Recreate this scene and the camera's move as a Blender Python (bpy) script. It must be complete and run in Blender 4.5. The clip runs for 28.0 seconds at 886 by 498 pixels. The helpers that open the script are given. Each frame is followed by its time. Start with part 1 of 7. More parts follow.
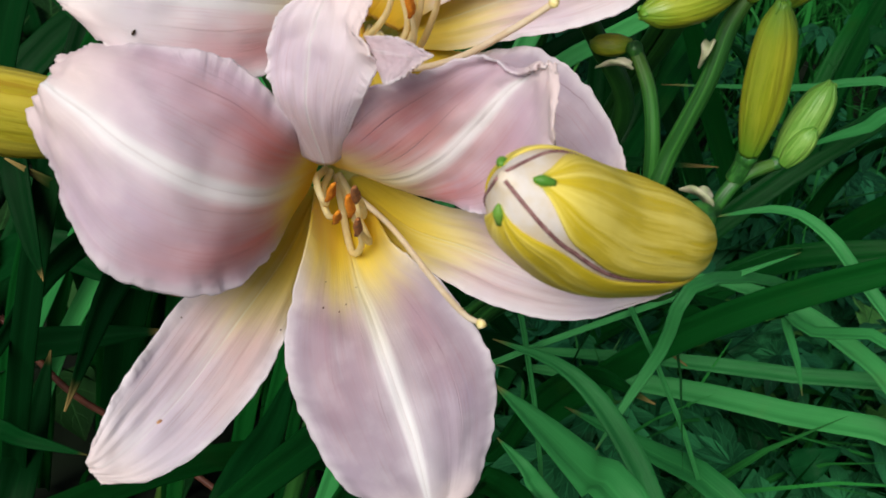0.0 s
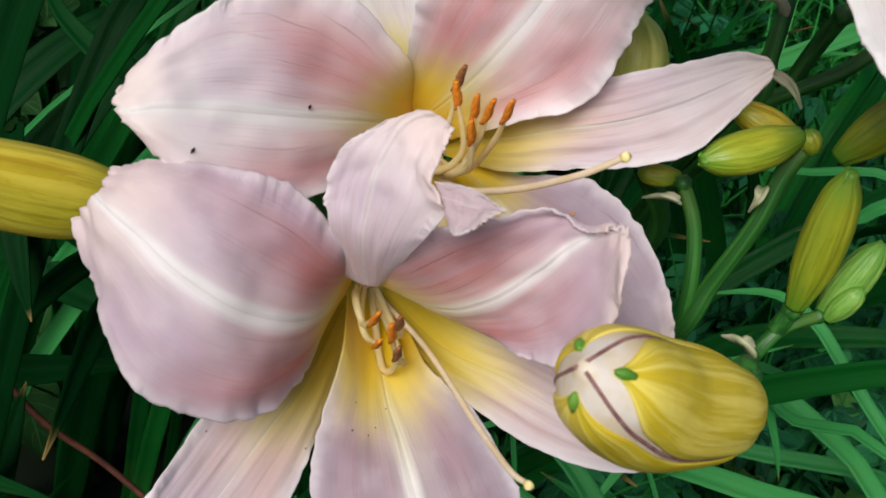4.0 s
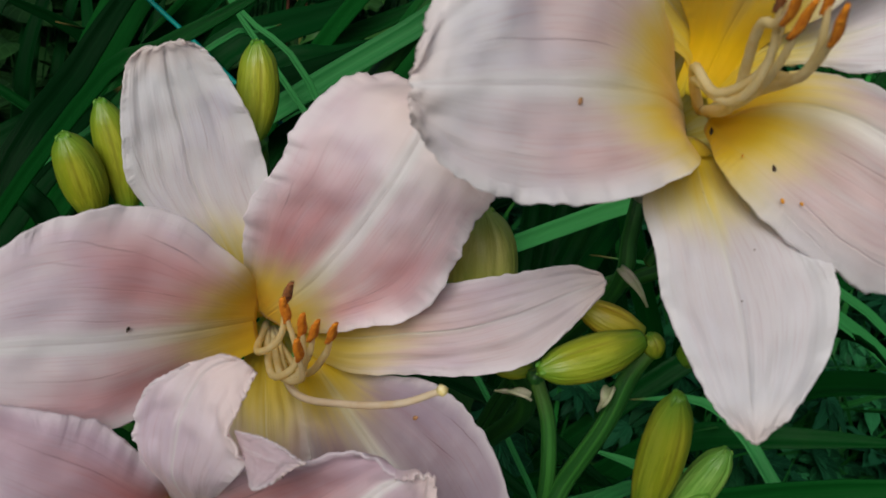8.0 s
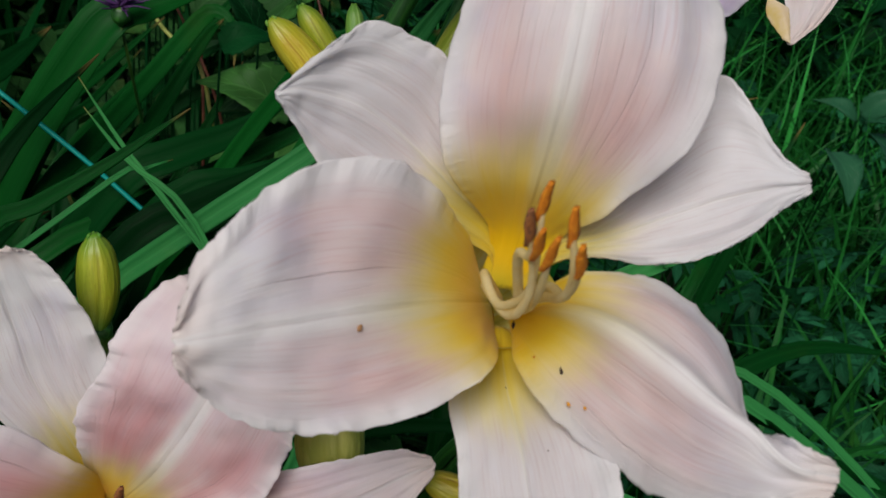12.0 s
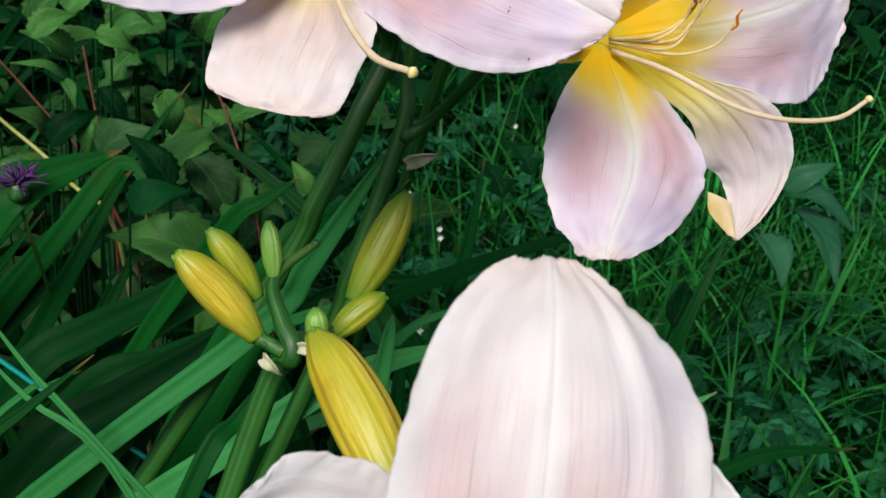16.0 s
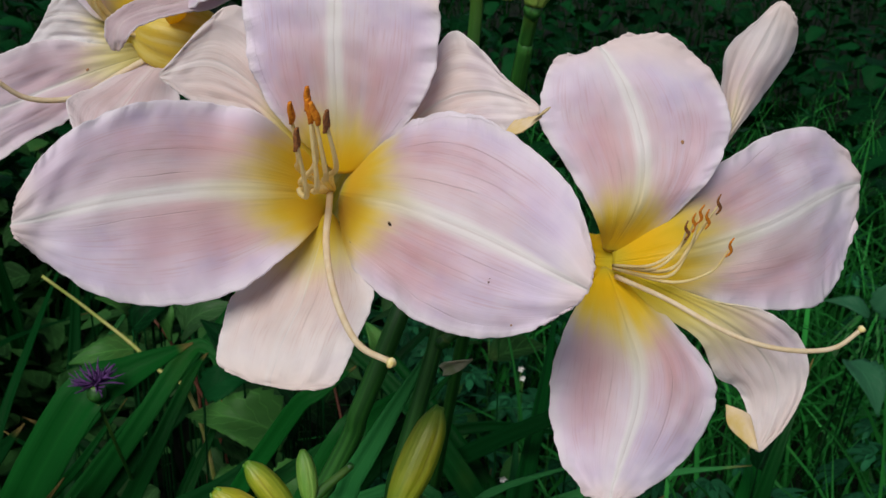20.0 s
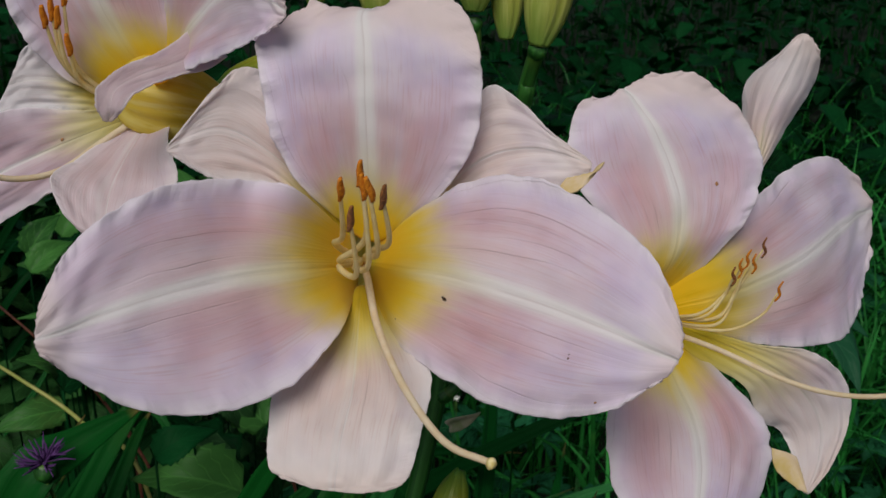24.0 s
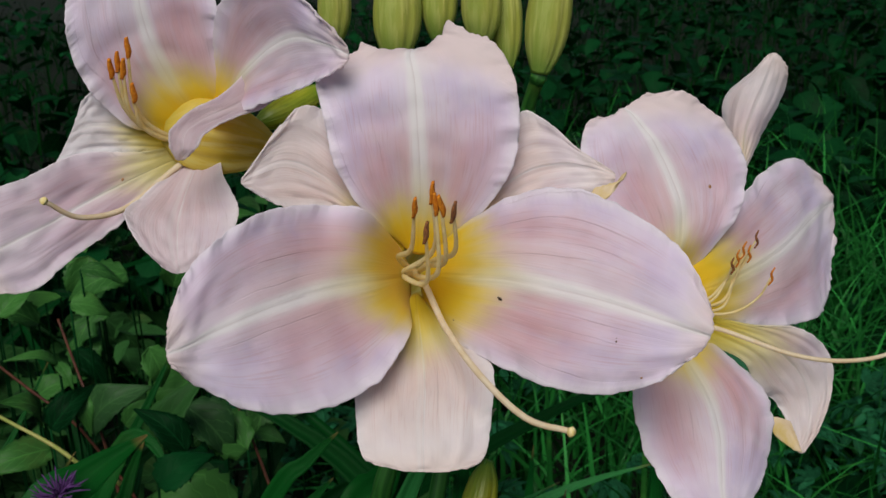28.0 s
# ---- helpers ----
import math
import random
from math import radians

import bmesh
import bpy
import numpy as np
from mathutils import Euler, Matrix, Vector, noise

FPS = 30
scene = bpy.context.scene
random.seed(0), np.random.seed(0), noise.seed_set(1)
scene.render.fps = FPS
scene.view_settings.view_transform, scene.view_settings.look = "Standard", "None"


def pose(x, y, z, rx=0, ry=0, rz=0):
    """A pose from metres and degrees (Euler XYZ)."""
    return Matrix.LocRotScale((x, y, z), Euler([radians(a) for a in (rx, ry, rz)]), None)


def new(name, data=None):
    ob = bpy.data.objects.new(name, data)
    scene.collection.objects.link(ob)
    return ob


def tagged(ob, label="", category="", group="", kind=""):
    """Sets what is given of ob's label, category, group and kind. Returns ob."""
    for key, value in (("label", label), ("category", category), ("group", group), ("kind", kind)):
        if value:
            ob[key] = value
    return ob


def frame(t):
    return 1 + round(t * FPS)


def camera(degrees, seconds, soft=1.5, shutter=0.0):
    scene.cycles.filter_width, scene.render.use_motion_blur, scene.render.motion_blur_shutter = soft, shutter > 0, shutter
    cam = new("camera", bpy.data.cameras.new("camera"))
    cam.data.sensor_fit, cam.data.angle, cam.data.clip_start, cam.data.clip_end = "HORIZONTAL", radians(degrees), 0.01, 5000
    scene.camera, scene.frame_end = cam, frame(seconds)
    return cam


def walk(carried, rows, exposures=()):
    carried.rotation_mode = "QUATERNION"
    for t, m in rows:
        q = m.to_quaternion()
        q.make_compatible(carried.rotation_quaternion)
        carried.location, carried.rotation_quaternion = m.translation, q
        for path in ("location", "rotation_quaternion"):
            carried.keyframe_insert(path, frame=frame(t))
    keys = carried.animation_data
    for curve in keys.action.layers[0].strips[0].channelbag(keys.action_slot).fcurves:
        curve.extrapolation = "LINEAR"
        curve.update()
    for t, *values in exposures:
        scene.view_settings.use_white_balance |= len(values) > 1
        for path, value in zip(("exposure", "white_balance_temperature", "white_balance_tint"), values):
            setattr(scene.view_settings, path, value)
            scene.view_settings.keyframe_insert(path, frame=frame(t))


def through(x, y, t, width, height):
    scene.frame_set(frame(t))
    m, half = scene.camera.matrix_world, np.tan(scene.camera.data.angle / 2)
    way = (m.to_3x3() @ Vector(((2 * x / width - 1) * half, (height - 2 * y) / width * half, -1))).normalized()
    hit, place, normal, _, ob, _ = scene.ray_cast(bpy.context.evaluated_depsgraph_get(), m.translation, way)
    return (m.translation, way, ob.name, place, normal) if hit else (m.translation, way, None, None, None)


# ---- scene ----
cam = camera(48.7, 28.0)
cam.data.dof.use_dof, cam.data.dof.focus_distance, cam.data.dof.aperture_fstop = True, 0.28, 56.0
METRES, EYE, TILT, LEAN, TURN = 0.40, 0.60, -40.0, -5.0, 0.0
ROWS = [
    (0.0, 0.0, 0.0, 0.0, -0.0, -0.0, 0.0),
    (0.5, -0.0023, 0.0016, -0.0015, -0.26, -0.03, -0.22),
    (1.0, -0.0054, 0.0073, 0.0019, -0.47, -0.17, -0.62),
    (1.5, -0.005, 0.0135, 0.0074, -0.57, -0.3, -0.97),
    (2.0, -0.0081, 0.0197, 0.0149, -0.72, -0.48, -1.47),
    (2.5, -0.0189, 0.0213, 0.0222, -0.89, -0.52, -2.26),
    (3.0, -0.0232, 0.0227, 0.0311, -1.39, 0.06, -3.46),
    (3.5, -0.0336, 0.0166, 0.0432, -1.75, 0.5, -4.54),
    (5.5, -0.0455, 0.0196, 0.0813, -3.31, 2.22, -5.31),
    (6.0, -0.0446, 0.0247, 0.0918, -3.82, 2.3, -5.45),
    (6.5, -0.0326, 0.0237, 0.1011, -4.04, 2.65, -5.36),
    (7.0, -0.0185, 0.0235, 0.1116, -3.87, 3.05, -5.15),
    (7.5, 0.0005, 0.0205, 0.1266, -3.81, 3.8, -4.86),
    (8.0, 0.0189, 0.0157, 0.1343, -3.8, 4.22, -4.4),
    (8.5, 0.0301, -0.0011, 0.1376, -4.06, 5.08, -3.68),
    (9.0, 0.0361, -0.0198, 0.1368, -4.55, 6.21, -3.3),
    (9.5, 0.0447, -0.0332, 0.1386, -5.04, 7.03, -2.56),
    (10.0, 0.0574, -0.0329, 0.1491, -5.61, 7.75, -1.9),
    (10.5, 0.0622, -0.0273, 0.1607, -5.52, 8.06, -1.57),
    (11.0, 0.065, -0.0202, 0.1655, -5.8, 8.16, -1.48),
    (11.5, 0.0716, -0.0128, 0.1774, -5.98, 8.24, -1.09),
    (13.5, 0.0799, 0.0091, 0.2324, -6.99, 9.21, 0.0),
    (14.0, 0.083, 0.0154, 0.2506, -8.02, 9.72, 1.05),
    (14.5, 0.0851, 0.0278, 0.2731, -8.81, 10.14, 2.32),
    (15.0, 0.088, 0.039, 0.2957, -9.16, 10.49, 3.35),
    (15.5, 0.0896, 0.0433, 0.3213, -9.41, 11.18, 3.85),
    (16.0, 0.0811, 0.0336, 0.3363, -9.24, 11.35, 4.23),
    (16.5, 0.0746, -0.0077, 0.3548, -8.96, 12.17, 5.22),
    (17.0, 0.0762, -0.0084, 0.3689, -8.55, 12.74, 5.59),
    (17.5, 0.0758, -0.0015, 0.3858, -7.9, 13.54, 5.99),
    (18.0, 0.0769, -0.005, 0.4016, -7.37, 14.86, 6.39),
    (18.5, 0.0941, -0.0073, 0.4111, -6.08, 15.13, 6.76),
    (19.0, 0.1108, -0.0196, 0.4143, -4.8, 16.4, 6.19),
    (19.5, 0.1345, -0.015, 0.413, -3.53, 17.26, 5.94),
    (20.0, 0.1487, -0.0275, 0.4123, -2.49, 18.24, 6.04),
    (20.5, 0.1632, -0.0328, 0.407, -1.69, 18.78, 6.11),
    (21.0, 0.1678, -0.0289, 0.4049, -1.22, 18.76, 5.92),
    (21.5, 0.1772, -0.0197, 0.4171, -1.22, 18.78, 6.36),
    (23.5, 0.0835, 0.0064, 0.4671, -7.2, 17.79, 10.74),
    (24.0, 0.0553, 0.0131, 0.482, -7.81, 17.72, 11.92),
    (24.5, 0.0304, 0.0072, 0.4863, -9.24, 17.46, 12.82),
    (25.0, 0.0055, -0.0079, 0.4802, -10.12, 17.16, 13.65),
    (25.5, -0.0187, -0.0149, 0.4851, -10.84, 17.47, 14.21),
    (26.0, -0.0393, -0.0172, 0.4898, -11.31, 17.53, 15.0),
    (26.5, -0.0502, -0.0205, 0.4881, -11.85, 17.64, 16.01),
    (27.0, -0.0616, -0.0326, 0.4833, -11.71, 17.9, 16.47),
    (27.5, -0.0556, -0.039, 0.4768, -11.66, 17.85, 16.91),
    (28.0, -0.0499, -0.0459, 0.4708, -11.41, 18.17, 16.78),
]
walk(cam, [(t, pose(0, 0, EYE, TILT, LEAN, TURN) @ pose(METRES * x, METRES * y, METRES * z, 90 + pitch, roll, yaw)) for t, x, y, z, yaw, pitch, roll in ROWS],
     [(0, 0.34), (5, 0.18), (8, -0.38), (11, -0.34), (15, 0.12), (16.3, 0.34), (18, 0.38), (19.5, -0.08), (22, -0.33), (24, -0.56), (26, -0.53), (28, -0.32)])


# ---- world and light ----
SUN_EL, SUN_AZ = radians(47), radians(208)
world = bpy.data.worlds.new("sky")
scene.world = world
world.use_nodes = True
wt = world.node_tree
sky = wt.nodes.new("ShaderNodeTexSky")
sky.sky_type, sky.sun_disc = "NISHITA", False
sky.sun_elevation, sky.sun_rotation = SUN_EL, SUN_AZ
wt.links.new(sky.outputs[0], wt.nodes["Background"].inputs[0])
wt.nodes["Background"].inputs[1].default_value = 0.042
sun = new("sun", bpy.data.lights.new("sun", "SUN"))
sun.data.energy, sun.data.angle, sun.data.color = 3.8, radians(34), (1.0, 0.95, 0.88)
sun.matrix_basis = Matrix.Translation((0, 0, 3)) @ Vector((math.sin(SUN_AZ) * math.cos(SUN_EL) * -1, -math.cos(SUN_AZ) * math.cos(SUN_EL), -math.sin(SUN_EL))).to_track_quat("-Z", "Y").to_matrix().to_4x4()


# ---- materials ----
class Graph:
    """A short way to write node trees."""

    def __init__(self, name, rough=0.5):
        self.mat = bpy.data.materials.new(name)
        self.mat.use_nodes = True
        self.t = self.mat.node_tree
        self.bsdf = self.t.nodes["Principled BSDF"]
        self.out = self.t.nodes["Material Output"]
        self.bsdf.inputs["Roughness"].default_value = rough

    def node(self, kind):
        return self.t.nodes.new("ShaderNode" + kind)

    def put(self, socket, value):
        if isinstance(value, bpy.types.NodeSocket):
            self.t.links.new(value, socket)
        elif isinstance(value, (int, float)):
            socket.default_value = value
        else:
            socket.default_value = tuple(value) + ((1.0,) if len(value) == 3 and len(socket.default_value) == 4 else ())

    def math(self, op, a, b=0.0, c=0.0, clamp=False):
        n = self.node("Math")
        n.operation, n.use_clamp = op, clamp
        for s, v in zip(n.inputs, (a, b, c)):
            self.put(s, v)
        return n.outputs[0]

    def mix(self, fac, a, b, mode="MIX"):
        n = self.node("Mix")
        n.data_type, n.blend_type = "RGBA", mode
        self.put(n.inputs[0], fac)
        self.put(n.inputs[6], a)
        self.put(n.inputs[7], b)
        return n.outputs[2]

    def ramp(self, x, lo, hi):
        """0 below lo, 1 above hi, smooth between."""
        n = self.node("MapRange")
        n.interpolation_type = "SMOOTHSTEP"
        for s, v in zip(n.inputs, (x, lo, hi)):
            self.put(s, v)
        return n.outputs[0]

    def uv(self):
        n, m = self.node("SeparateXYZ"), self.node("UVMap")
        m.uv_map = "UVMap"
        self.t.links.new(m.outputs[0], n.inputs[0])
        return n.outputs[0], n.outputs[1]

    def vec(self, x, y, z=0.0):
        n = self.node("CombineXYZ")
        for s, v in zip(n.inputs, (x, y, z)):
            self.put(s, v)
        return n.outputs[0]

    def local(self):
        return self.node("TexCoord").outputs["Object"]

    def noise(self, where, scale, detail=3.0, rough=0.55):
        n = self.node("TexNoise")
        self.put(n.inputs["Vector"], where)
        n.inputs["Scale"].default_value, n.inputs["Detail"].default_value, n.inputs["Roughness"].default_value = scale, detail, rough
        return n.outputs[0]

    def chance(self):
        return self.node("ObjectInfo").outputs["Random"]

    def bump(self, height, strength, distance):
        n = self.node("Bump")
        n.inputs["Strength"].default_value, n.inputs["Distance"].default_value = strength, distance
        self.put(n.inputs["Height"], height)
        self.put(self.bsdf.inputs["Normal"], n.outputs[0])
        return n.outputs[0]

    def colour(self, c):
        self.put(self.bsdf.inputs["Base Color"], c)

    def through_light(self, c, amount):
        """Lets light shine through thin tissue."""
        tr = self.node("BsdfTranslucent")
        self.put(tr.inputs[0], c)
        m = self.node("MixShader")
        m.inputs[0].default_value = amount
        self.t.links.new(self.bsdf.outputs[0], m.inputs[1])
        self.t.links.new(tr.outputs[0], m.inputs[2])
        self.t.links.new(m.outputs[0], self.out.inputs[0])


def petal_material(name, face, blush, rim, throat, eye, rib_width, vein, deep=(0.92, 0.64, 0.004), lemon=(0.90, 0.74, 0.08), lilac=(0.66, 0.54, 0.70)):
    """Petal tissue: u runs from throat to tip, v across. face, blush, rim: colours; throat: how far the yellow reaches; eye: how strong the rosy zone is."""
    g = Graph(name, 0.55)
    u, v = g.uv()
    off = g.math("ABSOLUTE", g.math("SUBTRACT", v, 0.5))
    less = lambda x, lo, hi: g.math("SUBTRACT", 1.0, g.ramp(x, lo, hi))  # noqa: E731
    lump = g.noise(g.local(), 38.0, 3.0)
    mottle = g.noise(g.local(), 150.0, 3.0)
    streak = g.noise(g.vec(g.math("MULTIPLY", u, 1.0), g.math("MULTIPLY", v, 11.0), g.math("MULTIPLY", g.chance(), 9.0)), 1.0, 4.0, 0.6)
    fine = g.noise(g.vec(g.math("MULTIPLY", u, 7.0), g.math("MULTIPLY", v, 110.0), g.chance()), 1.0, 2.0)
    c = g.mix(g.ramp(lump, 0.28, 0.72), face, rim)
    c = g.mix(g.math("MULTIPLY", g.ramp(mottle, 0.45, 0.7), 0.3), c, (0.84, 0.78, 0.82))
    zone = g.math("MULTIPLY", g.ramp(u, throat * 0.5, throat * 1.1), less(g.math("ADD", u, g.math("MULTIPLY", g.math("SUBTRACT", lump, 0.5), 0.4)), throat * 1.1, 0.94))
    zone = g.math("MULTIPLY", zone, g.math("MULTIPLY", g.ramp(streak, 0.12, 0.62), less(off, 0.34, 0.5)))
    c = g.mix(g.math("MULTIPLY", zone, eye), c, blush)
    c = g.mix(g.math("MULTIPLY", g.ramp(streak, 0.48, 0.72), 0.2), c, blush)
    wash = g.noise(g.local(), 44.0, 4.0, 0.55)
    c = g.mix(g.math("MULTIPLY", g.math("MULTIPLY", g.ramp(wash, 0.48, 0.66), g.ramp(g.math("MAXIMUM", off, g.math("MULTIPLY", u, 0.45)), 0.16, 0.42)), 0.5), c, lilac)
    pale = g.ramp(g.math("ADD", g.math("MAXIMUM", off, g.math("MULTIPLY_ADD", u, 0.5, -0.03)), g.math("MULTIPLY", g.math("SUBTRACT", streak, 0.5), 0.22)), 0.27, 0.5)
    c = g.mix(g.math("MULTIPLY", pale, 0.6), c, rim)
    c = g.mix(g.math("MULTIPLY", g.math("MULTIPLY", g.ramp(fine, 0.52, 0.7), less(pale, 0.2, 1.0)), 0.28), c, g.mix(0.5, blush, (0.50, 0.28, 0.32)))
    sway = g.noise(g.vec(g.math("MULTIPLY", u, 2.2), g.math("MULTIPLY", v, 3.0), g.math("MULTIPLY", g.chance(), 7.0)), 1.0, 2.0, 0.5)
    spread = g.math("MULTIPLY_ADD", g.math("SUBTRACT", v, 0.5), g.math("MULTIPLY_ADD", u, -5.0, 19.0), g.math("MULTIPLY", sway, 2.2))
    line = less(g.math("ABSOLUTE", g.math("SUBTRACT", g.math("FRACT", spread), 0.5)), 0.0, 0.06)
    line = g.math("MULTIPLY", line, g.math("MULTIPLY", g.ramp(u, throat * 0.9, throat * 1.2), less(u, 0.7, 0.95)))
    line = g.math("MULTIPLY", line, g.math("MULTIPLY", g.ramp(off, 0.04, 0.1), g.math("MULTIPLY", g.ramp(streak, 0.46, 0.66), g.ramp(lump, 0.32, 0.56))))
    c = g.mix(g.math("MULTIPLY", line, vein), c, (0.34, 0.18, 0.22))
    edge = g.ramp(g.math("ADD", g.math("MAXIMUM", off, g.math("MULTIPLY_ADD", u, 0.5, -0.01)), g.math("MULTIPLY", mottle, 0.07)), 0.46, 0.54)
    c = g.mix(g.math("MULTIPLY", edge, 0.9), c, g.mix(0.6, rim, (0.93, 0.89, 0.91)))
    c = g.mix(g.math("MULTIPLY", g.ramp(g.math("MULTIPLY_ADD", mottle, 0.06, u), 0.92, 1.04), 0.42), c, (0.90, 0.72, 0.64))
    taper = g.math("MULTIPLY_ADD", u, -0.55 * rib_width, rib_width)
    rib = g.math("DIVIDE", g.math("MULTIPLY_ADD", g.math("SUBTRACT", fine, 0.5), 0.02, off), taper)
    beside = g.math("ABSOLUTE", g.math("ADD", g.math("SUBTRACT", v, 0.5), g.math("MULTIPLY_ADD", g.chance(), 0.14, -0.07)))
    rib = g.math("ADD", g.math("MULTIPLY", less(rib, 0.14, 0.5), 0.74), g.math("MULTIPLY", less(g.math("DIVIDE", beside, taper), 0.2, 1.6), 0.38))
    c = g.mix(g.math("MULTIPLY", rib, 0.85), c, (0.96, 0.94, 0.95))
    c = g.mix(g.math("MULTIPLY", less(off, 0.002, 0.008), g.math("MULTIPLY", g.ramp(fine, 0.3, 0.6), 0.2)), c, (0.42, 0.30, 0.30))
    reach = g.math("ADD", u, g.math("ADD", g.math("MULTIPLY", g.math("SUBTRACT", streak, 0.5), 0.13), g.math("MULTIPLY_ADD", rib, 0.04, g.math("MULTIPLY", off, 0.19))))
    if throat > 0.05:
        c = g.mix(g.math("MULTIPLY", less(reach, throat * 0.9, throat * 1.35), 0.45), c, (0.82, 0.70, 0.34))
        c = g.mix(less(reach, throat * 0.72, throat * 1.2), c, g.mix(g.ramp(reach, throat * 0.45, throat * 1.05), deep, lemon))
        c = g.mix(less(u, 0.02, 0.11), c, (0.74, 0.62, 0.03))
        c = g.mix(g.math("MULTIPLY", rib, g.math("MULTIPLY", g.math("MULTIPLY", g.ramp(u, throat * 0.3, throat), less(u, throat * 0.9, throat * 1.5)), 0.5)), c, (0.84, 0.78, 0.52))
    g.colour(c)
    g.bsdf.inputs["Specular IOR Level"].default_value = 0.3
    g.bsdf.inputs["Sheen Weight"].default_value = 0.22
    crink = g.noise(g.vec(g.math("MULTIPLY", u, 60.0), g.math("MULTIPLY", v, 5.0), g.chance()), 1.0, 2.0)
    crink = g.math("MULTIPLY", crink, g.ramp(off, 0.36, 0.48))
    groove = g.math("MULTIPLY", less(off, 0.0, 0.025), -0.3)
    h = g.math("ADD", g.math("ADD", g.math("MULTIPLY", streak, 0.5), g.math("MULTIPLY", fine, 0.10)), g.math("ADD", groove, g.math("MULTIPLY", line, -0.5)))
    pleat = g.math("SINE", g.math("MULTIPLY", spread, 12.566))
    h = g.math("ADD", h, g.math("MULTIPLY", g.math("MULTIPLY", pleat, g.ramp(streak, 0.4, 0.65)), 0.06 if name.startswith("sepal") else 0.03))
    h = g.math("ADD", h, g.math("ADD", g.math("MULTIPLY", g.math("MULTIPLY", crink, g.ramp(lump, 0.35, 0.65)), 1.0), g.math("MULTIPLY", mottle, 0.3)))
    g.bump(h, 0.55, 0.0009)
    g.through_light(c, 0.5)
    return g.mat


def streaked(name, low, high, dark, rough=0.42, tip=(0.10, 0.20, 0.02), ribs=16.0, through=0.08):
    """Bud and stem skin: long ribs from base to tip."""
    g = Graph(name, rough)
    u, v = g.uv()
    s = g.noise(g.vec(g.math("MULTIPLY", u, 1.8), g.math("MULTIPLY", v, ribs), g.chance()), 1.0, 3.0, 0.6)
    blot = g.noise(g.local(), 60.0, 3.0)
    c = g.mix(g.ramp(s, 0.38, 0.64), low, high)
    c = g.mix(g.math("MULTIPLY", g.ramp(blot, 0.5, 0.75), 0.4), c, dark)
    line = g.math("SUBTRACT", 1.0, g.ramp(g.math("ABSOLUTE", g.math("SUBTRACT", s, 0.47)), 0.0, 0.025))
    c = g.mix(g.math("MULTIPLY", line, 0.32), c, dark)
    if ribs > 10:
        lobe = g.math("ABSOLUTE", g.math("SUBTRACT", g.math("FRACT", g.math("ADD", g.math("MULTIPLY", v, 3.0), 0.5)), 0.5))
        c = g.mix(g.math("MULTIPLY", g.ramp(g.math("ADD", lobe, g.math("MULTIPLY", u, 0.15)), 0.22, 0.5), 0.35), c, tip)
        c = g.mix(g.math("MULTIPLY", g.math("MULTIPLY", g.math("SUBTRACT", 1.0, g.ramp(lobe, 0.01, 0.06)), g.ramp(u, 0.2, 0.5)), 0.55), c, dark)
        c = g.mix(g.math("MULTIPLY", g.ramp(u, 0.72, 0.98), 0.7), c, tip)
        c = g.mix(g.math("MULTIPLY", g.math("SUBTRACT", 1.0, g.ramp(u, 0.05, 0.4)), 0.6), c, tip)
    c = g.mix(g.ramp(u, 0.95, 0.995), c, tip)
    c = g.mix(g.math("SUBTRACT", 1.0, g.ramp(u, 0.0, 0.16)), c, tip)
    g.colour(c)
    g.bump(g.math("ADD", s, g.math("MULTIPLY", g.noise(g.local(), 900.0, 2.0), 0.15)), 0.5, 0.0009)
    g.through_light(c, through)
    return g.mat


def leaf_material(name, low, high, worn, rough=0.38, ribs=30.0, through=0.14, chevron=0.0, gloss=0.16, few=1.0):
    """Blade leaves: long veins, a paler keel, a worn tip."""
    g = Graph(name, rough)
    u, v = g.uv()
    off = g.math("ABSOLUTE", g.math("SUBTRACT", v, 0.5))
    s = g.noise(g.vec(g.math("MULTIPLY", u, 3.0), g.math("MULTIPLY", v, ribs), g.chance()), 1.0, 3.0)
    blot = g.noise(g.local(), 14.0, 4.0)
    each = g.math("FRACT", g.math("ADD", g.node("NewGeometry").outputs["Random Per Island"], g.chance()))
    c = g.mix(g.math("ADD", g.math("MULTIPLY", s, 0.45), g.math("MULTIPLY", g.math("POWER", each, few), 0.55)), low, high)
    c = g.mix(g.math("MULTIPLY", g.math("SUBTRACT", 1.0, g.ramp(off, 0.0, 0.05)), 0.25), c, high)
    c = g.mix(g.math("MULTIPLY", g.ramp(blot, 0.6, 0.78), 0.5), c, worn)
    c = g.mix(g.ramp(g.math("ADD", u, g.math("MULTIPLY", blot, 0.08)), 0.99, 1.06), c, (0.30, 0.20, 0.07))
    g.colour(c)
    g.bsdf.inputs["Specular IOR Level"].default_value = gloss
    if chevron:
        side = g.math("ABSOLUTE", g.math("SUBTRACT", g.math("FRACT", g.math("MULTIPLY_ADD", u, chevron, g.math("MULTIPLY", off, -4.0))), 0.5))
        rib = g.math("MAXIMUM", g.math("SUBTRACT", 1.0, g.ramp(side, 0.0, 0.10)), g.math("SUBTRACT", 1.0, g.ramp(off, 0.0, 0.03)))
        c = g.mix(g.math("MULTIPLY", rib, 0.4), c, high)
        g.colour(c)
        s = g.math("MULTIPLY_ADD", rib, -1.2, s)
    g.bump(s, 0.35, 0.001)
    g.through_light(g.mix(1.0, c, g.mix(0.5, c, (0.2, 1.0, 0.1), "MULTIPLY"), "ADD"), through)
    return g.mat


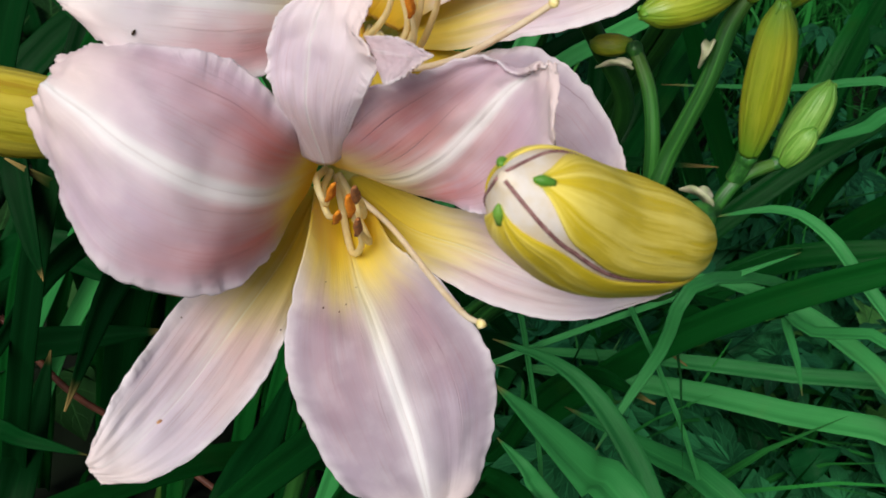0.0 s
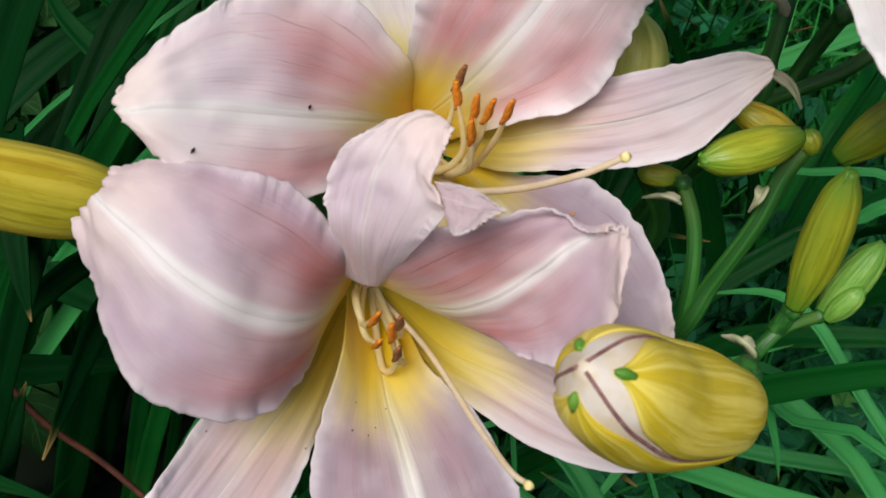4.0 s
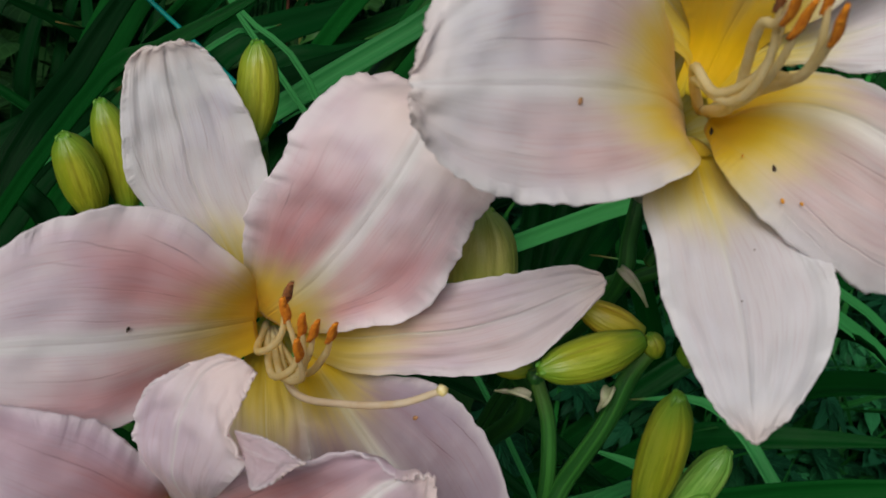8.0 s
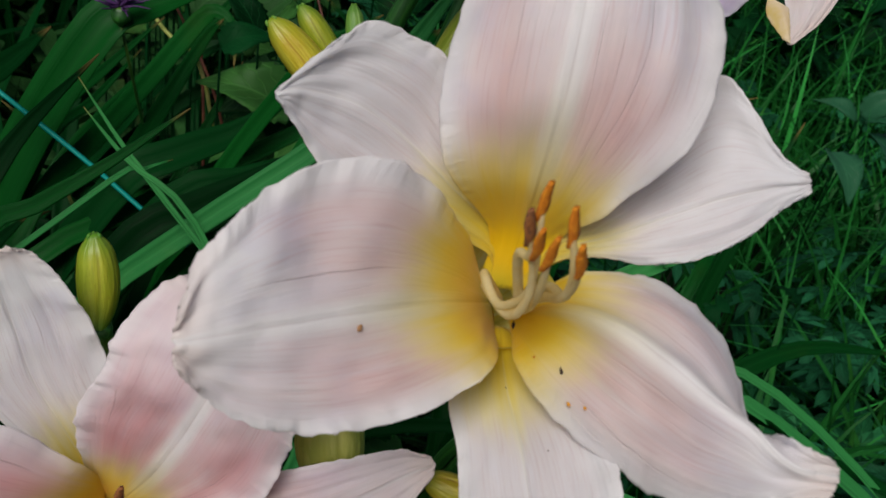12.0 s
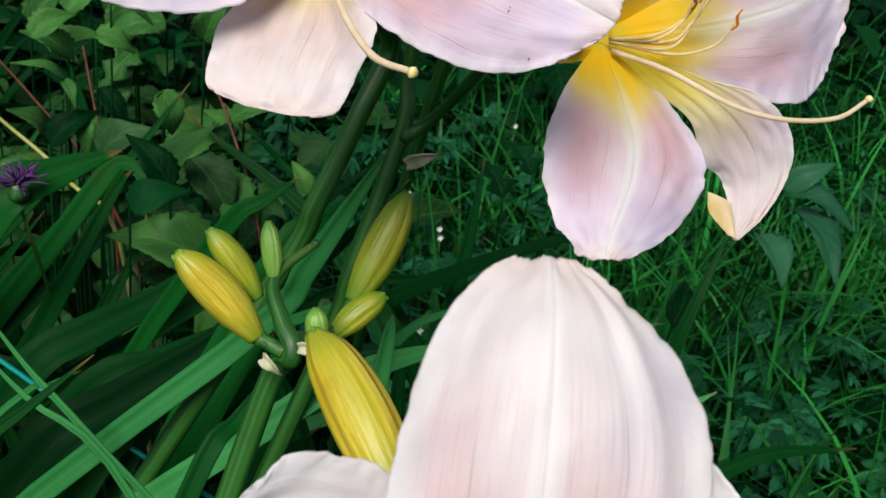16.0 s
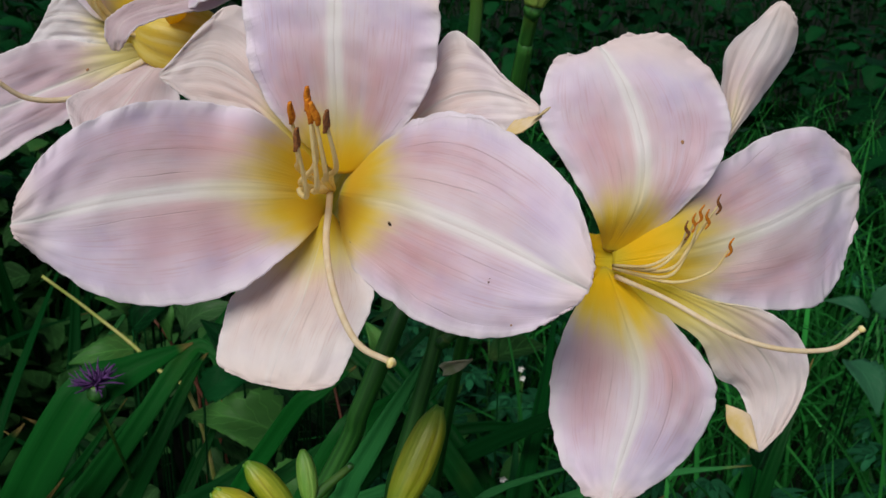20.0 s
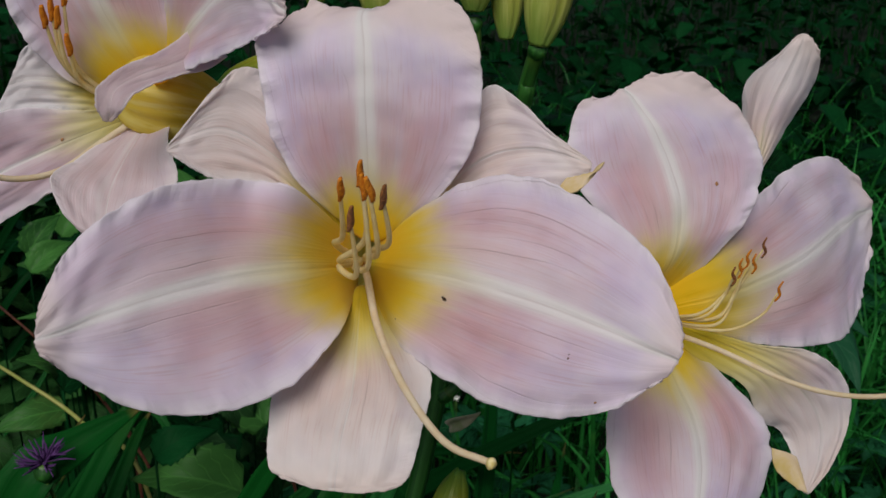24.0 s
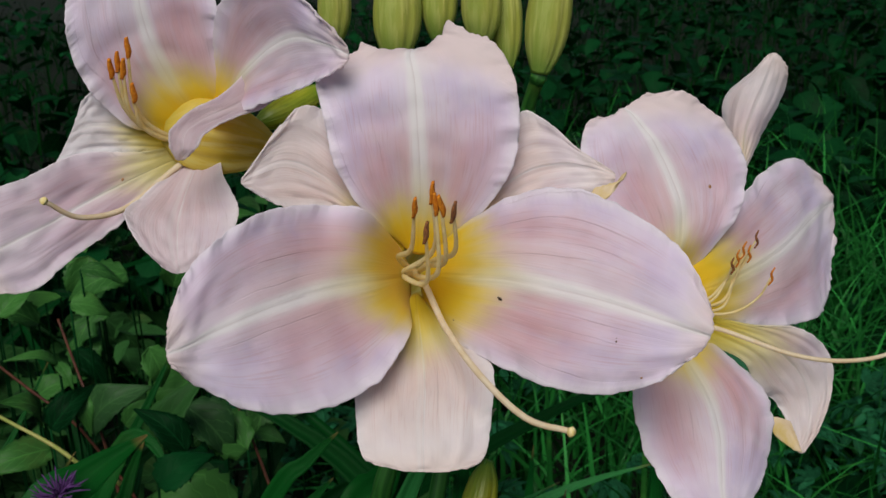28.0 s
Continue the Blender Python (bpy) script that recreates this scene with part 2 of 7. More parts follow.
def plain(name, a, b, rough=0.5, scale=120.0, through=0.0, bump=0.3):
    g = Graph(name, rough)
    n = g.noise(g.local(), scale, 4.0)
    c = g.mix(g.ramp(n, 0.3, 0.7), a, b)
    g.colour(c)
    g.bump(n, bump, 0.001)
    g.bsdf.inputs["Specular IOR Level"].default_value = 0.25
    if through:
        g.through_light(c, through)
    return g.mat


M_PET = {
    "a": petal_material("petal_rosy", (0.60, 0.41, 0.49), (0.68, 0.23, 0.20), (0.74, 0.62, 0.71), 0.47, 1.0, 0.27, 1.0, lilac=(0.59, 0.44, 0.58)),
    "b": petal_material("petal_blush", (0.74, 0.52, 0.58), (0.78, 0.35, 0.35), (0.96, 0.90, 0.93), 0.46, 0.75, 0.27, 0.5, lilac=(0.71, 0.54, 0.70)),
    "c": petal_material("petal_pale", (0.80, 0.70, 0.76), (0.84, 0.58, 0.55), (0.95, 0.95, 0.96), 0.45, 0.7, 0.25, 0.32, lilac=(0.67, 0.62, 0.78)),
    "d": petal_material("petal_lilac", (0.75, 0.59, 0.73), (0.79, 0.49, 0.50), (0.92, 0.86, 0.99), 0.39, 0.7, 0.22, 0.28, lilac=(0.63, 0.53, 0.79)),
    # Lavender lower petal of flower_a; on flower_b it paints in shade.
    "e": petal_material("petal_lavender_shade", (0.46, 0.36, 0.44), (0.48, 0.28, 0.33), (0.58, 0.50, 0.58), 0.46, 0.45, 0.20, 0.6, lilac=(0.41, 0.31, 0.44)),
    "f": petal_material("petal_lemon_base", (0.75, 0.62, 0.73), (0.72, 0.48, 0.53), (0.88, 0.80, 0.88), 0.36, 0.5, 0.10, 0.4, (0.76, 0.66, 0.22), (0.82, 0.77, 0.48)),
}
M_SEP = {
    "a": petal_material("sepal_blush", (0.80, 0.69, 0.71), (0.68, 0.42, 0.38), (0.88, 0.82, 0.86), 0.50, 0.45, 0.04, 0.45, (0.70, 0.52, 0.03), (0.82, 0.70, 0.20)),
    "b": petal_material("sepal_tip_pale", (0.81, 0.69, 0.73), (0.74, 0.50, 0.50), (0.89, 0.82, 0.87), 0.04, 0.4, 0.04, 0.25, (0.84, 0.64, 0.03), (0.86, 0.78, 0.32)),
    "c": petal_material("sepal_white", (0.86, 0.84, 0.89), (0.80, 0.70, 0.70), (0.94, 0.94, 0.96), 0.40, 0.35, 0.04, 0.25, (0.84, 0.64, 0.03), (0.86, 0.78, 0.32), (0.76, 0.72, 0.88)),
    "e": petal_material("sepal_lemon", (0.90, 0.82, 0.82), (0.82, 0.60, 0.58), (0.95, 0.90, 0.92), 0.60, 0.3, 0.04, 0.2, (0.78, 0.64, 0.03), (0.88, 0.83, 0.46)),
    "d": petal_material("sepal_cream", (0.89, 0.80, 0.80), (0.82, 0.60, 0.52), (0.94, 0.89, 0.90), 0.47, 0.4, 0.04, 0.2, (0.84, 0.64, 0.03), (0.86, 0.78, 0.32)),
}
M_CURL = plain("curled_margin", (0.66, 0.50, 0.16), (0.74, 0.62, 0.50), 0.5, 90.0, 0.2)
M_FIL = plain("filament", (0.82, 0.68, 0.32), (0.87, 0.78, 0.48), 0.42, 300.0, 0.5)
M_STYLE = plain("style", (0.80, 0.66, 0.44), (0.86, 0.76, 0.58), 0.42, 300.0, 0.4)
M_ANTH = plain("anther", (0.50, 0.14, 0.008), (0.66, 0.24, 0.015), 0.8, 1100.0, 0.0, 0.5)
M_ANTH_DARK = plain("anther_seam", (0.15, 0.06, 0.03), (0.36, 0.14, 0.04), 0.7, 1500.0, 0.0, 0.6)
M_STIG = plain("stigma", (0.76, 0.62, 0.22), (0.82, 0.72, 0.42), 0.6, 900.0, 0.1)
M_TUBE = streaked("flower_tube", (0.88, 0.68, 0.09), (0.92, 0.80, 0.32), (0.70, 0.52, 0.06), 0.45, (0.74, 0.62, 0.10), 22.0, 0.5)
M_BUD_Y = streaked("bud_yellow", (0.49, 0.39, 0.016), (0.60, 0.50, 0.055), (0.36, 0.20, 0.012), tip=(0.22, 0.30, 0.015), ribs=20.0)
M_BUD_LIME = streaked("bud_lime", (0.14, 0.33, 0.045), (0.26, 0.46, 0.09), (0.12, 0.26, 0.03), 0.45, (0.10, 0.28, 0.03))
M_BUD_OPEN = streaked("bud_opening", (0.62, 0.47, 0.02), (0.80, 0.66, 0.13), (0.44, 0.34, 0.03), 0.42, (0.36, 0.38, 0.02), 10.0)
M_BUD_INNER = plain("bud_inner", (0.78, 0.64, 0.42), (0.88, 0.82, 0.78), 0.5, 160.0, 0.3)
M_SEAM = plain("bud_seam", (0.16, 0.07, 0.07), (0.30, 0.16, 0.15), 0.6, 500.0)
M_FOLD = petal_material("petal_fold", (0.66, 0.54, 0.60), (0.62, 0.44, 0.47), (0.74, 0.64, 0.68), 0.01, 0.3, 0.02, 0.0)
M_BUD_G = streaked("bud_green", (0.27, 0.32, 0.014), (0.38, 0.40, 0.028), (0.20, 0.19, 0.012), 0.42, (0.10, 0.24, 0.014))
M_BUD_PALE = streaked("bud_pale", (0.36, 0.40, 0.07), (0.50, 0.52, 0.14), (0.28, 0.30, 0.05), 0.42, (0.20, 0.35, 0.06))
M_STEM = streaked("stem_skin", (0.010, 0.075, 0.010), (0.030, 0.15, 0.020), (0.010, 0.055, 0.008), 0.48, (0.06, 0.15, 0.02), 9.0)
M_BUD_TIP = plain("bud_tip_green", (0.06, 0.20, 0.02), (0.14, 0.28, 0.04), 0.45, 300.0)
M_BRACT = plain("bract", (0.62, 0.58, 0.44), (0.36, 0.42, 0.22), 0.7, 200.0, 0.25)
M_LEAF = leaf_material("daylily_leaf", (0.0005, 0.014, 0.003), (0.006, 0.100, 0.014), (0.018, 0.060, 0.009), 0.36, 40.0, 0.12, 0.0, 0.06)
# Darker copy of daylily_leaf: low leaves carry their shade in the colour.
M_LEAF_SHADED = leaf_material("daylily_leaf_shaded", (0.0003, 0.006, 0.0015), (0.0025, 0.042, 0.008), (0.007, 0.026, 0.005), 0.40, 40.0, 0.08, 0.0, 0.03)
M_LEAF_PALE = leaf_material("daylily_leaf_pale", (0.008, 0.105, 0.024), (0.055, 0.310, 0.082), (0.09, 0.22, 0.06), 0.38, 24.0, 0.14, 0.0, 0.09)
# Background grass: the near-black base colour holds the shade of the undergrowth.
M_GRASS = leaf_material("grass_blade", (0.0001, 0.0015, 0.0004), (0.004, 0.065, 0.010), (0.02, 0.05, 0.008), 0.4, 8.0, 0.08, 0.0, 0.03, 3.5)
M_LAWN = leaf_material("lawn_blade", (0.0002, 0.004, 0.001), (0.038, 0.34, 0.058), (0.07, 0.26, 0.04), 0.34, 8.0, 0.10, 0.0, 0.09, 4.0)
# Darker copy of weed_leaf_near, with shade put into the green.
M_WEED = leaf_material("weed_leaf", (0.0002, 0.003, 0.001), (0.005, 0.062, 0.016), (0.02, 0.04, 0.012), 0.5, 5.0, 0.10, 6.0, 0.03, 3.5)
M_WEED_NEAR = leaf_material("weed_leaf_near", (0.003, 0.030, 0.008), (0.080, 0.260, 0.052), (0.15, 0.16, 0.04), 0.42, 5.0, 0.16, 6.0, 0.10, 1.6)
# weed_leaf_near again, in darker greens that stand for shade on the leaves.
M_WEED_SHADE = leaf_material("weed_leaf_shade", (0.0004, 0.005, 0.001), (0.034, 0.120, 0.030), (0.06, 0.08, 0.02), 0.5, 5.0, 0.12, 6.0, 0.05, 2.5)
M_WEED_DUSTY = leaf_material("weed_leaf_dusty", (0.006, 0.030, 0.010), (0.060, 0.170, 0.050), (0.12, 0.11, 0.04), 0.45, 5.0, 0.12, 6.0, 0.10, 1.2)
M_WEED_BLUE = leaf_material("weed_leaf_blue", (0.006, 0.050, 0.022), (0.030, 0.125, 0.060), (0.05, 0.10, 0.05), 0.42, 5.0, 0.10, 6.0, 0.10, 1.0)
# Dimmed twin of the near cranesbill: shade between the grass blades, as colour.
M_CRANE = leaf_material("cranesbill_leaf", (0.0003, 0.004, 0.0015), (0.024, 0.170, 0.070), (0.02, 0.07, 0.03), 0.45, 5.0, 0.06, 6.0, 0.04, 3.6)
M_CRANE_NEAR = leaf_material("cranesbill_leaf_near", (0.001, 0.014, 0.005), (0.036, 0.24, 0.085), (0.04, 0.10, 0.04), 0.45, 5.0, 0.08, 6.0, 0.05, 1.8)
# Far darker than real soil: the shade of the leaf gaps is in its colour.
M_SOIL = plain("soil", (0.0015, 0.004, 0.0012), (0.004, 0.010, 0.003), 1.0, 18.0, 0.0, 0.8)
M_PURPLE = plain("purple_florets", (0.06, 0.02, 0.10), (0.12, 0.05, 0.19), 0.7, 300.0, 0.1)
M_TWINE = plain("twine", (0.0, 0.20, 0.17), (0.003, 0.27, 0.23), 0.4, 900.0)
M_WHITE = plain("white_petal", (0.75, 0.75, 0.72), (0.8, 0.8, 0.8), 0.5, 300.0)
M_STRAW = plain("straw", (0.24, 0.30, 0.06), (0.38, 0.36, 0.12), 0.5, 150.0)
M_RED = plain("red_stalk", (0.055, 0.018, 0.013), (0.11, 0.04, 0.022), 0.5, 150.0)


# ---- makers ----
MM = 0.001


def part(name, bm, material, parent, label="", smooth=True):
    me = bpy.data.meshes.new(name)
    for f in bm.faces:
        f.smooth = smooth
    bm.to_mesh(me)
    bm.free()
    me.materials.append(material)
    ob = new(name, me)
    if parent:
        ob.parent = parent
    if label:
        tagged(ob, label)
    return ob


def spline(points, u):
    """A smooth curve through points, u from 0 to 1."""
    n = len(points) - 1
    s = min(max(u, 0.0), 1.0) * n
    i = min(int(s), n - 1)
    f = s - i
    p1, p2 = points[i], points[i + 1]
    p0 = points[i - 1] if i else p1 * 2 - p2
    p3 = points[i + 2] if i + 2 <= n else p2 * 2 - p1
    return 0.5 * (2 * p1 + (p2 - p0) * f + (2 * p0 - 5 * p1 + 4 * p2 - p3) * f * f + (3 * p1 - p0 - 3 * p2 + p3) * f ** 3)


def sheet(rows_of_points, uvs, thick):
    """A closed thin body over a grid of points."""
    nu, nv = len(rows_of_points), len(rows_of_points[0])
    g = np.array([[tuple(p) for p in r] for r in rows_of_points])
    du, dv = np.gradient(g, axis=0), np.gradient(g, axis=1)
    nrm = np.cross(du, dv)
    nrm /= np.linalg.norm(nrm, axis=2, keepdims=True) + 1e-12
    bm = bmesh.new()
    lay = bm.loops.layers.uv.new("UVMap")
    tone = {}
    top, low = [], []
    for i in range(nu):
        top.append([bm.verts.new(g[i, j] + nrm[i, j] * thick / 2) for j in range(nv)])
        low.append([bm.verts.new(g[i, j] - nrm[i, j] * thick / 2) for j in range(nv)])
        for j in range(nv):
            tone[top[i][j]] = tone[low[i][j]] = uvs[i][j]
    for i in range(nu - 1):
        for j in range(nv - 1):
            bm.faces.new((top[i][j], top[i + 1][j], top[i + 1][j + 1], top[i][j + 1]))
            bm.faces.new((low[i][j], low[i][j + 1], low[i + 1][j + 1], low[i + 1][j]))
    for i in range(nu - 1):
        bm.faces.new((top[i][0], low[i][0], low[i + 1][0], top[i + 1][0]))
        bm.faces.new((top[i][-1], top[i + 1][-1], low[i + 1][-1], low[i][-1]))
    for j in range(nv - 1):
        bm.faces.new((top[0][j], top[0][j + 1], low[0][j + 1], low[0][j]))
        bm.faces.new((top[-1][j], low[-1][j], low[-1][j + 1], top[-1][j + 1]))
    for f in bm.faces:
        for lo in f.loops:
            lo[lay].uv = tone[lo.vert]
    return bm


def tepal(name, parent, material, stations, ruffle=0.7, waves=17.0, groove=0.16, seed=0, label="", loose=False, ridge=None):
    """A petal or sepal: a smooth skin over its left margin, midrib and right margin, in mm from the throat, with a frilled rim. ridge: where across (-1 to 1) a long fold runs, its height, where along it begins, and its width on either side."""
    left, mid, right = ([Vector(s[k]) for s in stations] for k in range(3))
    nu, nv = 84, 39
    reach = 0 if loose else max(mid[-1].length, 60.0)
    grid, uvs = [], []
    for i in range(nu):
        a = i / (nu - 1)
        l, m, r = spline(left, a), spline(mid, a), spline(right, a)
        along = (spline(mid, min(a + 0.02, 1)) - spline(mid, max(a - 0.02, 0))).normalized()
        up = along.cross(r - l).normalized()
        out = (r - l).normalized()
        grown = min(1.0, a * 2.5)
        row, tones = [], []
        for j in range(nv):
            v = -1 + 2 * j / (nv - 1)
            v = math.copysign(1 - (1 - abs(v)) ** 1.35, v)
            p = m + (r - l) * (v / 2) + ((l + r) / 2 - m) * (v * v)
            rim = max(0.0, (abs(v) - 0.68) / 0.32) ** 1.6
            end = max(0.0, (a - 0.88) / 0.12) ** 1.3
            big = math.sin(a * waves * 2.2 + seed * 1.7 + (v > 0) * 2.1 + 2.5 * noise.noise((a * 6, 0.3, seed)))
            small = noise.noise((a * 42, v * 3, seed + 5.0)) + 0.6 * noise.noise((a * 80, v * 5, seed + 9.0))
            tips = noise.noise((v * 7, a * 2, seed + 21.0)) + 0.7 * noise.noise((v * 17, a * 3, seed + 3.0))
            p = p + up * (ruffle * grown * (rim * (0.55 * big + 0.75 * small) + end * 0.5 * tips))
            p = p + up * min(1.0, ruffle * 1.7 - 0.3) * (1.25 * noise.noise((a * 4.2, v * 2.0, seed + 11.3)) + 0.75 * noise.noise((a * 9, v * 4.5, seed + 31.0))) * grown
            p = p + out * (math.copysign(0.5, v) * grown * ruffle * rim * noise.noise((a * 30, 1.0 + (v > 0), seed + 2.0)))
            p = p + along * (0.45 * ruffle * end * noise.noise((v * 9, 0.7, seed + 13.0)))
            if name == "sepal":
                p = p + up * (0.42 * grown * min(1.0, 4 - 4 * a) * (1 - abs(v)) ** 0.3 * math.sin(v * 15 + 2.2 * noise.noise((a * 1.6, v, seed + 7.0))) * (0.5 + noise.noise((a * 2.5, v * 3, seed + 17.0))))
                p = p + up * (0.16 * grown * min(1.0, 4 - 4 * a) * (1 - abs(v)) ** 0.4 * math.sin(v * 25 + 3 * noise.noise((a * 1.3, v, seed + 27.0))))
            if ridge:
                crest = v - ridge[0] - 0.05 * noise.noise((a * 5, 0.2, seed))
                run = max(0.0, min(1.0, (a - ridge[2]) / (0.92 - ridge[2])))
                p = p + up * (ridge[1] * math.sin(run * math.pi) ** 0.6 * math.exp(-((crest / (ridge[4] if crest > 0 else ridge[3])) ** 2)))
            p = p - up * ((0 if loose else groove) * math.exp(-((v / 0.05) ** 2)) * (1 - 0.5 * a))
            row.append(p * MM)
            tones.append((p.length / reach if reach else a, (v + 1) / 2))
        grid.append(row)
        uvs.append(tones)
    return part(name, sheet(grid, uvs, 0.45 * MM), material, parent, label)


def tube(points, radii, sides=10, steps=24, flutes=0.0, lobes=3, caps=True, first=None, folds=0.0):
    """A round body along a smooth curve; flutes: how deep its long ribs are."""
    pts, rad = [Vector(p) for p in points], [Vector((r, 0, 0)) for r in radii]
    bm = bmesh.new()
    lay = bm.loops.layers.uv.new("UVMap")
    rings = []
    side = Vector(first) if first is not None else None
    for i in range(steps + 1):
        a = i / steps
        p = spline(pts, a)
        along = (spline(pts, min(a + 0.01, 1)) - spline(pts, max(a - 0.01, 0))).normalized()
        if side is None:
            side = along.orthogonal().normalized()
        side = (side - along * side.dot(along)).normalized()
        other = along.cross(side)
        r = max(spline(rad, a).x, 1e-5)
        ring = []
        for k in range(sides):
            th = 2 * math.pi * k / sides
            rr = r * (1 + flutes * (math.cos(lobes * th) + 0.5 * math.cos(2 * lobes * th + 0.6)))
            if folds:
                near_seam = (th * 1.5 / math.pi + 0.5) % 1.0 - 0.5
                rr *= 1 + folds * (0.7 * math.cos(24 * th + 1.3 * a) * (0.4 + abs(near_seam)) - 2.2 * math.exp(-((near_seam / 0.09) ** 2)) + 0.8 * (near_seam > 0) * math.exp(-((near_seam / 0.2) ** 2)))
            ring.append(bm.verts.new(p + (side * math.cos(th) + other * math.sin(th)) * rr))
        rings.append(ring)
    for i in range(steps):
        for k in range(sides):
            k2 = (k + 1) % sides
            f = bm.faces.new((rings[i][k], rings[i][k2], rings[i + 1][k2], rings[i + 1][k]))
            for lo, uv in zip(f.loops, ((i, k), (i, k + 1), (i + 1, k + 1), (i + 1, k))):
                lo[lay].uv = (uv[0] / steps, uv[1] / sides)
    if caps:
        bm.faces.new(rings[0][::-1])
        bm.faces.new(rings[-1])
    return bm


def flower(x, y, z, label):
    ob = new("daylily_flower")
    ob.location = (x, y, z)
    return tagged(ob, label, "flower", "daylily flowers")


def stamen(parent, points, dark=False, slim=1.0):
    """A filament with its anther across the end; mm from the throat."""
    pts = [Vector(p) * MM for p in points]
    fil = part("filament", tube(pts, [slim * r * MM for r in (0.85, 0.78, 0.68, 0.4)], 8, 18), M_FIL, parent)
    end = pts[-1]
    lean = (pts[-1] - pts[-2]).normalized() * 0.55 + Vector((random.uniform(-0.25, 0.25), -0.1, random.uniform(0.4, 0.8)))
    lean = lean.normalized() * 3.2 * MM
    part("anther", tube([end - lean, end - lean * 0.4 + Vector((0.3 * MM / slim ** 2, 0, 0)), end + lean * 0.3 - Vector((0.25 * MM / slim ** 2 - 0.25 * MM, 0, 0)), end + lean], [0.70 * slim * MM * p for p in (0.7, 1.05, 1.0, 0.6)], 14, 12, 0.30, 2), M_ANTH_DARK if dark else M_ANTH, fil)
    return fil


def style(parent, points, thick=1.0):
    pts = [Vector(p) * MM for p in points]
    st = part("style", tube(pts, [thick * r * MM for r in (1.0, 0.92, 0.85, 0.72)], 10, 30), M_STYLE, parent)
    end, d = pts[-1], (pts[-1] - pts[-2]).normalized()
    part("stigma", tube([end - d * 0.6 * MM, end + d * 0.3 * MM, end + d * 1.0 * MM], [thick * r * MM for r in (0.85, 1.25, 0.8)], 10, 6, 0.12, 3), M_STIG, st)


def bud(base, tip, radius, label, ripe=True, fat=0.5, face=None):
    """A flower bud: folded tepals in a ribbed spindle with three seams and three tips. face: the way that one seam looks."""
    b, t = Vector(base), Vector(tip)
    axis = t - b
    ob = tagged(new("daylily_bud"), label, "flower bud", "daylily buds")
    ob.location = b
    face = Vector(face) if face else axis.orthogonal()
    face = (face - axis * (face.dot(axis) / axis.length_squared)).normalized()
    bow = axis.orthogonal().normalized() * axis.length * 0.03
    mid = lambda f: axis * f + bow * (4 * f * (1 - f))  # noqa: E731
    prof = [0.42, 0.64, 0.82, 0.90, 0.90, 0.83, 0.66, 0.22]
    if fat > 0.6:
        prof = [0.42, 0.76, 0.96, 1.02, 1.0, 0.90, 0.68, 0.20]
    skin = M_BUD_LIME if fat < 0.5 else M_BUD_Y if ripe else M_BUD_PALE if fat > 0.6 else M_BUD_G
    part("body", tube([mid(k / 7) for k in range(8)], [radius * p for p in prof], 72, 36, 0.0, 3, True, face, 0.034), skin, ob)
    away = Matrix.Rotation(math.pi / 3, 3, axis) @ face
    for k in range(3):
        e = radius * prof[-1]
        root, end = axis * 0.945 + away * (e * 1.35 + radius * 0.02), axis * 1.012 + away * e * 0.75
        part("bud_tip", tube([root, root.lerp(end, 0.6) + away * radius * 0.03, end], [radius * 0.03, radius * 0.085, radius * 0.03], 10, 8), M_BUD_TIP, ob, "green pointed tip")
        away = Matrix.Rotation(2 * math.pi / 3, 3, axis) @ away
    return ob


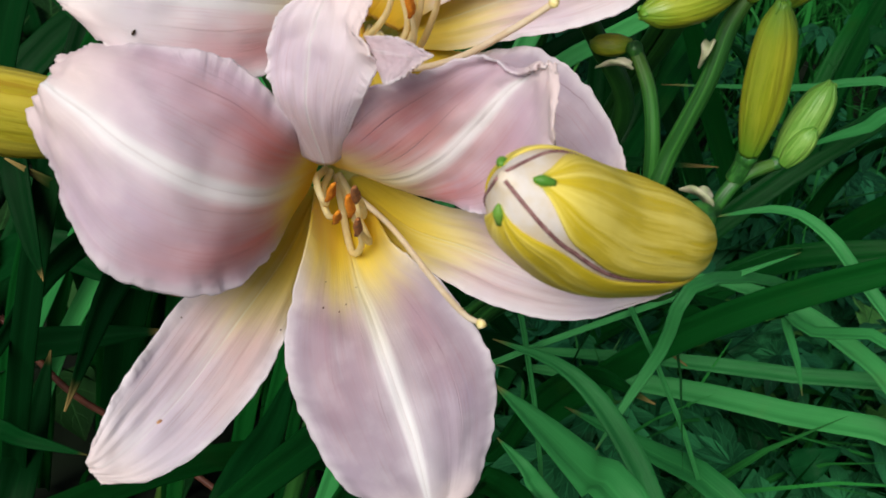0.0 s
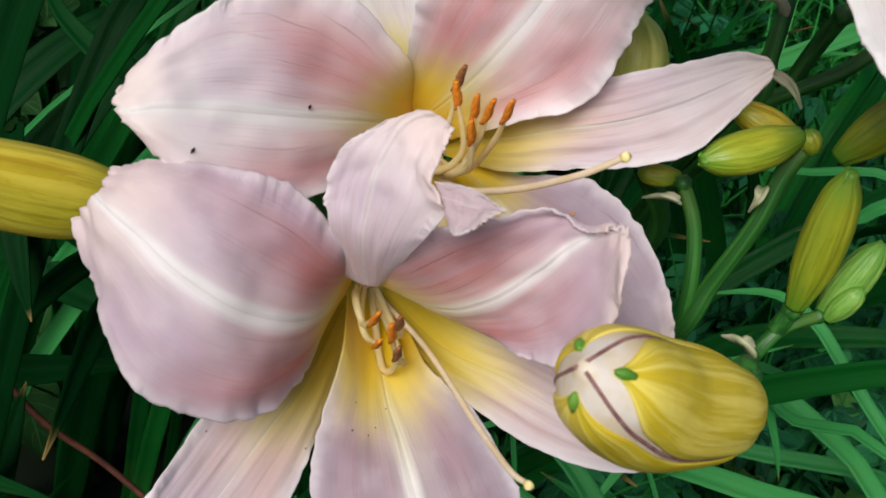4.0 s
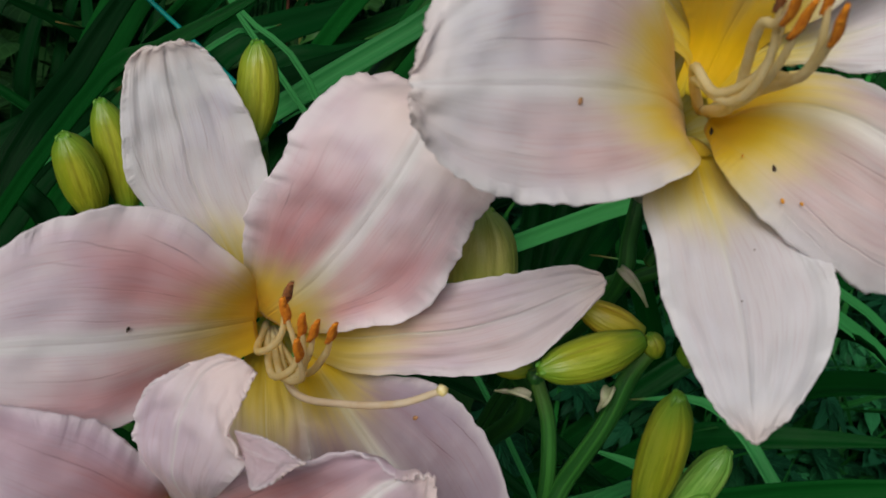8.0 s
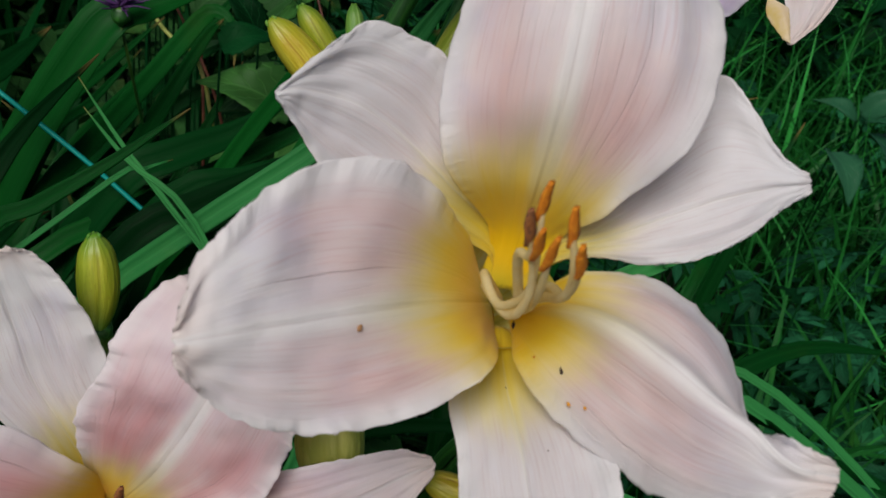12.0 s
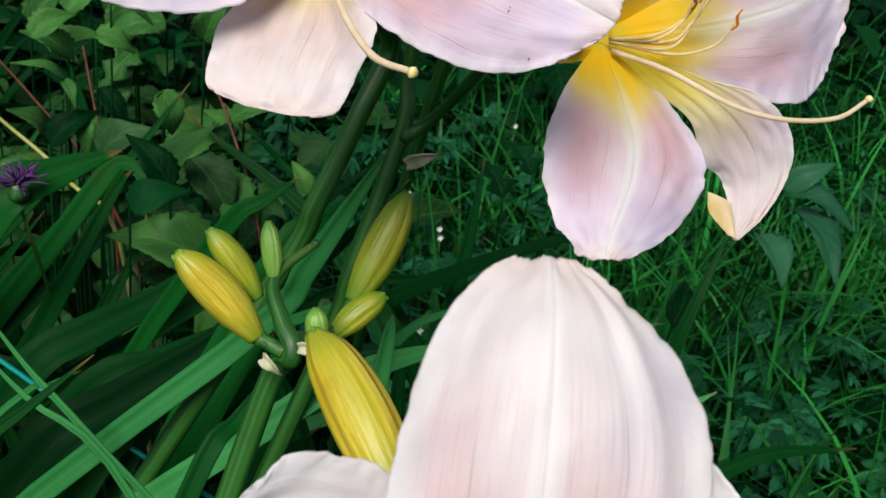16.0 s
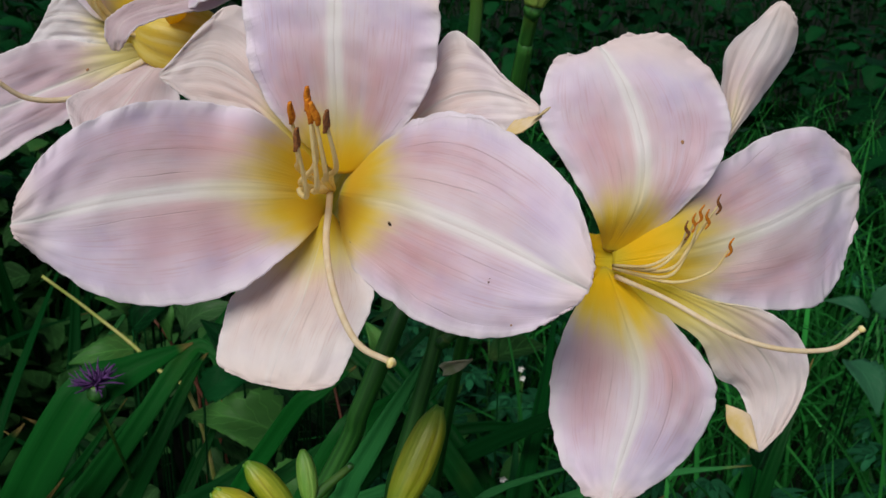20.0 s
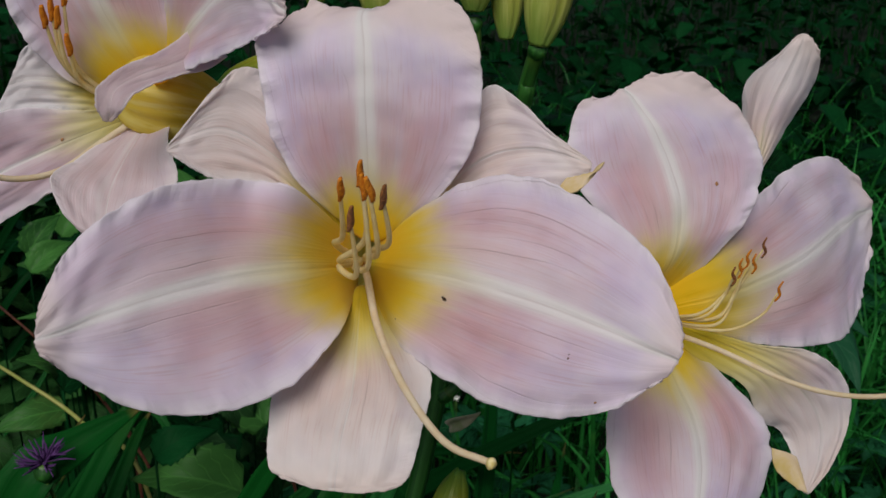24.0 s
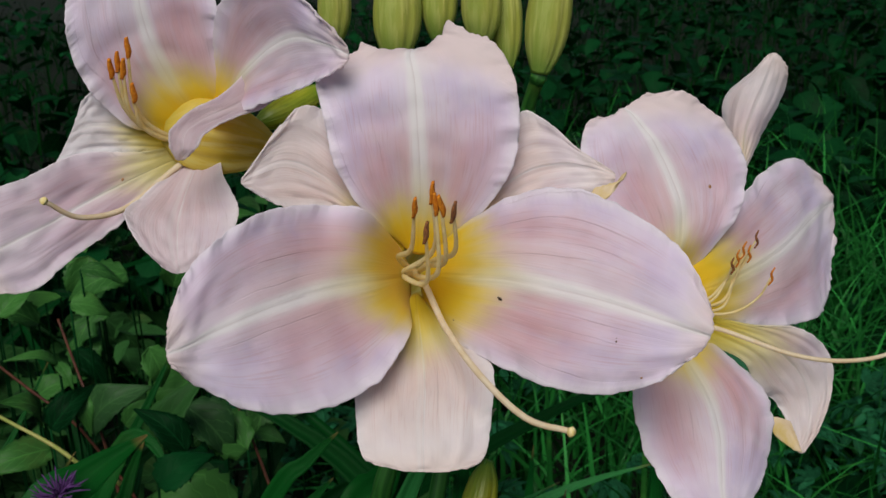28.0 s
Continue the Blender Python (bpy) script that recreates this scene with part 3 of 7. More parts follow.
def opening_bud(points, radii, face, label):
    """A fat bud about to open: three yellow lobes over a pale core that shows in the seams; face: the way that one lobe looks."""
    root = Vector(points[0])
    pts = [Vector(p) - root for p in points]
    rad = [Vector((r * MM, 0, 0)) for r in radii]
    ob = tagged(new("daylily_bud"), label, "flower bud", "daylily buds")
    ob.location = root
    part("core", tube(pts, [r * 0.955 * MM for r in radii], 48, 40, 0.0, 3, True), M_BUD_INNER, ob, "pale inner petals showing in the seams")

    def skin(a, th, lift):
        along = (spline(pts, min(a + 0.01, 1)) - spline(pts, max(a - 0.01, 0))).normalized()
        out = Vector(face)
        out = (out - along * out.dot(along)).normalized()
        return spline(pts, a) + (out * math.cos(th) + along.cross(out) * math.sin(th)) * (spline(rad, a).x * lift)

    for k in range(3):
        mid = 2 * math.pi * k / 3
        grid, uvs = [], []
        for i in range(45):
            f = i / 44
            a = 0.02 + 0.925 * f
            half = radians(60.5) * (1 - 0.17 * max(0.0, (f - 0.2) / 0.8) ** 1.2) * max(0.06, 1 - max(0.0, (f - 0.78) / 0.22) ** 2.6)
            row, tones = [], []
            for j in range(49):
                w = -1 + j / 24
                fold = math.sin(w * 15 + 2.5 * f + 1.2 * noise.noise((f * 2.5, w * 2, k))) * (0.3 + 0.9 * max(0.0, -w)) * max(0.0, 1 - f * 1.1) * min(1.0, f * 6)
                lift = 1.01 + 0.026 * fold - 0.035 * abs(w) ** 6 + 0.012 * noise.noise((f * 5, w * 2.5, k + 9.0))
                row.append(skin(a, mid + half * w, lift))
                tones.append((f, (w + 1) / 2))
            grid.append(row)
            uvs.append(tones)
        lobe = part("lobe", sheet(grid, uvs, 0.5 * MM), M_BUD_OPEN, ob, "ribbed yellow lobe")
        tip = [skin(a, mid, lift) for a, lift in ((0.90, 1.03), (0.93, 1.09), (0.95, 1.12))]
        part("bud_tip", tube(tip, [0.5 * MM, 0.85 * MM, 0.3 * MM], 12, 8), M_BUD_TIP, lobe, "green pointed tip")
        seam = [skin(0.2 + 0.80 * i / 12, mid + radians(60 + 2.5 * noise.noise((i * 0.5, k, 3.0))), 0.95) for i in range(13)]
        part("seam", tube(seam, [0.15 * MM, 0.32 * MM, 0.38 * MM, 0.36 * MM, 0.3 * MM], 8, 30), M_SEAM, ob, "dark purple brown seam")
    return ob


def stem(points, radii, label, bracts=()):
    """A flower stem: its stalk, a swollen node at the top and papery bracts."""
    ob = tagged(new("flower_stem"), label, "stem", "daylily stems")
    pts = [Vector(p) for p in points]
    part("stalk", tube(pts, radii, 14, 48, 0.02, 5), M_STEM, ob)
    r, way = radii[0], (pts[0] - pts[1]).normalized()
    part("node", tube([pts[0] - way * r * 1.6, pts[0] - way * r * 0.3, pts[0] + way * r * 0.6], [r * 0.95, r * 1.22, r * 0.7], 12, 8, 0.03, 3), M_STEM, ob)
    for at, to, w in bracts:
        a, b = Vector(at), Vector(to)
        ribbon_part("bract", [a, a.lerp(b, 0.4) + Vector((0, -0.002, 0.002)), a.lerp(b, 0.8)], w * 0.7, M_BRACT, ob, "dry papery bract", point=0.12, keel=0.45, twist=1.2)
    return ob


SPECKS = {
    "s": plain("tan_spot", (0.30, 0.14, 0.06), (0.42, 0.24, 0.12), 0.7, 900.0),
    "b": plain("dark_insect", (0.015, 0.010, 0.006), (0.06, 0.035, 0.02), 0.4, 900.0),
    "o": plain("fallen_pollen", (0.55, 0.22, 0.02), (0.66, 0.32, 0.04), 0.8, 900.0),
    "d": plain("dark_dot", (0.08, 0.04, 0.03), (0.16, 0.09, 0.06), 0.6, 900.0),
}
SPECK_NAME = {"s": ("blemish", "tan spot"), "b": ("insect", "tiny dark insect"), "o": ("pollen_grain", "orange pollen grain"), "d": ("dirt_speck", "dark speck")}


def speck(parent, kind, size, at, normal):
    """A tiny flattened grain on a petal; mm from the throat."""
    n = Vector(normal).normalized()
    s = (n.orthogonal() + Vector((0.3, 0.1, 0.2))).normalized()
    c = Vector(at) * MM + n * 0.25 * MM
    size *= 0.5
    long = 1.6 if kind == "b" else 1.15
    bm = tube([c - s * size * long * MM, c - s * size * 0.4 * MM, c + s * size * 0.4 * MM, c + s * size * long * MM], [size * k * MM for k in (0.25, 0.75, 0.85, 0.2)], 8, 8)
    flat = 0.7 if kind == "b" else 0.35
    for vert in bm.verts:
        vert.co -= n * (vert.co - c).dot(n) * (1 - flat)
    part(SPECK_NAME[kind][0], bm, SPECKS[kind], parent, SPECK_NAME[kind][1])


def ribbon(points, width, keel=0.25, steps=22, across=5, thick=0.0006, point=0.6, twist=0.0):
    """A long leaf blade with a keel, narrowing to its tip."""
    pts = [Vector(p) for p in points]
    grid, uvs = [], []
    for i in range(steps):
        a = i / (steps - 1)
        p = spline(pts, a)
        along = (spline(pts, min(a + 0.02, 1)) - spline(pts, max(a - 0.02, 0))).normalized()
        side = along.cross(Vector((0.0, -0.6, 0.8)))
        side = side.normalized() if side.length > 0.05 else Vector((1, 0, 0))
        side = Matrix.Rotation(twist * (a + 0.3), 3, along) @ side
        up = side.cross(along)
        w = width * min(1.0, 0.75 + a) * (1 - max(0.0, (a - point) / (1 - point)) ** 1.8 * 0.97)
        row, tones = [], []
        for j in range(across):
            v = -1 + 2 * j / (across - 1)
            row.append(p + side * (v * w / 2) + up * (keel * w * abs(v)))
            tones.append((a, (v + 1) / 2))
        grid.append(row)
        uvs.append(tones)
    return sheet(grid, uvs, thick)


def ribbon_part(name, points, width, material, parent, label="", **k):
    return part(name, ribbon(points, width, **k), material, parent, label)




# ---- ground ----
def ground_height(x, y):
    return 0.02 * noise.noise((x * 1.7, y * 1.7, 3.0)) + 0.05 * noise.noise((x * 0.35, y * 0.35, 8.0))


def make_ground():
    bm = bmesh.new()
    side = [-120, -40, -14, -6] + [-3 + 0.25 * k for k in range(37)] + [9, 16, 45, 120]
    deep = [-60, -20, -6] + [-1 + 0.25 * k for k in range(41)] + [12, 20, 60, 160]
    grid = [[bm.verts.new((x, y, ground_height(x, y))) for x in side] for y in deep]
    for a, b in zip(grid, grid[1:]):
        for k in range(len(side) - 1):
            bm.faces.new((a[k], a[k + 1], b[k + 1], b[k]))
    tagged(part("ground", bm, M_SOIL, None), "garden soil under grass and weeds, near black to stand for shade", "ground", "", "structure")


make_ground()


def blades(name, count, spot, height, width, material, label, category, seed, segs=4, bend=0.5):
    """A field of thin blades in one mesh. spot(rng) gives a root, or None."""
    rng = random.Random(seed)
    vs, fs, uv = [], [], []
    for _ in range(count):
        root = spot(rng)
        if root is None:
            continue
        x, y = root
        h, w = height * rng.uniform(0.45, 1.15), width * rng.uniform(0.6, 1.3)
        th, ph = rng.uniform(0, 6.283), rng.uniform(0, 6.283)
        b = bend * rng.uniform(0.1, 1.3)
        z0 = ground_height(x, y) - 0.01
        base = len(vs)
        for k in range(segs + 1):
            a = k / segs
            ww = w * (1 - a ** 2.2) + 0.0002
            cx, cy = x + math.cos(th) * b * h * a * a, y + math.sin(th) * b * h * a * a
            cz = z0 + h * (a - 0.46 * b * a ** 2.6)
            vs += [(cx - math.cos(ph) * ww / 2, cy - math.sin(ph) * ww / 2, cz), (cx + math.cos(ph) * ww / 2, cy + math.sin(ph) * ww / 2, cz)]
        for k in range(segs):
            i = base + 2 * k
            fs.append((i, i + 1, i + 3, i + 2))
            a, c = k / segs * 0.9, (k + 1) / segs * 0.9
            uv += [(a, 0), (a, 1), (c, 1), (c, 0)]
    me = bpy.data.meshes.new(name)
    me.from_pydata(vs, [], fs)
    lay = me.uv_layers.new(name="UVMap")
    lay.data.foreach_set("uv", np.array(uv, dtype=np.float32).ravel())
    me.polygons.foreach_set("use_smooth", [True] * len(fs))
    me.materials.append(material)
    return tagged(new(name, me), label, category, "", "stuff")


def leaf_outline(lobes, depth):
    """A broad leaf 1 long and about 0.7 wide: points down its left side, lobed or plain."""
    pts = []
    for k in range(13):
        a = k / 12
        w = 0.36 * math.sin(math.pi * a ** 0.75) ** 0.8
        w *= 1 - depth * 0.5 * (1 + math.cos(2 * math.pi * lobes * a)) * (0.3 + 0.7 * a)
        pts.append((a, max(w, 0.004)))
    return pts


def broadleaves(name, count, spot, size, high, material, label, seed, lobes=3, depth=0.5, fingers=1):
    """Many broad weed leaves, each bent along its rib, in one mesh."""
    rng = random.Random(seed)
    vs, fs, uv = [], [], []
    out = leaf_outline(lobes, depth)
    for _ in range(count):
        root = spot(rng)
        if root is None:
            continue
        x, y = root
        s = size * rng.uniform(0.5, 1.25)
        z = ground_height(x, y) + high * rng.uniform(0.15, 1.0)
        m = Matrix.Translation((x, y, z)) @ Euler((rng.uniform(-0.7, 0.4), rng.uniform(-0.5, 0.5), rng.uniform(0, 6.283))).to_matrix().to_4x4()
        droop, cup = rng.uniform(0.1, 0.7), rng.uniform(0.1, 0.5)
        for finger in range(fingers):
            fan = (finger - (fingers - 1) / 2) * 0.62
            slim = 0.62 if fingers > 1 else 1.0
            grow = s * (1 - 0.12 * abs(fan))
            co, si = math.cos(fan), math.sin(fan)
            base = len(vs)
            for a, w in out:
                zz = -droop * a * a * s * 0.6
                for q in (-w * slim, 0, w * slim):
                    vs.append(tuple(m @ Vector(((q * co + a * si) * grow, (a * co - q * si) * grow, zz + cup * abs(q) * s))))
            for k in range(len(out) - 1):
                i = base + 3 * k
                for d in (0, 1):
                    fs.append((i + d, i + d + 1, i + d + 4, i + d + 3))
                    a, c = k / 12 * 0.9, (k + 1) / 12 * 0.9
                    uv += [(a, d / 2), (a, (d + 1) / 2), (c, (d + 1) / 2), (c, d / 2)]
    me = bpy.data.meshes.new(name)
    me.from_pydata(vs, [], fs)
    lay = me.uv_layers.new(name="UVMap")
    lay.data.foreach_set("uv", np.array(uv, dtype=np.float32).ravel())
    me.polygons.foreach_set("use_smooth", [True] * len(fs))
    me.materials.append(material)
    return tagged(new(name, me), label, "weeds", "", "stuff")


def weed_leaf(parent, base, tip, ratio, lobes, depth, material):
    """One broad leaf from base to tip, folded along its rib, on a stalk down to the soil."""
    b, t = Vector(base), Vector(tip)
    ax = t - b
    n = Vector((0.15, -0.55, 0.8)).normalized()
    side = ax.cross(n).normalized()
    up = side.cross(ax).normalized()
    rng = random.Random(int(b.x * 1e4) * 31 + int(b.y * 1e4))
    fold, droop, sway = rng.uniform(0.05, 0.5), rng.uniform(-0.05, 0.35), rng.uniform(-1, 1)
    grid, uvs = [], []
    for k in range(19):
        a = k / 18
        w = ax.length * ratio * 0.5 * max(0.02, math.sin(math.pi * min(1, a ** 0.62)) ** 0.8 * (1 - 0.35 * a)) * (1.05 if k % 2 else 0.93)
        if lobes:
            w *= 1 - depth * 0.5 * (1 + math.cos(2 * math.pi * lobes * a))
        row, tones = [], []
        for j in range(7):
            v = -1 + j / 3
            wave = noise.noise((a * 3 + b.x * 40, v * 1.5, b.y * 40))
            p = b + ax * a + side * (v * w + ax.length * 0.10 * sway * a * a) + up * (w * fold * abs(v) + ax.length * (0.16 * math.sin(math.pi * a) - droop * a * a + 0.07 * wave * abs(v)))
            p = p - ax * (0.10 * w / ax.length * abs(v) * (1 if k % 2 else -0.5))
            row.append(p)
            tones.append((a * 0.9, (v + 1) / 2))
        grid.append(row)
        uvs.append(tones)
    leaf = part("leaf", sheet(grid, uvs, 0.0005), material, parent)
    part("leaf_stalk", tube([b, b.lerp(Vector((b.x, b.y + 0.03, 0)), 0.5) - ax * 0.1, (b.x - ax.x * 0.2, b.y + 0.03, 0)], [0.0008, 0.0009, 0.0012], 6, 10), M_WEED, leaf)


def thistle(at, size):
    """A purple knapweed head: many fine florets over a scaly cup on a stalk."""
    c = Vector(at)
    ob = tagged(new("knapweed_flower"), "shaggy purple knapweed flower head among leaves", "flower")
    ob.location = c
    rng = random.Random(7)
    for _ in range(48):
        d = Vector((rng.gauss(0, 1), rng.gauss(0, 1) - 0.3, abs(rng.gauss(0, 0.8)))).normalized()
        s = d.orthogonal().normalized() * size * 0.08
        ln = size * rng.uniform(0.9, 1.3)
        part("floret", tube([d * 0.1 * size, d * 0.55 * ln + s, d * ln + s * rng.uniform(-2, 3)], [0.03 * size, 0.045 * size, 0.012 * size], 5, 6), M_PURPLE, ob)
    part("cup", tube([(0, 0, -0.9 * size), (0, 0, -0.5 * size), (0, 0, -0.05 * size)], [0.1 * size, 0.42 * size, 0.3 * size], 12, 8, 0.05, 6), M_STEM, ob)
    part("stalk", tube([(0, 0, -0.8 * size), (0.015, 0.09, -c.z * 0.45), (0.03, 0.16, -c.z)], [0.001, 0.0012, 0.0016], 6, 12), M_STEM, ob)


def daisy(at, size):
    """A tiny white chickweed flower on a thread of a stalk."""
    c = Vector(at)
    ob = tagged(new("chickweed_flower"), "tiny white five-petalled chickweed flower", "flower", "chickweed flowers")
    ob.location = c
    for k in range(5):
        th = 2 * math.pi * k / 5
        d, s = Vector((math.cos(th), -0.4, math.sin(th))), Vector((-math.sin(th), 0, math.cos(th)))
        bm = bmesh.new()
        bm.faces.new([bm.verts.new(p) for p in (d * 0, d * size * 0.5 + s * size * 0.3, d * size, d * size * 0.5 - s * size * 0.3)])
        part("petal", bm, M_WHITE, ob)
    part("stalk", tube([(0, 0, 0), (0.004, 0.006, -c.z * 0.5), (0.01, 0.01, -c.z)], [0.0005, 0.0006, 0.0008], 5, 8), M_STEM, ob)

# ---- flowers: midribs and margins in mm from the throat ----
flower_a = flower(-0.0144, 0.1776, 0.4676, "rosy lavender daylily with yellow throat, petals swept back")
tepal("petal", flower_a, M_PET["a"], [
    ((-1.7, -13.4, 19.4), (-2, -6.1, 8.9), (-5.1, -10.8, 3)),
    ((-4.5, -24, 32.9), (-8, -31, 20.2), (-9.8, -35.8, 6.7)),
    ((-14.2, -24.7, 43.9), (-17.8, -42.2, 29.6), (-17.4, -46.8, 8.5)),
    ((-26.2, -26.7, 47.3), (-29, -43.5, 37.4), (-33.5, -48.5, 13.4)),
    ((-36.5, -27.5, 47.1), (-38.8, -38.8, 42), (-43.1, -40.8, 23.6)),
    ((-43.8, -28.1, 44.4), (-45.6, -32.7, 42), (-49.7, -32.1, 35.8)),
], 1.15, seed=97)
tepal("petal", flower_a, M_PET["a"], [
    ((-0.6, -18.7, 20.4), (3.2, -11, 13.5), (12.7, -12.1, 11.5)),
    ((3.2, -28.5, 35.8), (13.9, -22.3, 19.5), (21.9, -22.3, 16.3)),
    ((9.1, -31.8, 45.2), (22, -30.2, 29.4), (28.8, -35.3, 23.1)),
    ((18.4, -31.7, 49.3), (28.1, -33.3, 39.9), (35, -42, 28.6)),
    ((27.6, -32.3, 53.3), (32.5, -33.8, 47.4), (40.1, -44.1, 40.7)),
    ((32.8, -34.8, 51.7), (36.1, -35, 52.2), (40.5, -41.7, 50.2)),
    ((35.8, -37.3, 54.3), (37.8, -37, 55.4), (39.3, -37, 55.9)),
], 1.15, seed=98)
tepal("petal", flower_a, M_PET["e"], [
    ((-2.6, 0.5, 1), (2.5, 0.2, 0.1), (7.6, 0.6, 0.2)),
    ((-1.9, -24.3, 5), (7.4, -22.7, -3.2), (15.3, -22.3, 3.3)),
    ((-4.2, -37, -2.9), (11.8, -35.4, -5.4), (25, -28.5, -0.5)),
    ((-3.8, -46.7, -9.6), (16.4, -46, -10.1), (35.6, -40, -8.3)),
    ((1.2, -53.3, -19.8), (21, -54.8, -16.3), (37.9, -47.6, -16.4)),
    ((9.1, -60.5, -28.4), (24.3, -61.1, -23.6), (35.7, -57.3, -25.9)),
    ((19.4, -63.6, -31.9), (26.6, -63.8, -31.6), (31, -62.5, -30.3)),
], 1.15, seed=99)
tepal("sepal", flower_a, M_SEP["a"], [
    ((-6.2, -1.4, -1.1), (-2.4, -1, -1.1), (-0.2, -3.9, -5)),
    ((-15.1, -18.2, -4.3), (-7.4, -21.8, -3.7), (-3.5, -26.2, -9)),
    ((-25.2, -33.5, -4.9), (-14.5, -37.4, -7.3), (-5.7, -39.9, -11.2)),
    ((-29.5, -47.5, -4.7), (-21, -51.4, -10.7), (-8.9, -50.6, -12.4)),
    ((-33.3, -57.7, -7.1), (-27.2, -62.4, -12.8), (-17.1, -62.7, -15.6)),
    ((-35.6, -65.1, -11), (-32.5, -68.2, -14.4), (-25.6, -69.1, -17.1)),
    ((-36.6, -67.8, -14), (-36.1, -68.9, -15), (-33.8, -70.4, -16.9)),
], 0.6, seed=100)
tepal("sepal", flower_a, M_SEP["a"], [
    ((8.7, 0.6, 3.5), (5, -0.4, 2.3), (7.9, -3.3, -1.6)),
    ((23.6, -14.6, 8.4), (18.1, -16.1, 3), (14.8, -16.5, -2.3)),
    ((36, -22.1, 11.7), (30.7, -25.9, 6.2), (24.9, -29.6, 1.3)),
    ((46.1, -31.5, 15.1), (41.2, -35.4, 9.3), (36.2, -39.7, 3.5)),
    ((55.6, -40, 17.4), (50.9, -42.8, 12.6), (48.1, -46.6, 7.7)),
    ((61.6, -45.3, 19.9), (58.9, -47.2, 16.6), (57.2, -49.2, 13.7)),
    ((64.4, -48, 21.1), (64.8, -48.7, 20.5), (65, -49.7, 19.4)),
], 0.6, seed=101)
tepal("sepal", flower_a, M_SEP["b"], [
    ((-3.3, -20.2, 22.1), (1.1, -21.3, 21.2), (4, -20.3, 22.3)),
    ((-7.5, -25.7, 37.9), (-1.5, -28.5, 37.9), (7.1, -31, 38.8)),
    ((-8.9, -24.9, 43.2), (-1.1, -28.5, 48.2), (10.2, -36.8, 52.1)),
    ((-7.9, -24.3, 51.5), (0.4, -27.4, 55.8), (7.9, -34.9, 56.9)),
    ((-2.8, -24.3, 57.9), (3.1, -26, 61), (8.4, -31.3, 59.7)),
    ((4, -24.7, 62.8), (7.1, -25, 62.8), (10.1, -26.4, 61.4)),
], 0.6, seed=102)
tepal("folded_margin", flower_a, M_FOLD, [
    ((8.2, -33.3, 55.8), (9.6, -35, 53.9), (11.7, -38.2, 50.8)),
    ((13.8, -35.6, 57.1), (13.8, -37.6, 54.8), (12.6, -40.6, 51.3)),
    ((19.7, -38.1, 55.6), (18.1, -38.4, 54.8), (15.5, -39.8, 52.8)),
], 0.4, seed=103, loose=True)
stamen(flower_a, [(-0.4, -2.7, 6.6), (-0.9, -17.2, 14), (1.3, -22.9, 12.8), (2.9, -29.4, 20.6)])
stamen(flower_a, [(0.8, -2.9, 6.1), (0.4, -18.4, 12.2), (2, -24.2, 11.1), (4.2, -30.6, 15.6)])
stamen(flower_a, [(2.7, -3.1, 5.6), (8.5, -17.4, 6.3), (8.6, -22.3, 13), (7.5, -29.3, 20.3)], True)
stamen(flower_a, [(2.8, -3.9, 4.6), (10, -20.2, 2.7), (9.6, -26.4, 7.7), (8.2, -29.9, 13)], True)
stamen(flower_a, [(2.1, -3.2, 5.6), (6.5, -18.9, -1.8), (9, -24.1, 4.3), (6.5, -29.1, 17.4)])
style(flower_a, [(4, -3.7, 3.1), (14.5, -20.1, 6), (23.4, -45.2, 13.7), (27.9, -57.8, 18.3), (30.4, -61.8, 20.2)], 0.65)
speck(flower_a, "d", 0.4, (16.5, -39.1, 53.5), (0.008, -0.888, 0.461))
speck(flower_a, "s", 1.1, (-25.4, -59.8, -12.3), (-0.122, -0.113, 0.986))
speck(flower_a, "d", 0.4, (2.3, -35.6, -3.7), (0.21, -0.424, 0.881))
speck(flower_a, "d", 0.35, (5.5, -35.6, -4.6), (0.319, -0.267, 0.909))
speck(flower_a, "d", 0.3, (2.2, -30.6, -1.3), (0.578, -0.279, 0.767))
speck(flower_a, "d", 0.3, (8.4, -28.9, -3.9), (0.179, -0.07, 0.981))
speck(flower_a, "d", 0.3, (6.7, -33.7, -4.3), (0.085, -0.249, 0.965))
speck(flower_a, "d", 0.4, (-6.2, -36.8, -9.5), (0.423, -0.235, 0.875))
speck(flower_a, "d", 0.35, (-25.1, -39.3, -5.3), (0.549, -0.176, 0.817))
part("flower_tube", tube([Vector(p) * MM for p in ((-0.1, 0.4, -0.3), (-0.9, 5, -3.2), (-2.4, 13.4, -8.5), (-4.5, 25.1, -15.9))], [9.5 * MM, 7 * MM, 4.6 * MM, 3 * MM], 30, 14, 0.06, 3, False), M_TUBE, flower_a)

flower_b = flower(-0.0073, 0.2075, 0.4926, "pale pink daylily with golden throat and white midribs")
tepal("petal", flower_b, M_PET["b"], [
    ((-1.7, -7.1, 12.3), (-1.9, -10.6, 7.4), (0.2, -14, 3)),
    ((-5.7, -16.6, 26.8), (-12.2, -27.8, 17.3), (-11.6, -32.5, 8)),
    ((-19, -21.5, 40), (-23.7, -39.9, 23.5), (-20.2, -50.5, 13.5)),
    ((-33.3, -31.6, 42.8), (-34.7, -48.1, 27.8), (-31.4, -57.2, 16.5)),
    ((-43.1, -40.7, 38.9), (-43.3, -53.5, 29.9), (-41.2, -57.8, 21)),
    ((-49.6, -47.6, 33), (-48.8, -55.4, 29.4), (-47.2, -55.6, 25.4)),
    ((-51.4, -53, 30.1), (-51.3, -53.9, 28.9), (-50.4, -54.7, 27.6)),
], 1.15, seed=98)
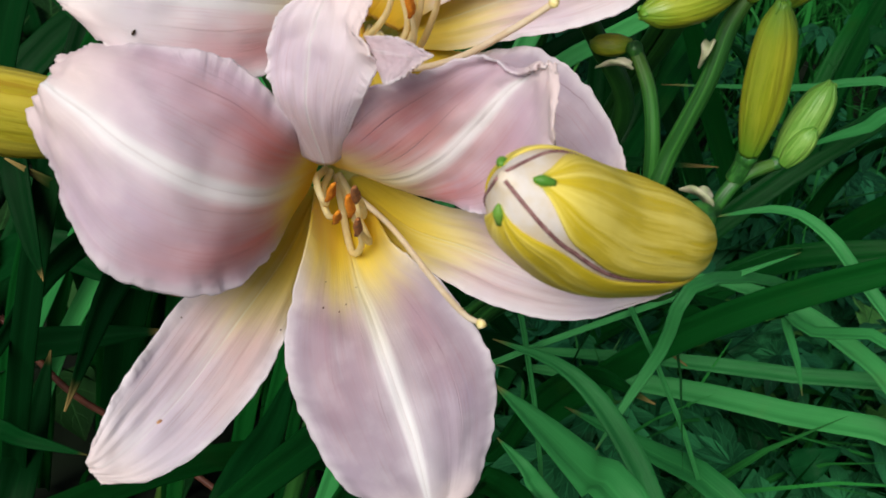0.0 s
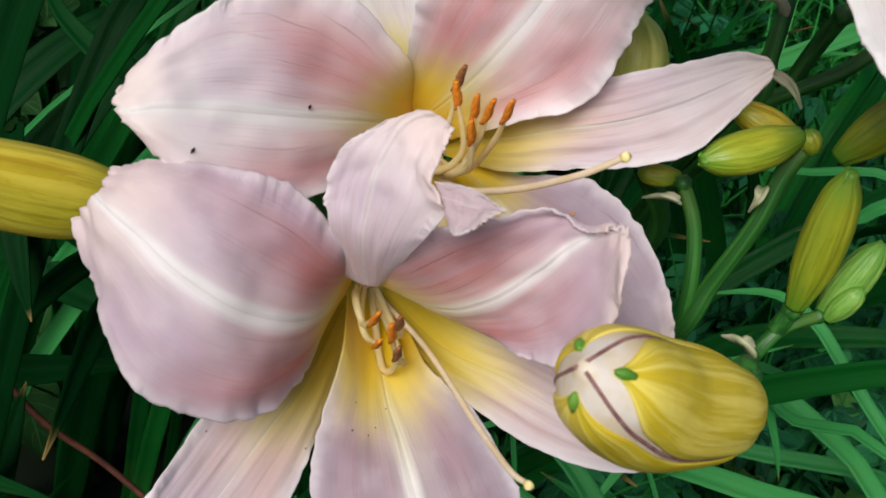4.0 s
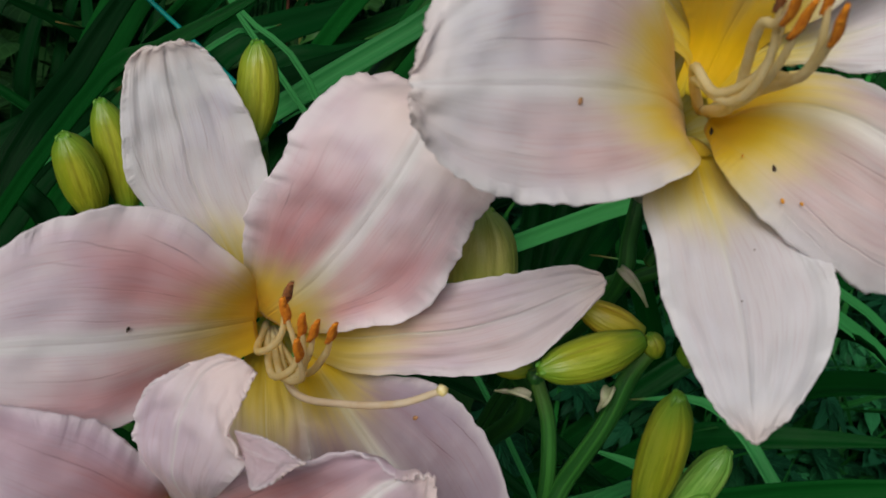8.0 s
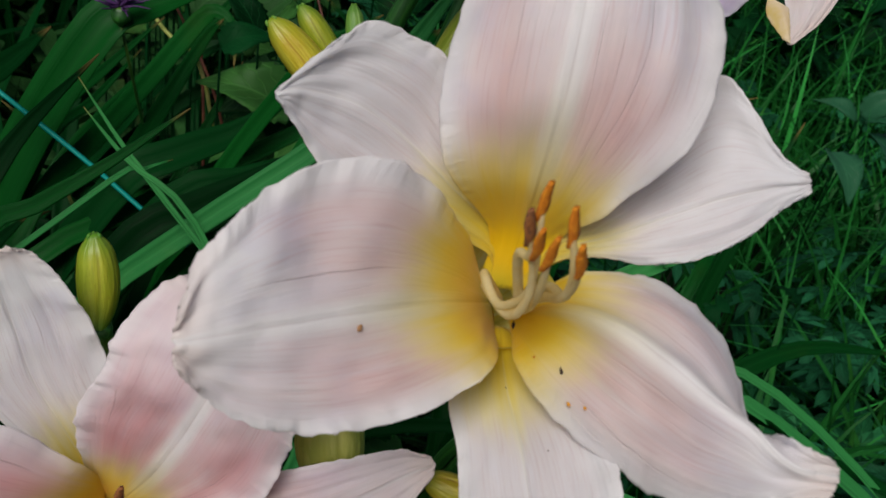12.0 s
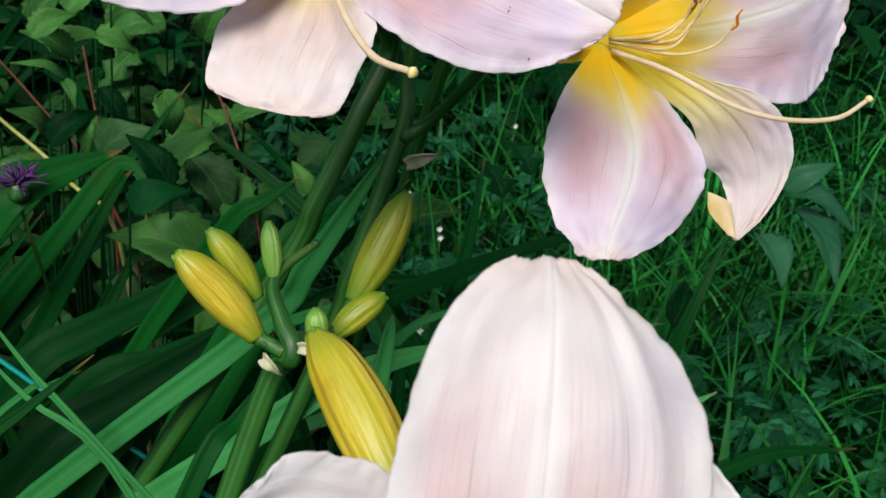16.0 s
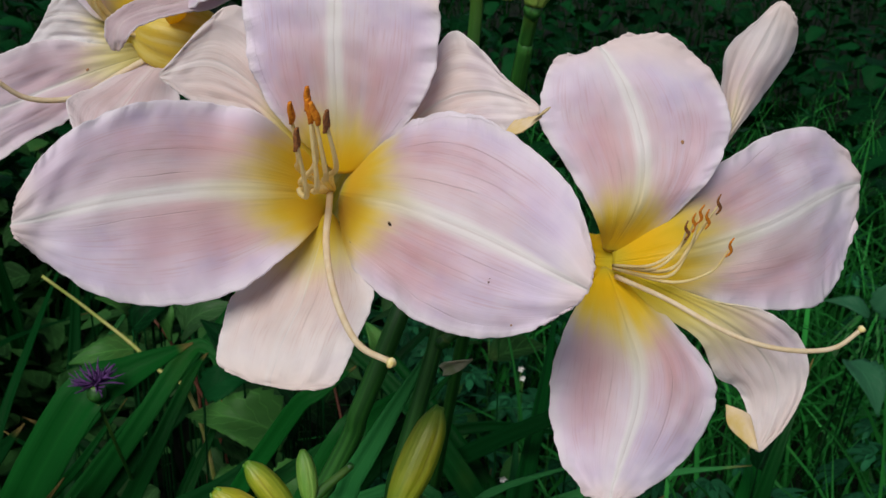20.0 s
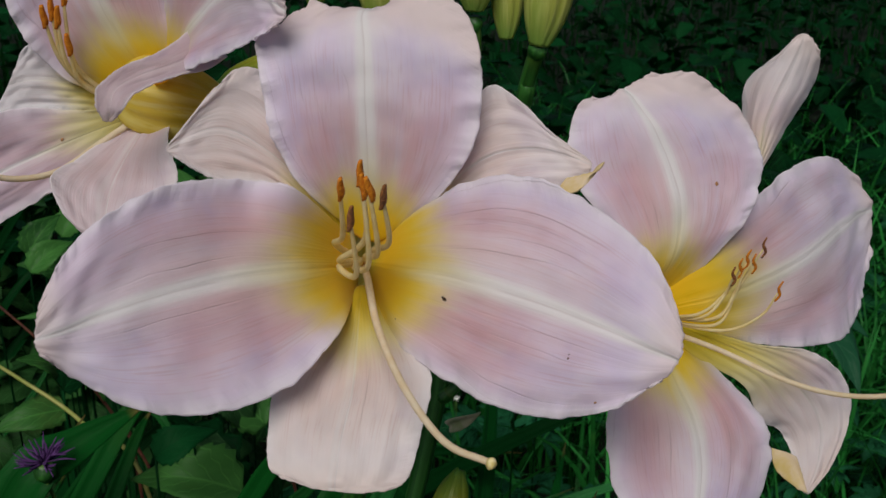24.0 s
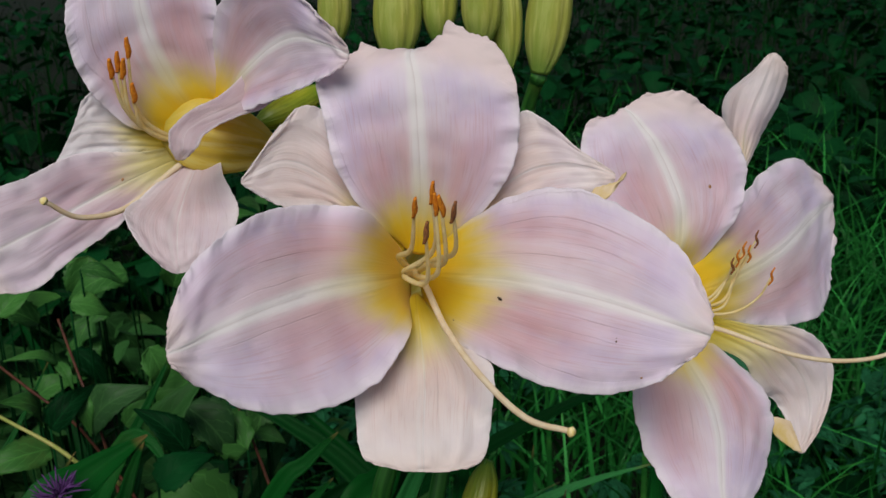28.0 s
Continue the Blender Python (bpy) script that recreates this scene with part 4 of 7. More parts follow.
tepal("petal", flower_b, M_PET["b"], [
    ((-4.8, -6, 8.9), (-0.2, -7.7, 6.4), (6.3, -9.3, 4.2)),
    ((-5.3, -15.4, 29.3), (7.5, -16.9, 23), (17.4, -24.4, 20.4)),
    ((-4.6, -18.5, 42.1), (13, -21.8, 36.2), (29.4, -26.7, 28.2)),
    ((0.1, -17.8, 51.7), (17.7, -23.5, 47.8), (33.9, -24.5, 38.2)),
    ((2.3, -14.8, 58.5), (21.3, -22.7, 56.9), (36.2, -21.4, 46.7)),
    ((8.3, -9.1, 64.5), (24, -19.2, 63.4), (39.1, -18.4, 52.2)),
    ((17.1, -4.1, 65.5), (26.1, -11.5, 65.3), (37.3, -11.4, 55.5)),
], 1.15, seed=99)
tepal("sepal", flower_b, M_SEP["a"], [
    ((6, -4.5, 3), (6.4, -6, 1.1), (6.8, -7.5, -0.8)),
    ((19.3, -13.3, 19.7), (17.3, -17.9, 12.6), (18.5, -22.1, 7.3)),
    ((29.6, -17.8, 27.8), (28, -22.6, 19.9), (30.4, -27.5, 14)),
    ((38.8, -20.4, 33.9), (38.4, -25.4, 25.8), (41, -31.1, 19)),
    ((47, -21.9, 38.3), (48.4, -26.1, 32.3), (51, -32.1, 25)),
    ((54.8, -23.7, 42.9), (55.8, -26.6, 38.7), (56.6, -30.5, 33)),
    ((60, -25.7, 43.7), (61.5, -26.8, 43), (61.4, -28, 40.9)),
], 0.6, seed=100)
# Lower right petal: its shade is put into the colour by the darker lavender.
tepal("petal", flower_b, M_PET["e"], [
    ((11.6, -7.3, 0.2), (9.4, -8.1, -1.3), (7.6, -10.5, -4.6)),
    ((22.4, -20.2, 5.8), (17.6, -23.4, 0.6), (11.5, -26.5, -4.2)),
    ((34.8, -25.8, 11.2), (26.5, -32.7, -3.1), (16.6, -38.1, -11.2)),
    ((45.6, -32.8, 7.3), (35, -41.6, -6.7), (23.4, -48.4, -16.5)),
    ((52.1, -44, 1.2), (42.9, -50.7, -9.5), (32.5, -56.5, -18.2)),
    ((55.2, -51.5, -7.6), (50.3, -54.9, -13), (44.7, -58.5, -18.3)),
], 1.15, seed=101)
tepal("sepal", flower_b, M_SEP["c"], [
    ((-7, -4.9, 2.7), (-2.5, -4.4, 2.9), (4.5, -3.4, 5)),
    ((-19.6, -1.9, 16.6), (-10, -2, 18.2), (3.4, -1.2, 18.6)),
    ((-30.3, -1, 29.7), (-17.7, 0.3, 31.2), (-3, 3.2, 32.8)),
    ((-32, -1.2, 41.3), (-21.3, 2.1, 42.7), (-7.4, 5.2, 44.3)),
    ((-32.3, 0.5, 50.3), (-24, 3.2, 51.7), (-12.3, 5.7, 52.6)),
    ((-31.3, 1.7, 56.4), (-25.3, 3.8, 57.7), (-17.4, 5.6, 58.4)),
    ((-28.2, 2.7, 59), (-25.4, 3.7, 59.9), (-22, 4.9, 60.9)),
], 0.6, seed=102)
tepal("sepal", flower_b, M_SEP["a"], [
    ((-1.9, -4, -2.2), (0.5, -3.8, -1.8), (3.7, -4.1, -1.7)),
    ((-4.4, -14.2, -5.7), (1.6, -13.8, -4.7), (8.9, -14.3, -4.3)),
    ((-4.7, -23.6, -10.4), (3.4, -23, -9.1), (12.9, -23.5, -8.3)),
    ((-1.5, -29.9, -16.9), (5.5, -29.5, -15.8), (13.6, -29.2, -14.3)),
    ((5.6, -30.9, -22.8), (7.3, -30.8, -22.5), (9.1, -30.7, -22.2)),
], 0.6, seed=103)
stamen(flower_b, [(-0.1, -4.8, 2), (-0.2, -19.6, 7.2), (4.3, -26.9, 18.1), (4.7, -28.3, 30.3)], True)
stamen(flower_b, [(0, -5.1, 1.5), (3.6, -25.4, 6.8), (8.2, -29.4, 15.4), (4.7, -30, 27.7)])
stamen(flower_b, [(1.3, -5.4, 1.2), (5.9, -25.6, 6.8), (9.7, -31.6, 16.1), (8.2, -33.1, 27.4)])
stamen(flower_b, [(1.9, -5.4, 1.3), (7.1, -26, 6.6), (10.2, -31.9, 19.1), (10.5, -35.2, 28.4)])
stamen(flower_b, [(1.5, -6.2, 0.2), (9.5, -22.1, 5.4), (13.2, -31.9, 19.8), (13.7, -37.1, 30.1)])
stamen(flower_b, [(1.3, -5.4, 1.2), (5.3, -25.3, 7.1), (9.6, -33, 14.3), (8.2, -35.8, 23.7)])
style(flower_b, [(1.7, -6.9, -0.7), (8.4, -28.1, 5.7), (17.8, -37.6, 13.7), (26.5, -48.2, 26.1), (32.8, -51.2, 33.4)], 0.8)
speck(flower_b, "b", 0.7, (-21.7, -37, 24.2), (0.71, -0.544, 0.447))
speck(flower_b, "b", 0.7, (-38.4, -55.9, 24.1), (0.505, -0.645, 0.574))
speck(flower_b, "s", 1.1, (33, -30, 5), (-0.376, -0.854, 0.359))
speck(flower_b, "b", 0.6, (-38.5, -56.1, 24), (0.505, -0.645, 0.574))
part("flower_tube", tube([Vector(p) * MM for p in ((-0.1, 0.4, -0.3), (-1.2, 4.5, -3.8), (-3.2, 12, -10), (-6.1, 22.6, -18.8))], [9.5 * MM, 7 * MM, 4.6 * MM, 3 * MM], 30, 14, 0.06, 3, False), M_TUBE, flower_b)

flower_c = flower(0.0597, 0.1880, 0.5690, "whitish pink daylily with wide golden throat and ruffled rims")
tepal("petal", flower_c, M_PET["c"], [
    ((-2.4, 1.9, 2.2), (-0.4, -0.5, -1), (0.7, -3.3, -5.2)),
    ((-8.7, -1.6, 14.9), (-9.4, -12.8, 6.7), (-2.5, -20.8, 0.5)),
    ((-19.6, -9.2, 28.2), (-21, -22.4, 10.9), (-14.2, -31.3, -0.6)),
    ((-32.4, -15.8, 30.6), (-31.7, -29.6, 12.9), (-27.3, -37, -0.8)),
    ((-41.6, -24.8, 27.3), (-40.4, -35.5, 14.4), (-39, -39.5, 1.8)),
    ((-47, -30.7, 22.9), (-45.9, -38.9, 15), (-45.7, -39.6, 7)),
    ((-48.8, -37.1, 18.2), (-48.9, -40.3, 15), (-48.7, -40.5, 11.2)),
], 1.15, seed=99)
tepal("petal", flower_c, M_PET["c"], [
    ((-2.4, 1.9, 1.5), (1.4, 0.9, 1.5), (6.3, 0, 2.2)),
    ((-2.4, 4.4, 11.2), (3.1, 3.1, 11.5), (9.3, 1.6, 12)),
    ((-11.8, -1.3, 23.2), (2.7, -2.2, 25.2), (13.7, -5.7, 22.1)),
    ((-15, -1.2, 31.8), (2.5, -4.8, 38.6), (22.6, -8.4, 35.6)),
    ((-15, 3.2, 39.7), (2.9, -3.2, 48.6), (26.2, -2.6, 47.2)),
    ((-12.8, 9.3, 48.4), (3.6, 1.3, 56.9), (26.6, 6.3, 54.4)),
    ((-9, 15.7, 58.1), (4.9, 8.8, 63.4), (21.7, 13.1, 60.9)),
    ((-3.4, 20.6, 63.8), (6.6, 16.7, 66.5), (15, 19.2, 65.3)),
    ((2.9, 24.1, 66.2), (7.8, 23.1, 67.4), (11.6, 22, 67.5)),
], 0.75, seed=100, ridge=(0.64, -1.5, 0.36, 0.06, 0.12))
tepal("sepal", flower_c, M_SEP["c"], [
    ((0.2, 3.6, 4.4), (-0.5, 1.5, 1.6), (-2.3, 0.4, -0.3)),
    ((0.9, 8, 13.9), (-0.6, 5.2, 9.5), (-1.7, 3.1, 6.4)),
    ((-7.2, 11, 25), (-10.5, 6.9, 17.6), (-13.6, 3, 11.4)),
    ((-12.7, 14.7, 36.3), (-18.5, 8.5, 23.9), (-22.9, 3, 15)),
    ((-19.5, 13.2, 40.5), (-26.5, 7.8, 29.2), (-31, 1.6, 19.3)),
    ((-27, 11.5, 42.8), (-33, 5.9, 31.6), (-36, 2, 25.4)),
    ((-32.8, 6.8, 39.6), (-37.4, 3.1, 33), (-38.7, 1.3, 29.9)),
    ((-39.4, 2.4, 33.9), (-40.6, 1.5, 32.4), (-39.8, 1.1, 31.6)),
], 0.6, seed=101)
tepal("sepal", flower_c, M_SEP["c"], [
    ((4.5, 1.7, 3.6), (3.2, 0.7, 1.9), (3.6, -0.4, 0.8)),
    ((9.1, 2.5, 11.5), (8.8, 1.2, 9.7), (9.3, 0, 8.4)),
    ((16.8, 6.7, 19.6), (15.6, -1.3, 14.8), (14.9, -3, 12.3)),
    ((26.1, 11.2, 31.4), (24.2, -2.5, 20.3), (23.6, -6.8, 14.2)),
    ((31.5, 11.4, 41.3), (31.9, -3.1, 25.2), (30.7, -8.3, 17.1)),
    ((34.4, 5.1, 41.5), (37.8, -4.2, 28.6), (36.3, -8.3, 21.4)),
    ((40.4, -2, 34.9), (42.1, -5.5, 30.9), (40.9, -7.5, 26.6)),
    ((45.1, -4.9, 32.9), (45.4, -5.8, 31.7), (45.6, -6.6, 30.7)),
], 0.6, seed=102)
tepal("petal", flower_c, M_PET["c"], [
    ((6.2, -3.5, 3), (3.1, -4.3, 0.1), (2.8, -5.4, -1.7)),
    ((9.9, -10.9, 13.3), (8.9, -16.4, 9.2), (2.3, -18.4, -1.2)),
    ((21.5, -11.6, 14.2), (14.6, -25.5, 12.1), (7.3, -26.9, -3.6)),
    ((31.2, -17.7, 11.1), (19.6, -32.9, 12), (15.3, -35.3, -5)),
    ((33.8, -27.4, 7.6), (24, -40.8, 11.6), (21.6, -43.7, -2.8)),
    ((33.6, -34.9, 4.9), (27.5, -45.8, 11.3), (28.7, -49.8, 1.8)),
    ((32.8, -47.7, 13.5), (32.5, -50.4, 11.4), (32.2, -52.1, 7.3)),
    ((36.7, -50.6, 13.3), (37.7, -52.3, 12.1), (36.6, -53.7, 9.3)),
], 1.15, seed=103, ridge=(-0.02, -3.4, 0.05, 0.13, 0.24))
tepal("sepal", flower_c, M_SEP["c"], [
    ((-0.9, -2.9, -5.8), (1.6, -2.7, -4.3), (4.9, -4.3, -5.3)),
    ((-7.3, -15.3, -9.6), (1.7, -16.3, -6.9), (9.1, -18.7, -6.6)),
    ((-6.7, -26.8, -11.8), (2.8, -27.7, -8.6), (14.2, -29.5, -4.3)),
    ((-6.8, -37.1, -13.6), (3.4, -38.6, -10.9), (15.6, -39.6, -4.7)),
    ((-4.4, -47.5, -15.6), (3, -47.8, -12.5), (13.1, -49.3, -8.5)),
    ((-2.4, -55.7, -16.1), (2.1, -56, -14.4), (7.8, -57.1, -12.5)),
    ((0.1, -60.9, -15.8), (1.5, -61.6, -15.9), (2.8, -61.2, -14.9)),
], 0.6, seed=104)
stamen(flower_c, [(0.5, -4.9, 1.9), (-4.7, -11.9, 10.1), (-2.9, -22.9, 12.3), (-2, -28.2, 20.2), (-3.6, -29.4, 35.4)])
stamen(flower_c, [(-0.1, -4.3, 2.7), (-5.1, -10.9, 11.7), (-3.9, -20.4, 12.2), (-2, -28, 20.6), (-5, -30.6, 31.9)], True)
stamen(flower_c, [(0.5, -4.9, 1.9), (-0.2, -18.1, 9.6), (-4.6, -27.1, 25.1), (-4.1, -30.7, 27.5), (-4.1, -33.5, 31.1)])
stamen(flower_c, [(1.5, -5.1, 2.2), (0.7, -18, 10.2), (-0.8, -28.4, 20.5), (-1.9, -32.7, 29.4)])
stamen(flower_c, [(2, -5.1, 2.3), (3.2, -18.4, 15.1), (3.1, -27.7, 19.6), (2.4, -31.4, 25.6), (0.5, -31.6, 33.2)])
stamen(flower_c, [(2, -5.4, 1.8), (3.1, -17.5, 12.4), (2.7, -27.7, 19.4), (2.7, -32, 24.6), (1.4, -35.6, 30.4)])
speck(flower_c, "s", 1.1, (-25, -27.2, 10.5), (0.578, -0.641, 0.505))
speck(flower_c, "b", 1.0, (7.5, -24.1, 3.4), (-0.688, -0.517, 0.51))
speck(flower_c, "b", 1.2, (4, 8.4, -8.4), (0.788, 0.575, 0.22))
speck(flower_c, "b", 0.9, (2.8, -7.8, -0.1), (-0.955, -0.029, 0.296))
speck(flower_c, "o", 0.8, (8.2, -28.9, 1.2), (-0.783, -0.587, 0.208))
speck(flower_c, "o", 0.6, (10.1, -30.8, 2.3), (-0.735, -0.649, 0.197))
speck(flower_c, "o", 0.5, (3.9, -19.9, 2.6), (-0.823, -0.181, 0.539))
speck(flower_c, "d", 0.25, (1.3, -16.8, -6.7), (0.455, -0.122, 0.882))
speck(flower_c, "d", 0.3, (6.4, -30.9, -6.9), (-0.346, -0.091, 0.934))
speck(flower_c, "d", 0.3, (3.7, -39.3, -10.4), (-0.784, -0.097, 0.613))
speck(flower_c, "d", 0.3, (3.2, -26.2, -8.2), (-0.595, -0.24, 0.767))
part("flower_tube", tube([Vector(p) * MM for p in ((0.2, -2.3, 2.6), (-0.2, 2.6, -3), (-0.8, 9.2, -10.5), (-1.7, 19.6, -22.6))], [10.5 * MM, 8 * MM, 5 * MM, 3 * MM], 30, 14, 0.06, 3, False), M_TUBE, flower_c)

flower_d = flower(0.0460, 0.3664, 0.6512, "pale lilac daylily wide open with deep yellow throat")
tepal("petal", flower_d, M_PET["d"], [
    ((-1.7, 2.4, 4.8), (-1, -0.3, -1.5), (-1.9, -2.6, -7.7)),
    ((-17.3, -16.9, 25.3), (-17.5, -17.4, 5.3), (-10.8, -29.4, -7.6)),
    ((-28.7, -13.6, 27.4), (-32.6, -26, 8.3), (-23.9, -40.5, -13.7)),
    ((-44.1, -21.6, 30.3), (-46.5, -34.2, 9.2), (-40.1, -46.7, -14.7)),
    ((-58.1, -30.4, 27.2), (-59.1, -40.6, 8.6), (-55.2, -48.2, -11)),
    ((-67.4, -37.2, 20.8), (-67.6, -44.8, 7.4), (-67.2, -46.4, -3)),
    ((-72.3, -44.5, 12.8), (-73.7, -47.1, 6.6), (-72.3, -48.5, 3.6)),
], 1.15, seed=100)
tepal("petal", flower_d, M_PET["d"], [
    ((5.4, 0.1, 4.6), (2.3, -1, -0.8), (2, -3.9, -7.9)),
    ((15.2, -11.9, 18.3), (8, -17.1, 3.5), (4.1, -22.8, -12.4)),
    ((24.7, -24, 27.7), (17.6, -31.3, 6.1), (11.9, -37, -15.9)),
    ((35.7, -34.2, 30.3), (28.5, -43.6, 5.7), (21.6, -48.9, -18.5)),
    ((47.5, -43.7, 25), (39.9, -53.3, 3.3), (34, -57, -19.3)),
    ((57.1, -53.1, 16.4), (50.8, -60.5, -0.3), (46, -62, -15.6)),
    ((60.7, -62.4, 4.1), (59.4, -65.3, -3.2), (54.5, -65, -8.8)),
], 1.15, seed=101)
tepal("petal", flower_d, M_PET["d"], [
    ((-2.7, 1.8, 8.6), (1.7, -0.7, 5.3), (7.4, -2, 6.8)),
    ((-14.9, -1.4, 21.4), (1.6, -4.3, 20.3), (18.5, -12.4, 20.6)),
    ((-21.4, -0.7, 33.4), (0.9, -6.5, 34.2), (25.6, -15.8, 33.9)),
    ((-23.5, 3.2, 47.9), (0.9, -5.6, 46.7), (28, -13.6, 46.8)),
    ((-23.5, 8.1, 57.3), (1.2, -2.5, 57.1), (27.7, -8.9, 58.5)),
    ((-16.7, 9.3, 61), (1.8, 2.4, 62.6), (23.4, -2.5, 67.2)),
    ((-9.5, 11.3, 65.9), (4.9, 6.9, 63.4), (13.6, 4.9, 70.5)),
], 1.15, seed=102)
tepal("sepal", flower_d, M_SEP["d"], [
    ((-1.5, 2.9, 6.4), (-2.8, 2.1, 3.2), (-4.6, 2, 1.7)),
    ((-10.7, 6.6, 30.5), (-13.5, 4.1, 19.7), (-14.1, 2.8, 15)),
    ((-19, 10.1, 45.4), (-23.8, 7.4, 30), (-21.8, 4.2, 20.6)),
    ((-26.8, 10.5, 49.7), (-33, 8.3, 34.9), (-32.3, 4.5, 21.6)),
    ((-33.8, 8.8, 45.4), (-41.3, 7.2, 33.6), (-39.3, 4.5, 24.7)),
    ((-45, 5.5, 33.1), (-47.1, 5.3, 31.1), (-45.2, 4.5, 29.2)),
], 0.6, seed=103)
tepal("sepal", flower_d, M_SEP["d"], [
    ((5.6, 0.6, 6.2), (6, -0.7, 3), (10, -2.1, 2.9)),
    ((22.2, -3.3, 29.6), (19.4, -5.6, 18.5), (22.1, -7.7, 15.4)),
    ((31, -5.2, 45.2), (30.3, -9.2, 28.5), (30.9, -12.1, 20.4)),
    ((37.1, -9.3, 44.4), (39.7, -13.7, 31.9), (39.4, -16.6, 22.3)),
    ((45.7, -15.6, 35.9), (47.4, -17.8, 31.3), (48.1, -20.6, 23.3)),
    ((52.3, -20.5, 31), (54, -22.1, 28.9), (52.6, -22.1, 26.5)),
], 0.6, seed=104)
tepal("sepal", flower_d, M_SEP["d"], [
    ((-3.7, -5.6, -8.1), (-0.9, -5.2, -5.1), (1.8, -7.4, -8.3)),
    ((-14.5, -18.5, -13.5), (-4.5, -21, -12.3), (7.4, -24.1, -12.4)),
    ((-24.5, -27, -18.8), (-7.9, -34.1, -19.4), (10.7, -36.4, -16.5)),
    ((-28, -37.1, -24.4), (-12.2, -45.4, -24.7), (6, -47.5, -24.4)),
    ((-29, -45, -30.2), (-14.6, -52.6, -30.5), (1.4, -54.6, -31.5)),
    ((-26.1, -48.3, -32.1), (-15.3, -54.4, -33.1), (-3, -56.3, -33.3)),
], 0.6, seed=105)
tepal("curled_margin", flower_d, M_CURL, [
    ((56.2, -24.6, 30.3), (54.5, -24.5, 29.1), (54, -24.8, 27.7)),
    ((53.8, -26.5, 29), (51.3, -26.4, 27.2), (49.5, -27.6, 25.1)),
    ((50.6, -25.1, 27.7), (48.1, -25.2, 25.3), (46.2, -26.5, 23.3)),
    ((47.3, -22.7, 26.2), (45.9, -22.9, 24.4), (44.9, -23.1, 23)),
], 0.2, seed=106, loose=True)
stamen(flower_d, [(-1.4, -4.5, 1.8), (-8.7, -15.5, 10.8), (-8.3, -26.6, 16.9), (-9.7, -34.7, 30.6)])
stamen(flower_d, [(-0.6, -4.7, 1.7), (-8.2, -19, 7.8), (-3.8, -32.1, 18.1), (-5.7, -36.9, 34.6)])
stamen(flower_d, [(-0.7, -5, 1), (-8.4, -19.5, 6.4), (-6.2, -32.5, 9.2), (-8.3, -39.2, 25.2)], True)
stamen(flower_d, [(0.2, -5, 1.7), (-2, -22.4, 9.8), (-1.4, -34, 15.3), (-3.9, -38.5, 31.4)])
stamen(flower_d, [(0.2, -5, 1.7), (-0.3, -22.4, 11.2), (1.2, -34.1, 17.3), (-1.2, -40, 29.9)], True)
stamen(flower_d, [(-0.6, -4.7, 1.7), (-4.8, -20.7, 6.3), (-3.6, -34.3, 12.6), (-5.2, -37.9, 31.8)])
style(flower_d, [(-0.7, -5, 1), (-0.8, -15.2, 0.7), (-1.5, -33.2, -4.2), (0.7, -53.1, -9.5), (5.7, -69.9, -13.7), (12.8, -79.7, -13.6)])
speck(flower_d, "b", 1.0, (14.9, -31.7, 1), (-0.72, -0.618, 0.317))
speck(flower_d, "d", 0.5, (37.4, -55.8, -5.2), (-0.399, -0.779, 0.483))
speck(flower_d, "d", 0.4, (5, -21.9, -7.7), (-0.881, -0.356, 0.312))
speck(flower_d, "d", 0.3, (37.7, -55.5, -4.4), (-0.428, -0.772, 0.47))
speck(flower_d, "s", 0.6, (42.7, -60.4, -14.3), (-0.57, -0.805, -0.163))
part("flower_tube", tube([Vector(p) * MM for p in ((-0.1, 0.4, -0.3), (-0.9, 4.6, -3.8), (-2.5, 12.1, -10.1), (-4.7, 22.8, -19))], [9.5 * MM, 7 * MM, 4.6 * MM, 3 * MM], 30, 14, 0.06, 3, False), M_TUBE, flower_d)

flower_e = flower(0.1298, 0.3698, 0.6276, "lilac pink daylily turned aside with a long curved style")
tepal("petal", flower_e, M_PET["d"], [
    ((-1.1, 1.9, 3.9), (0.8, 0.7, 2.5), (9, -1.2, 4.2)),
    ((-7.4, -5.9, 16.8), (5.5, -4.9, 18.2), (22.9, -6.2, 23.1)),
    ((-14.5, 0.9, 28.6), (7.4, -2.9, 29.8), (29.5, -4.7, 33)),
    ((-22.1, 8, 40.4), (5.8, 2.1, 42.2), (33.2, 1, 43.5)),
    ((-21.2, 12.4, 51.4), (1.8, 6.8, 52.8), (28.4, 6.9, 56.5)),
    ((-17.1, 16.1, 58.8), (-2.5, 12.6, 60), (16.7, 12.9, 65.8)),
    ((-9.3, 16.4, 59.2), (-4.5, 15.7, 62.4), (3.8, 16.1, 66.7)),
], 1.15, seed=101)
tepal("petal", flower_e, M_PET["d"], [
    ((1.7, 1.2, 4.2), (1.6, -0.8, -0.6), (2.4, -2.6, -4.6)),
    ((19.1, -1.7, 22.1), (17.6, -7.4, 4.7), (18.1, -9.6, -5.4)),
    ((36.3, 5.3, 31), (35.9, -4.4, 8), (34.8, -9.5, -10.7)),
    ((53.1, 15, 36.2), (54.3, 2.3, 12), (53.3, -5.9, -14.9)),
    ((71, 23.3, 36.1), (71.4, 12.5, 16), (71.7, 1, -16)),
    ((83.8, 25, 29), (82, 19.1, 17.7), (82.4, 9.3, -8.3)),
    ((88, 24.3, 22.3), (89.4, 22.1, 17.7), (88.4, 18.1, 4.3)),
], 1.15, seed=102)
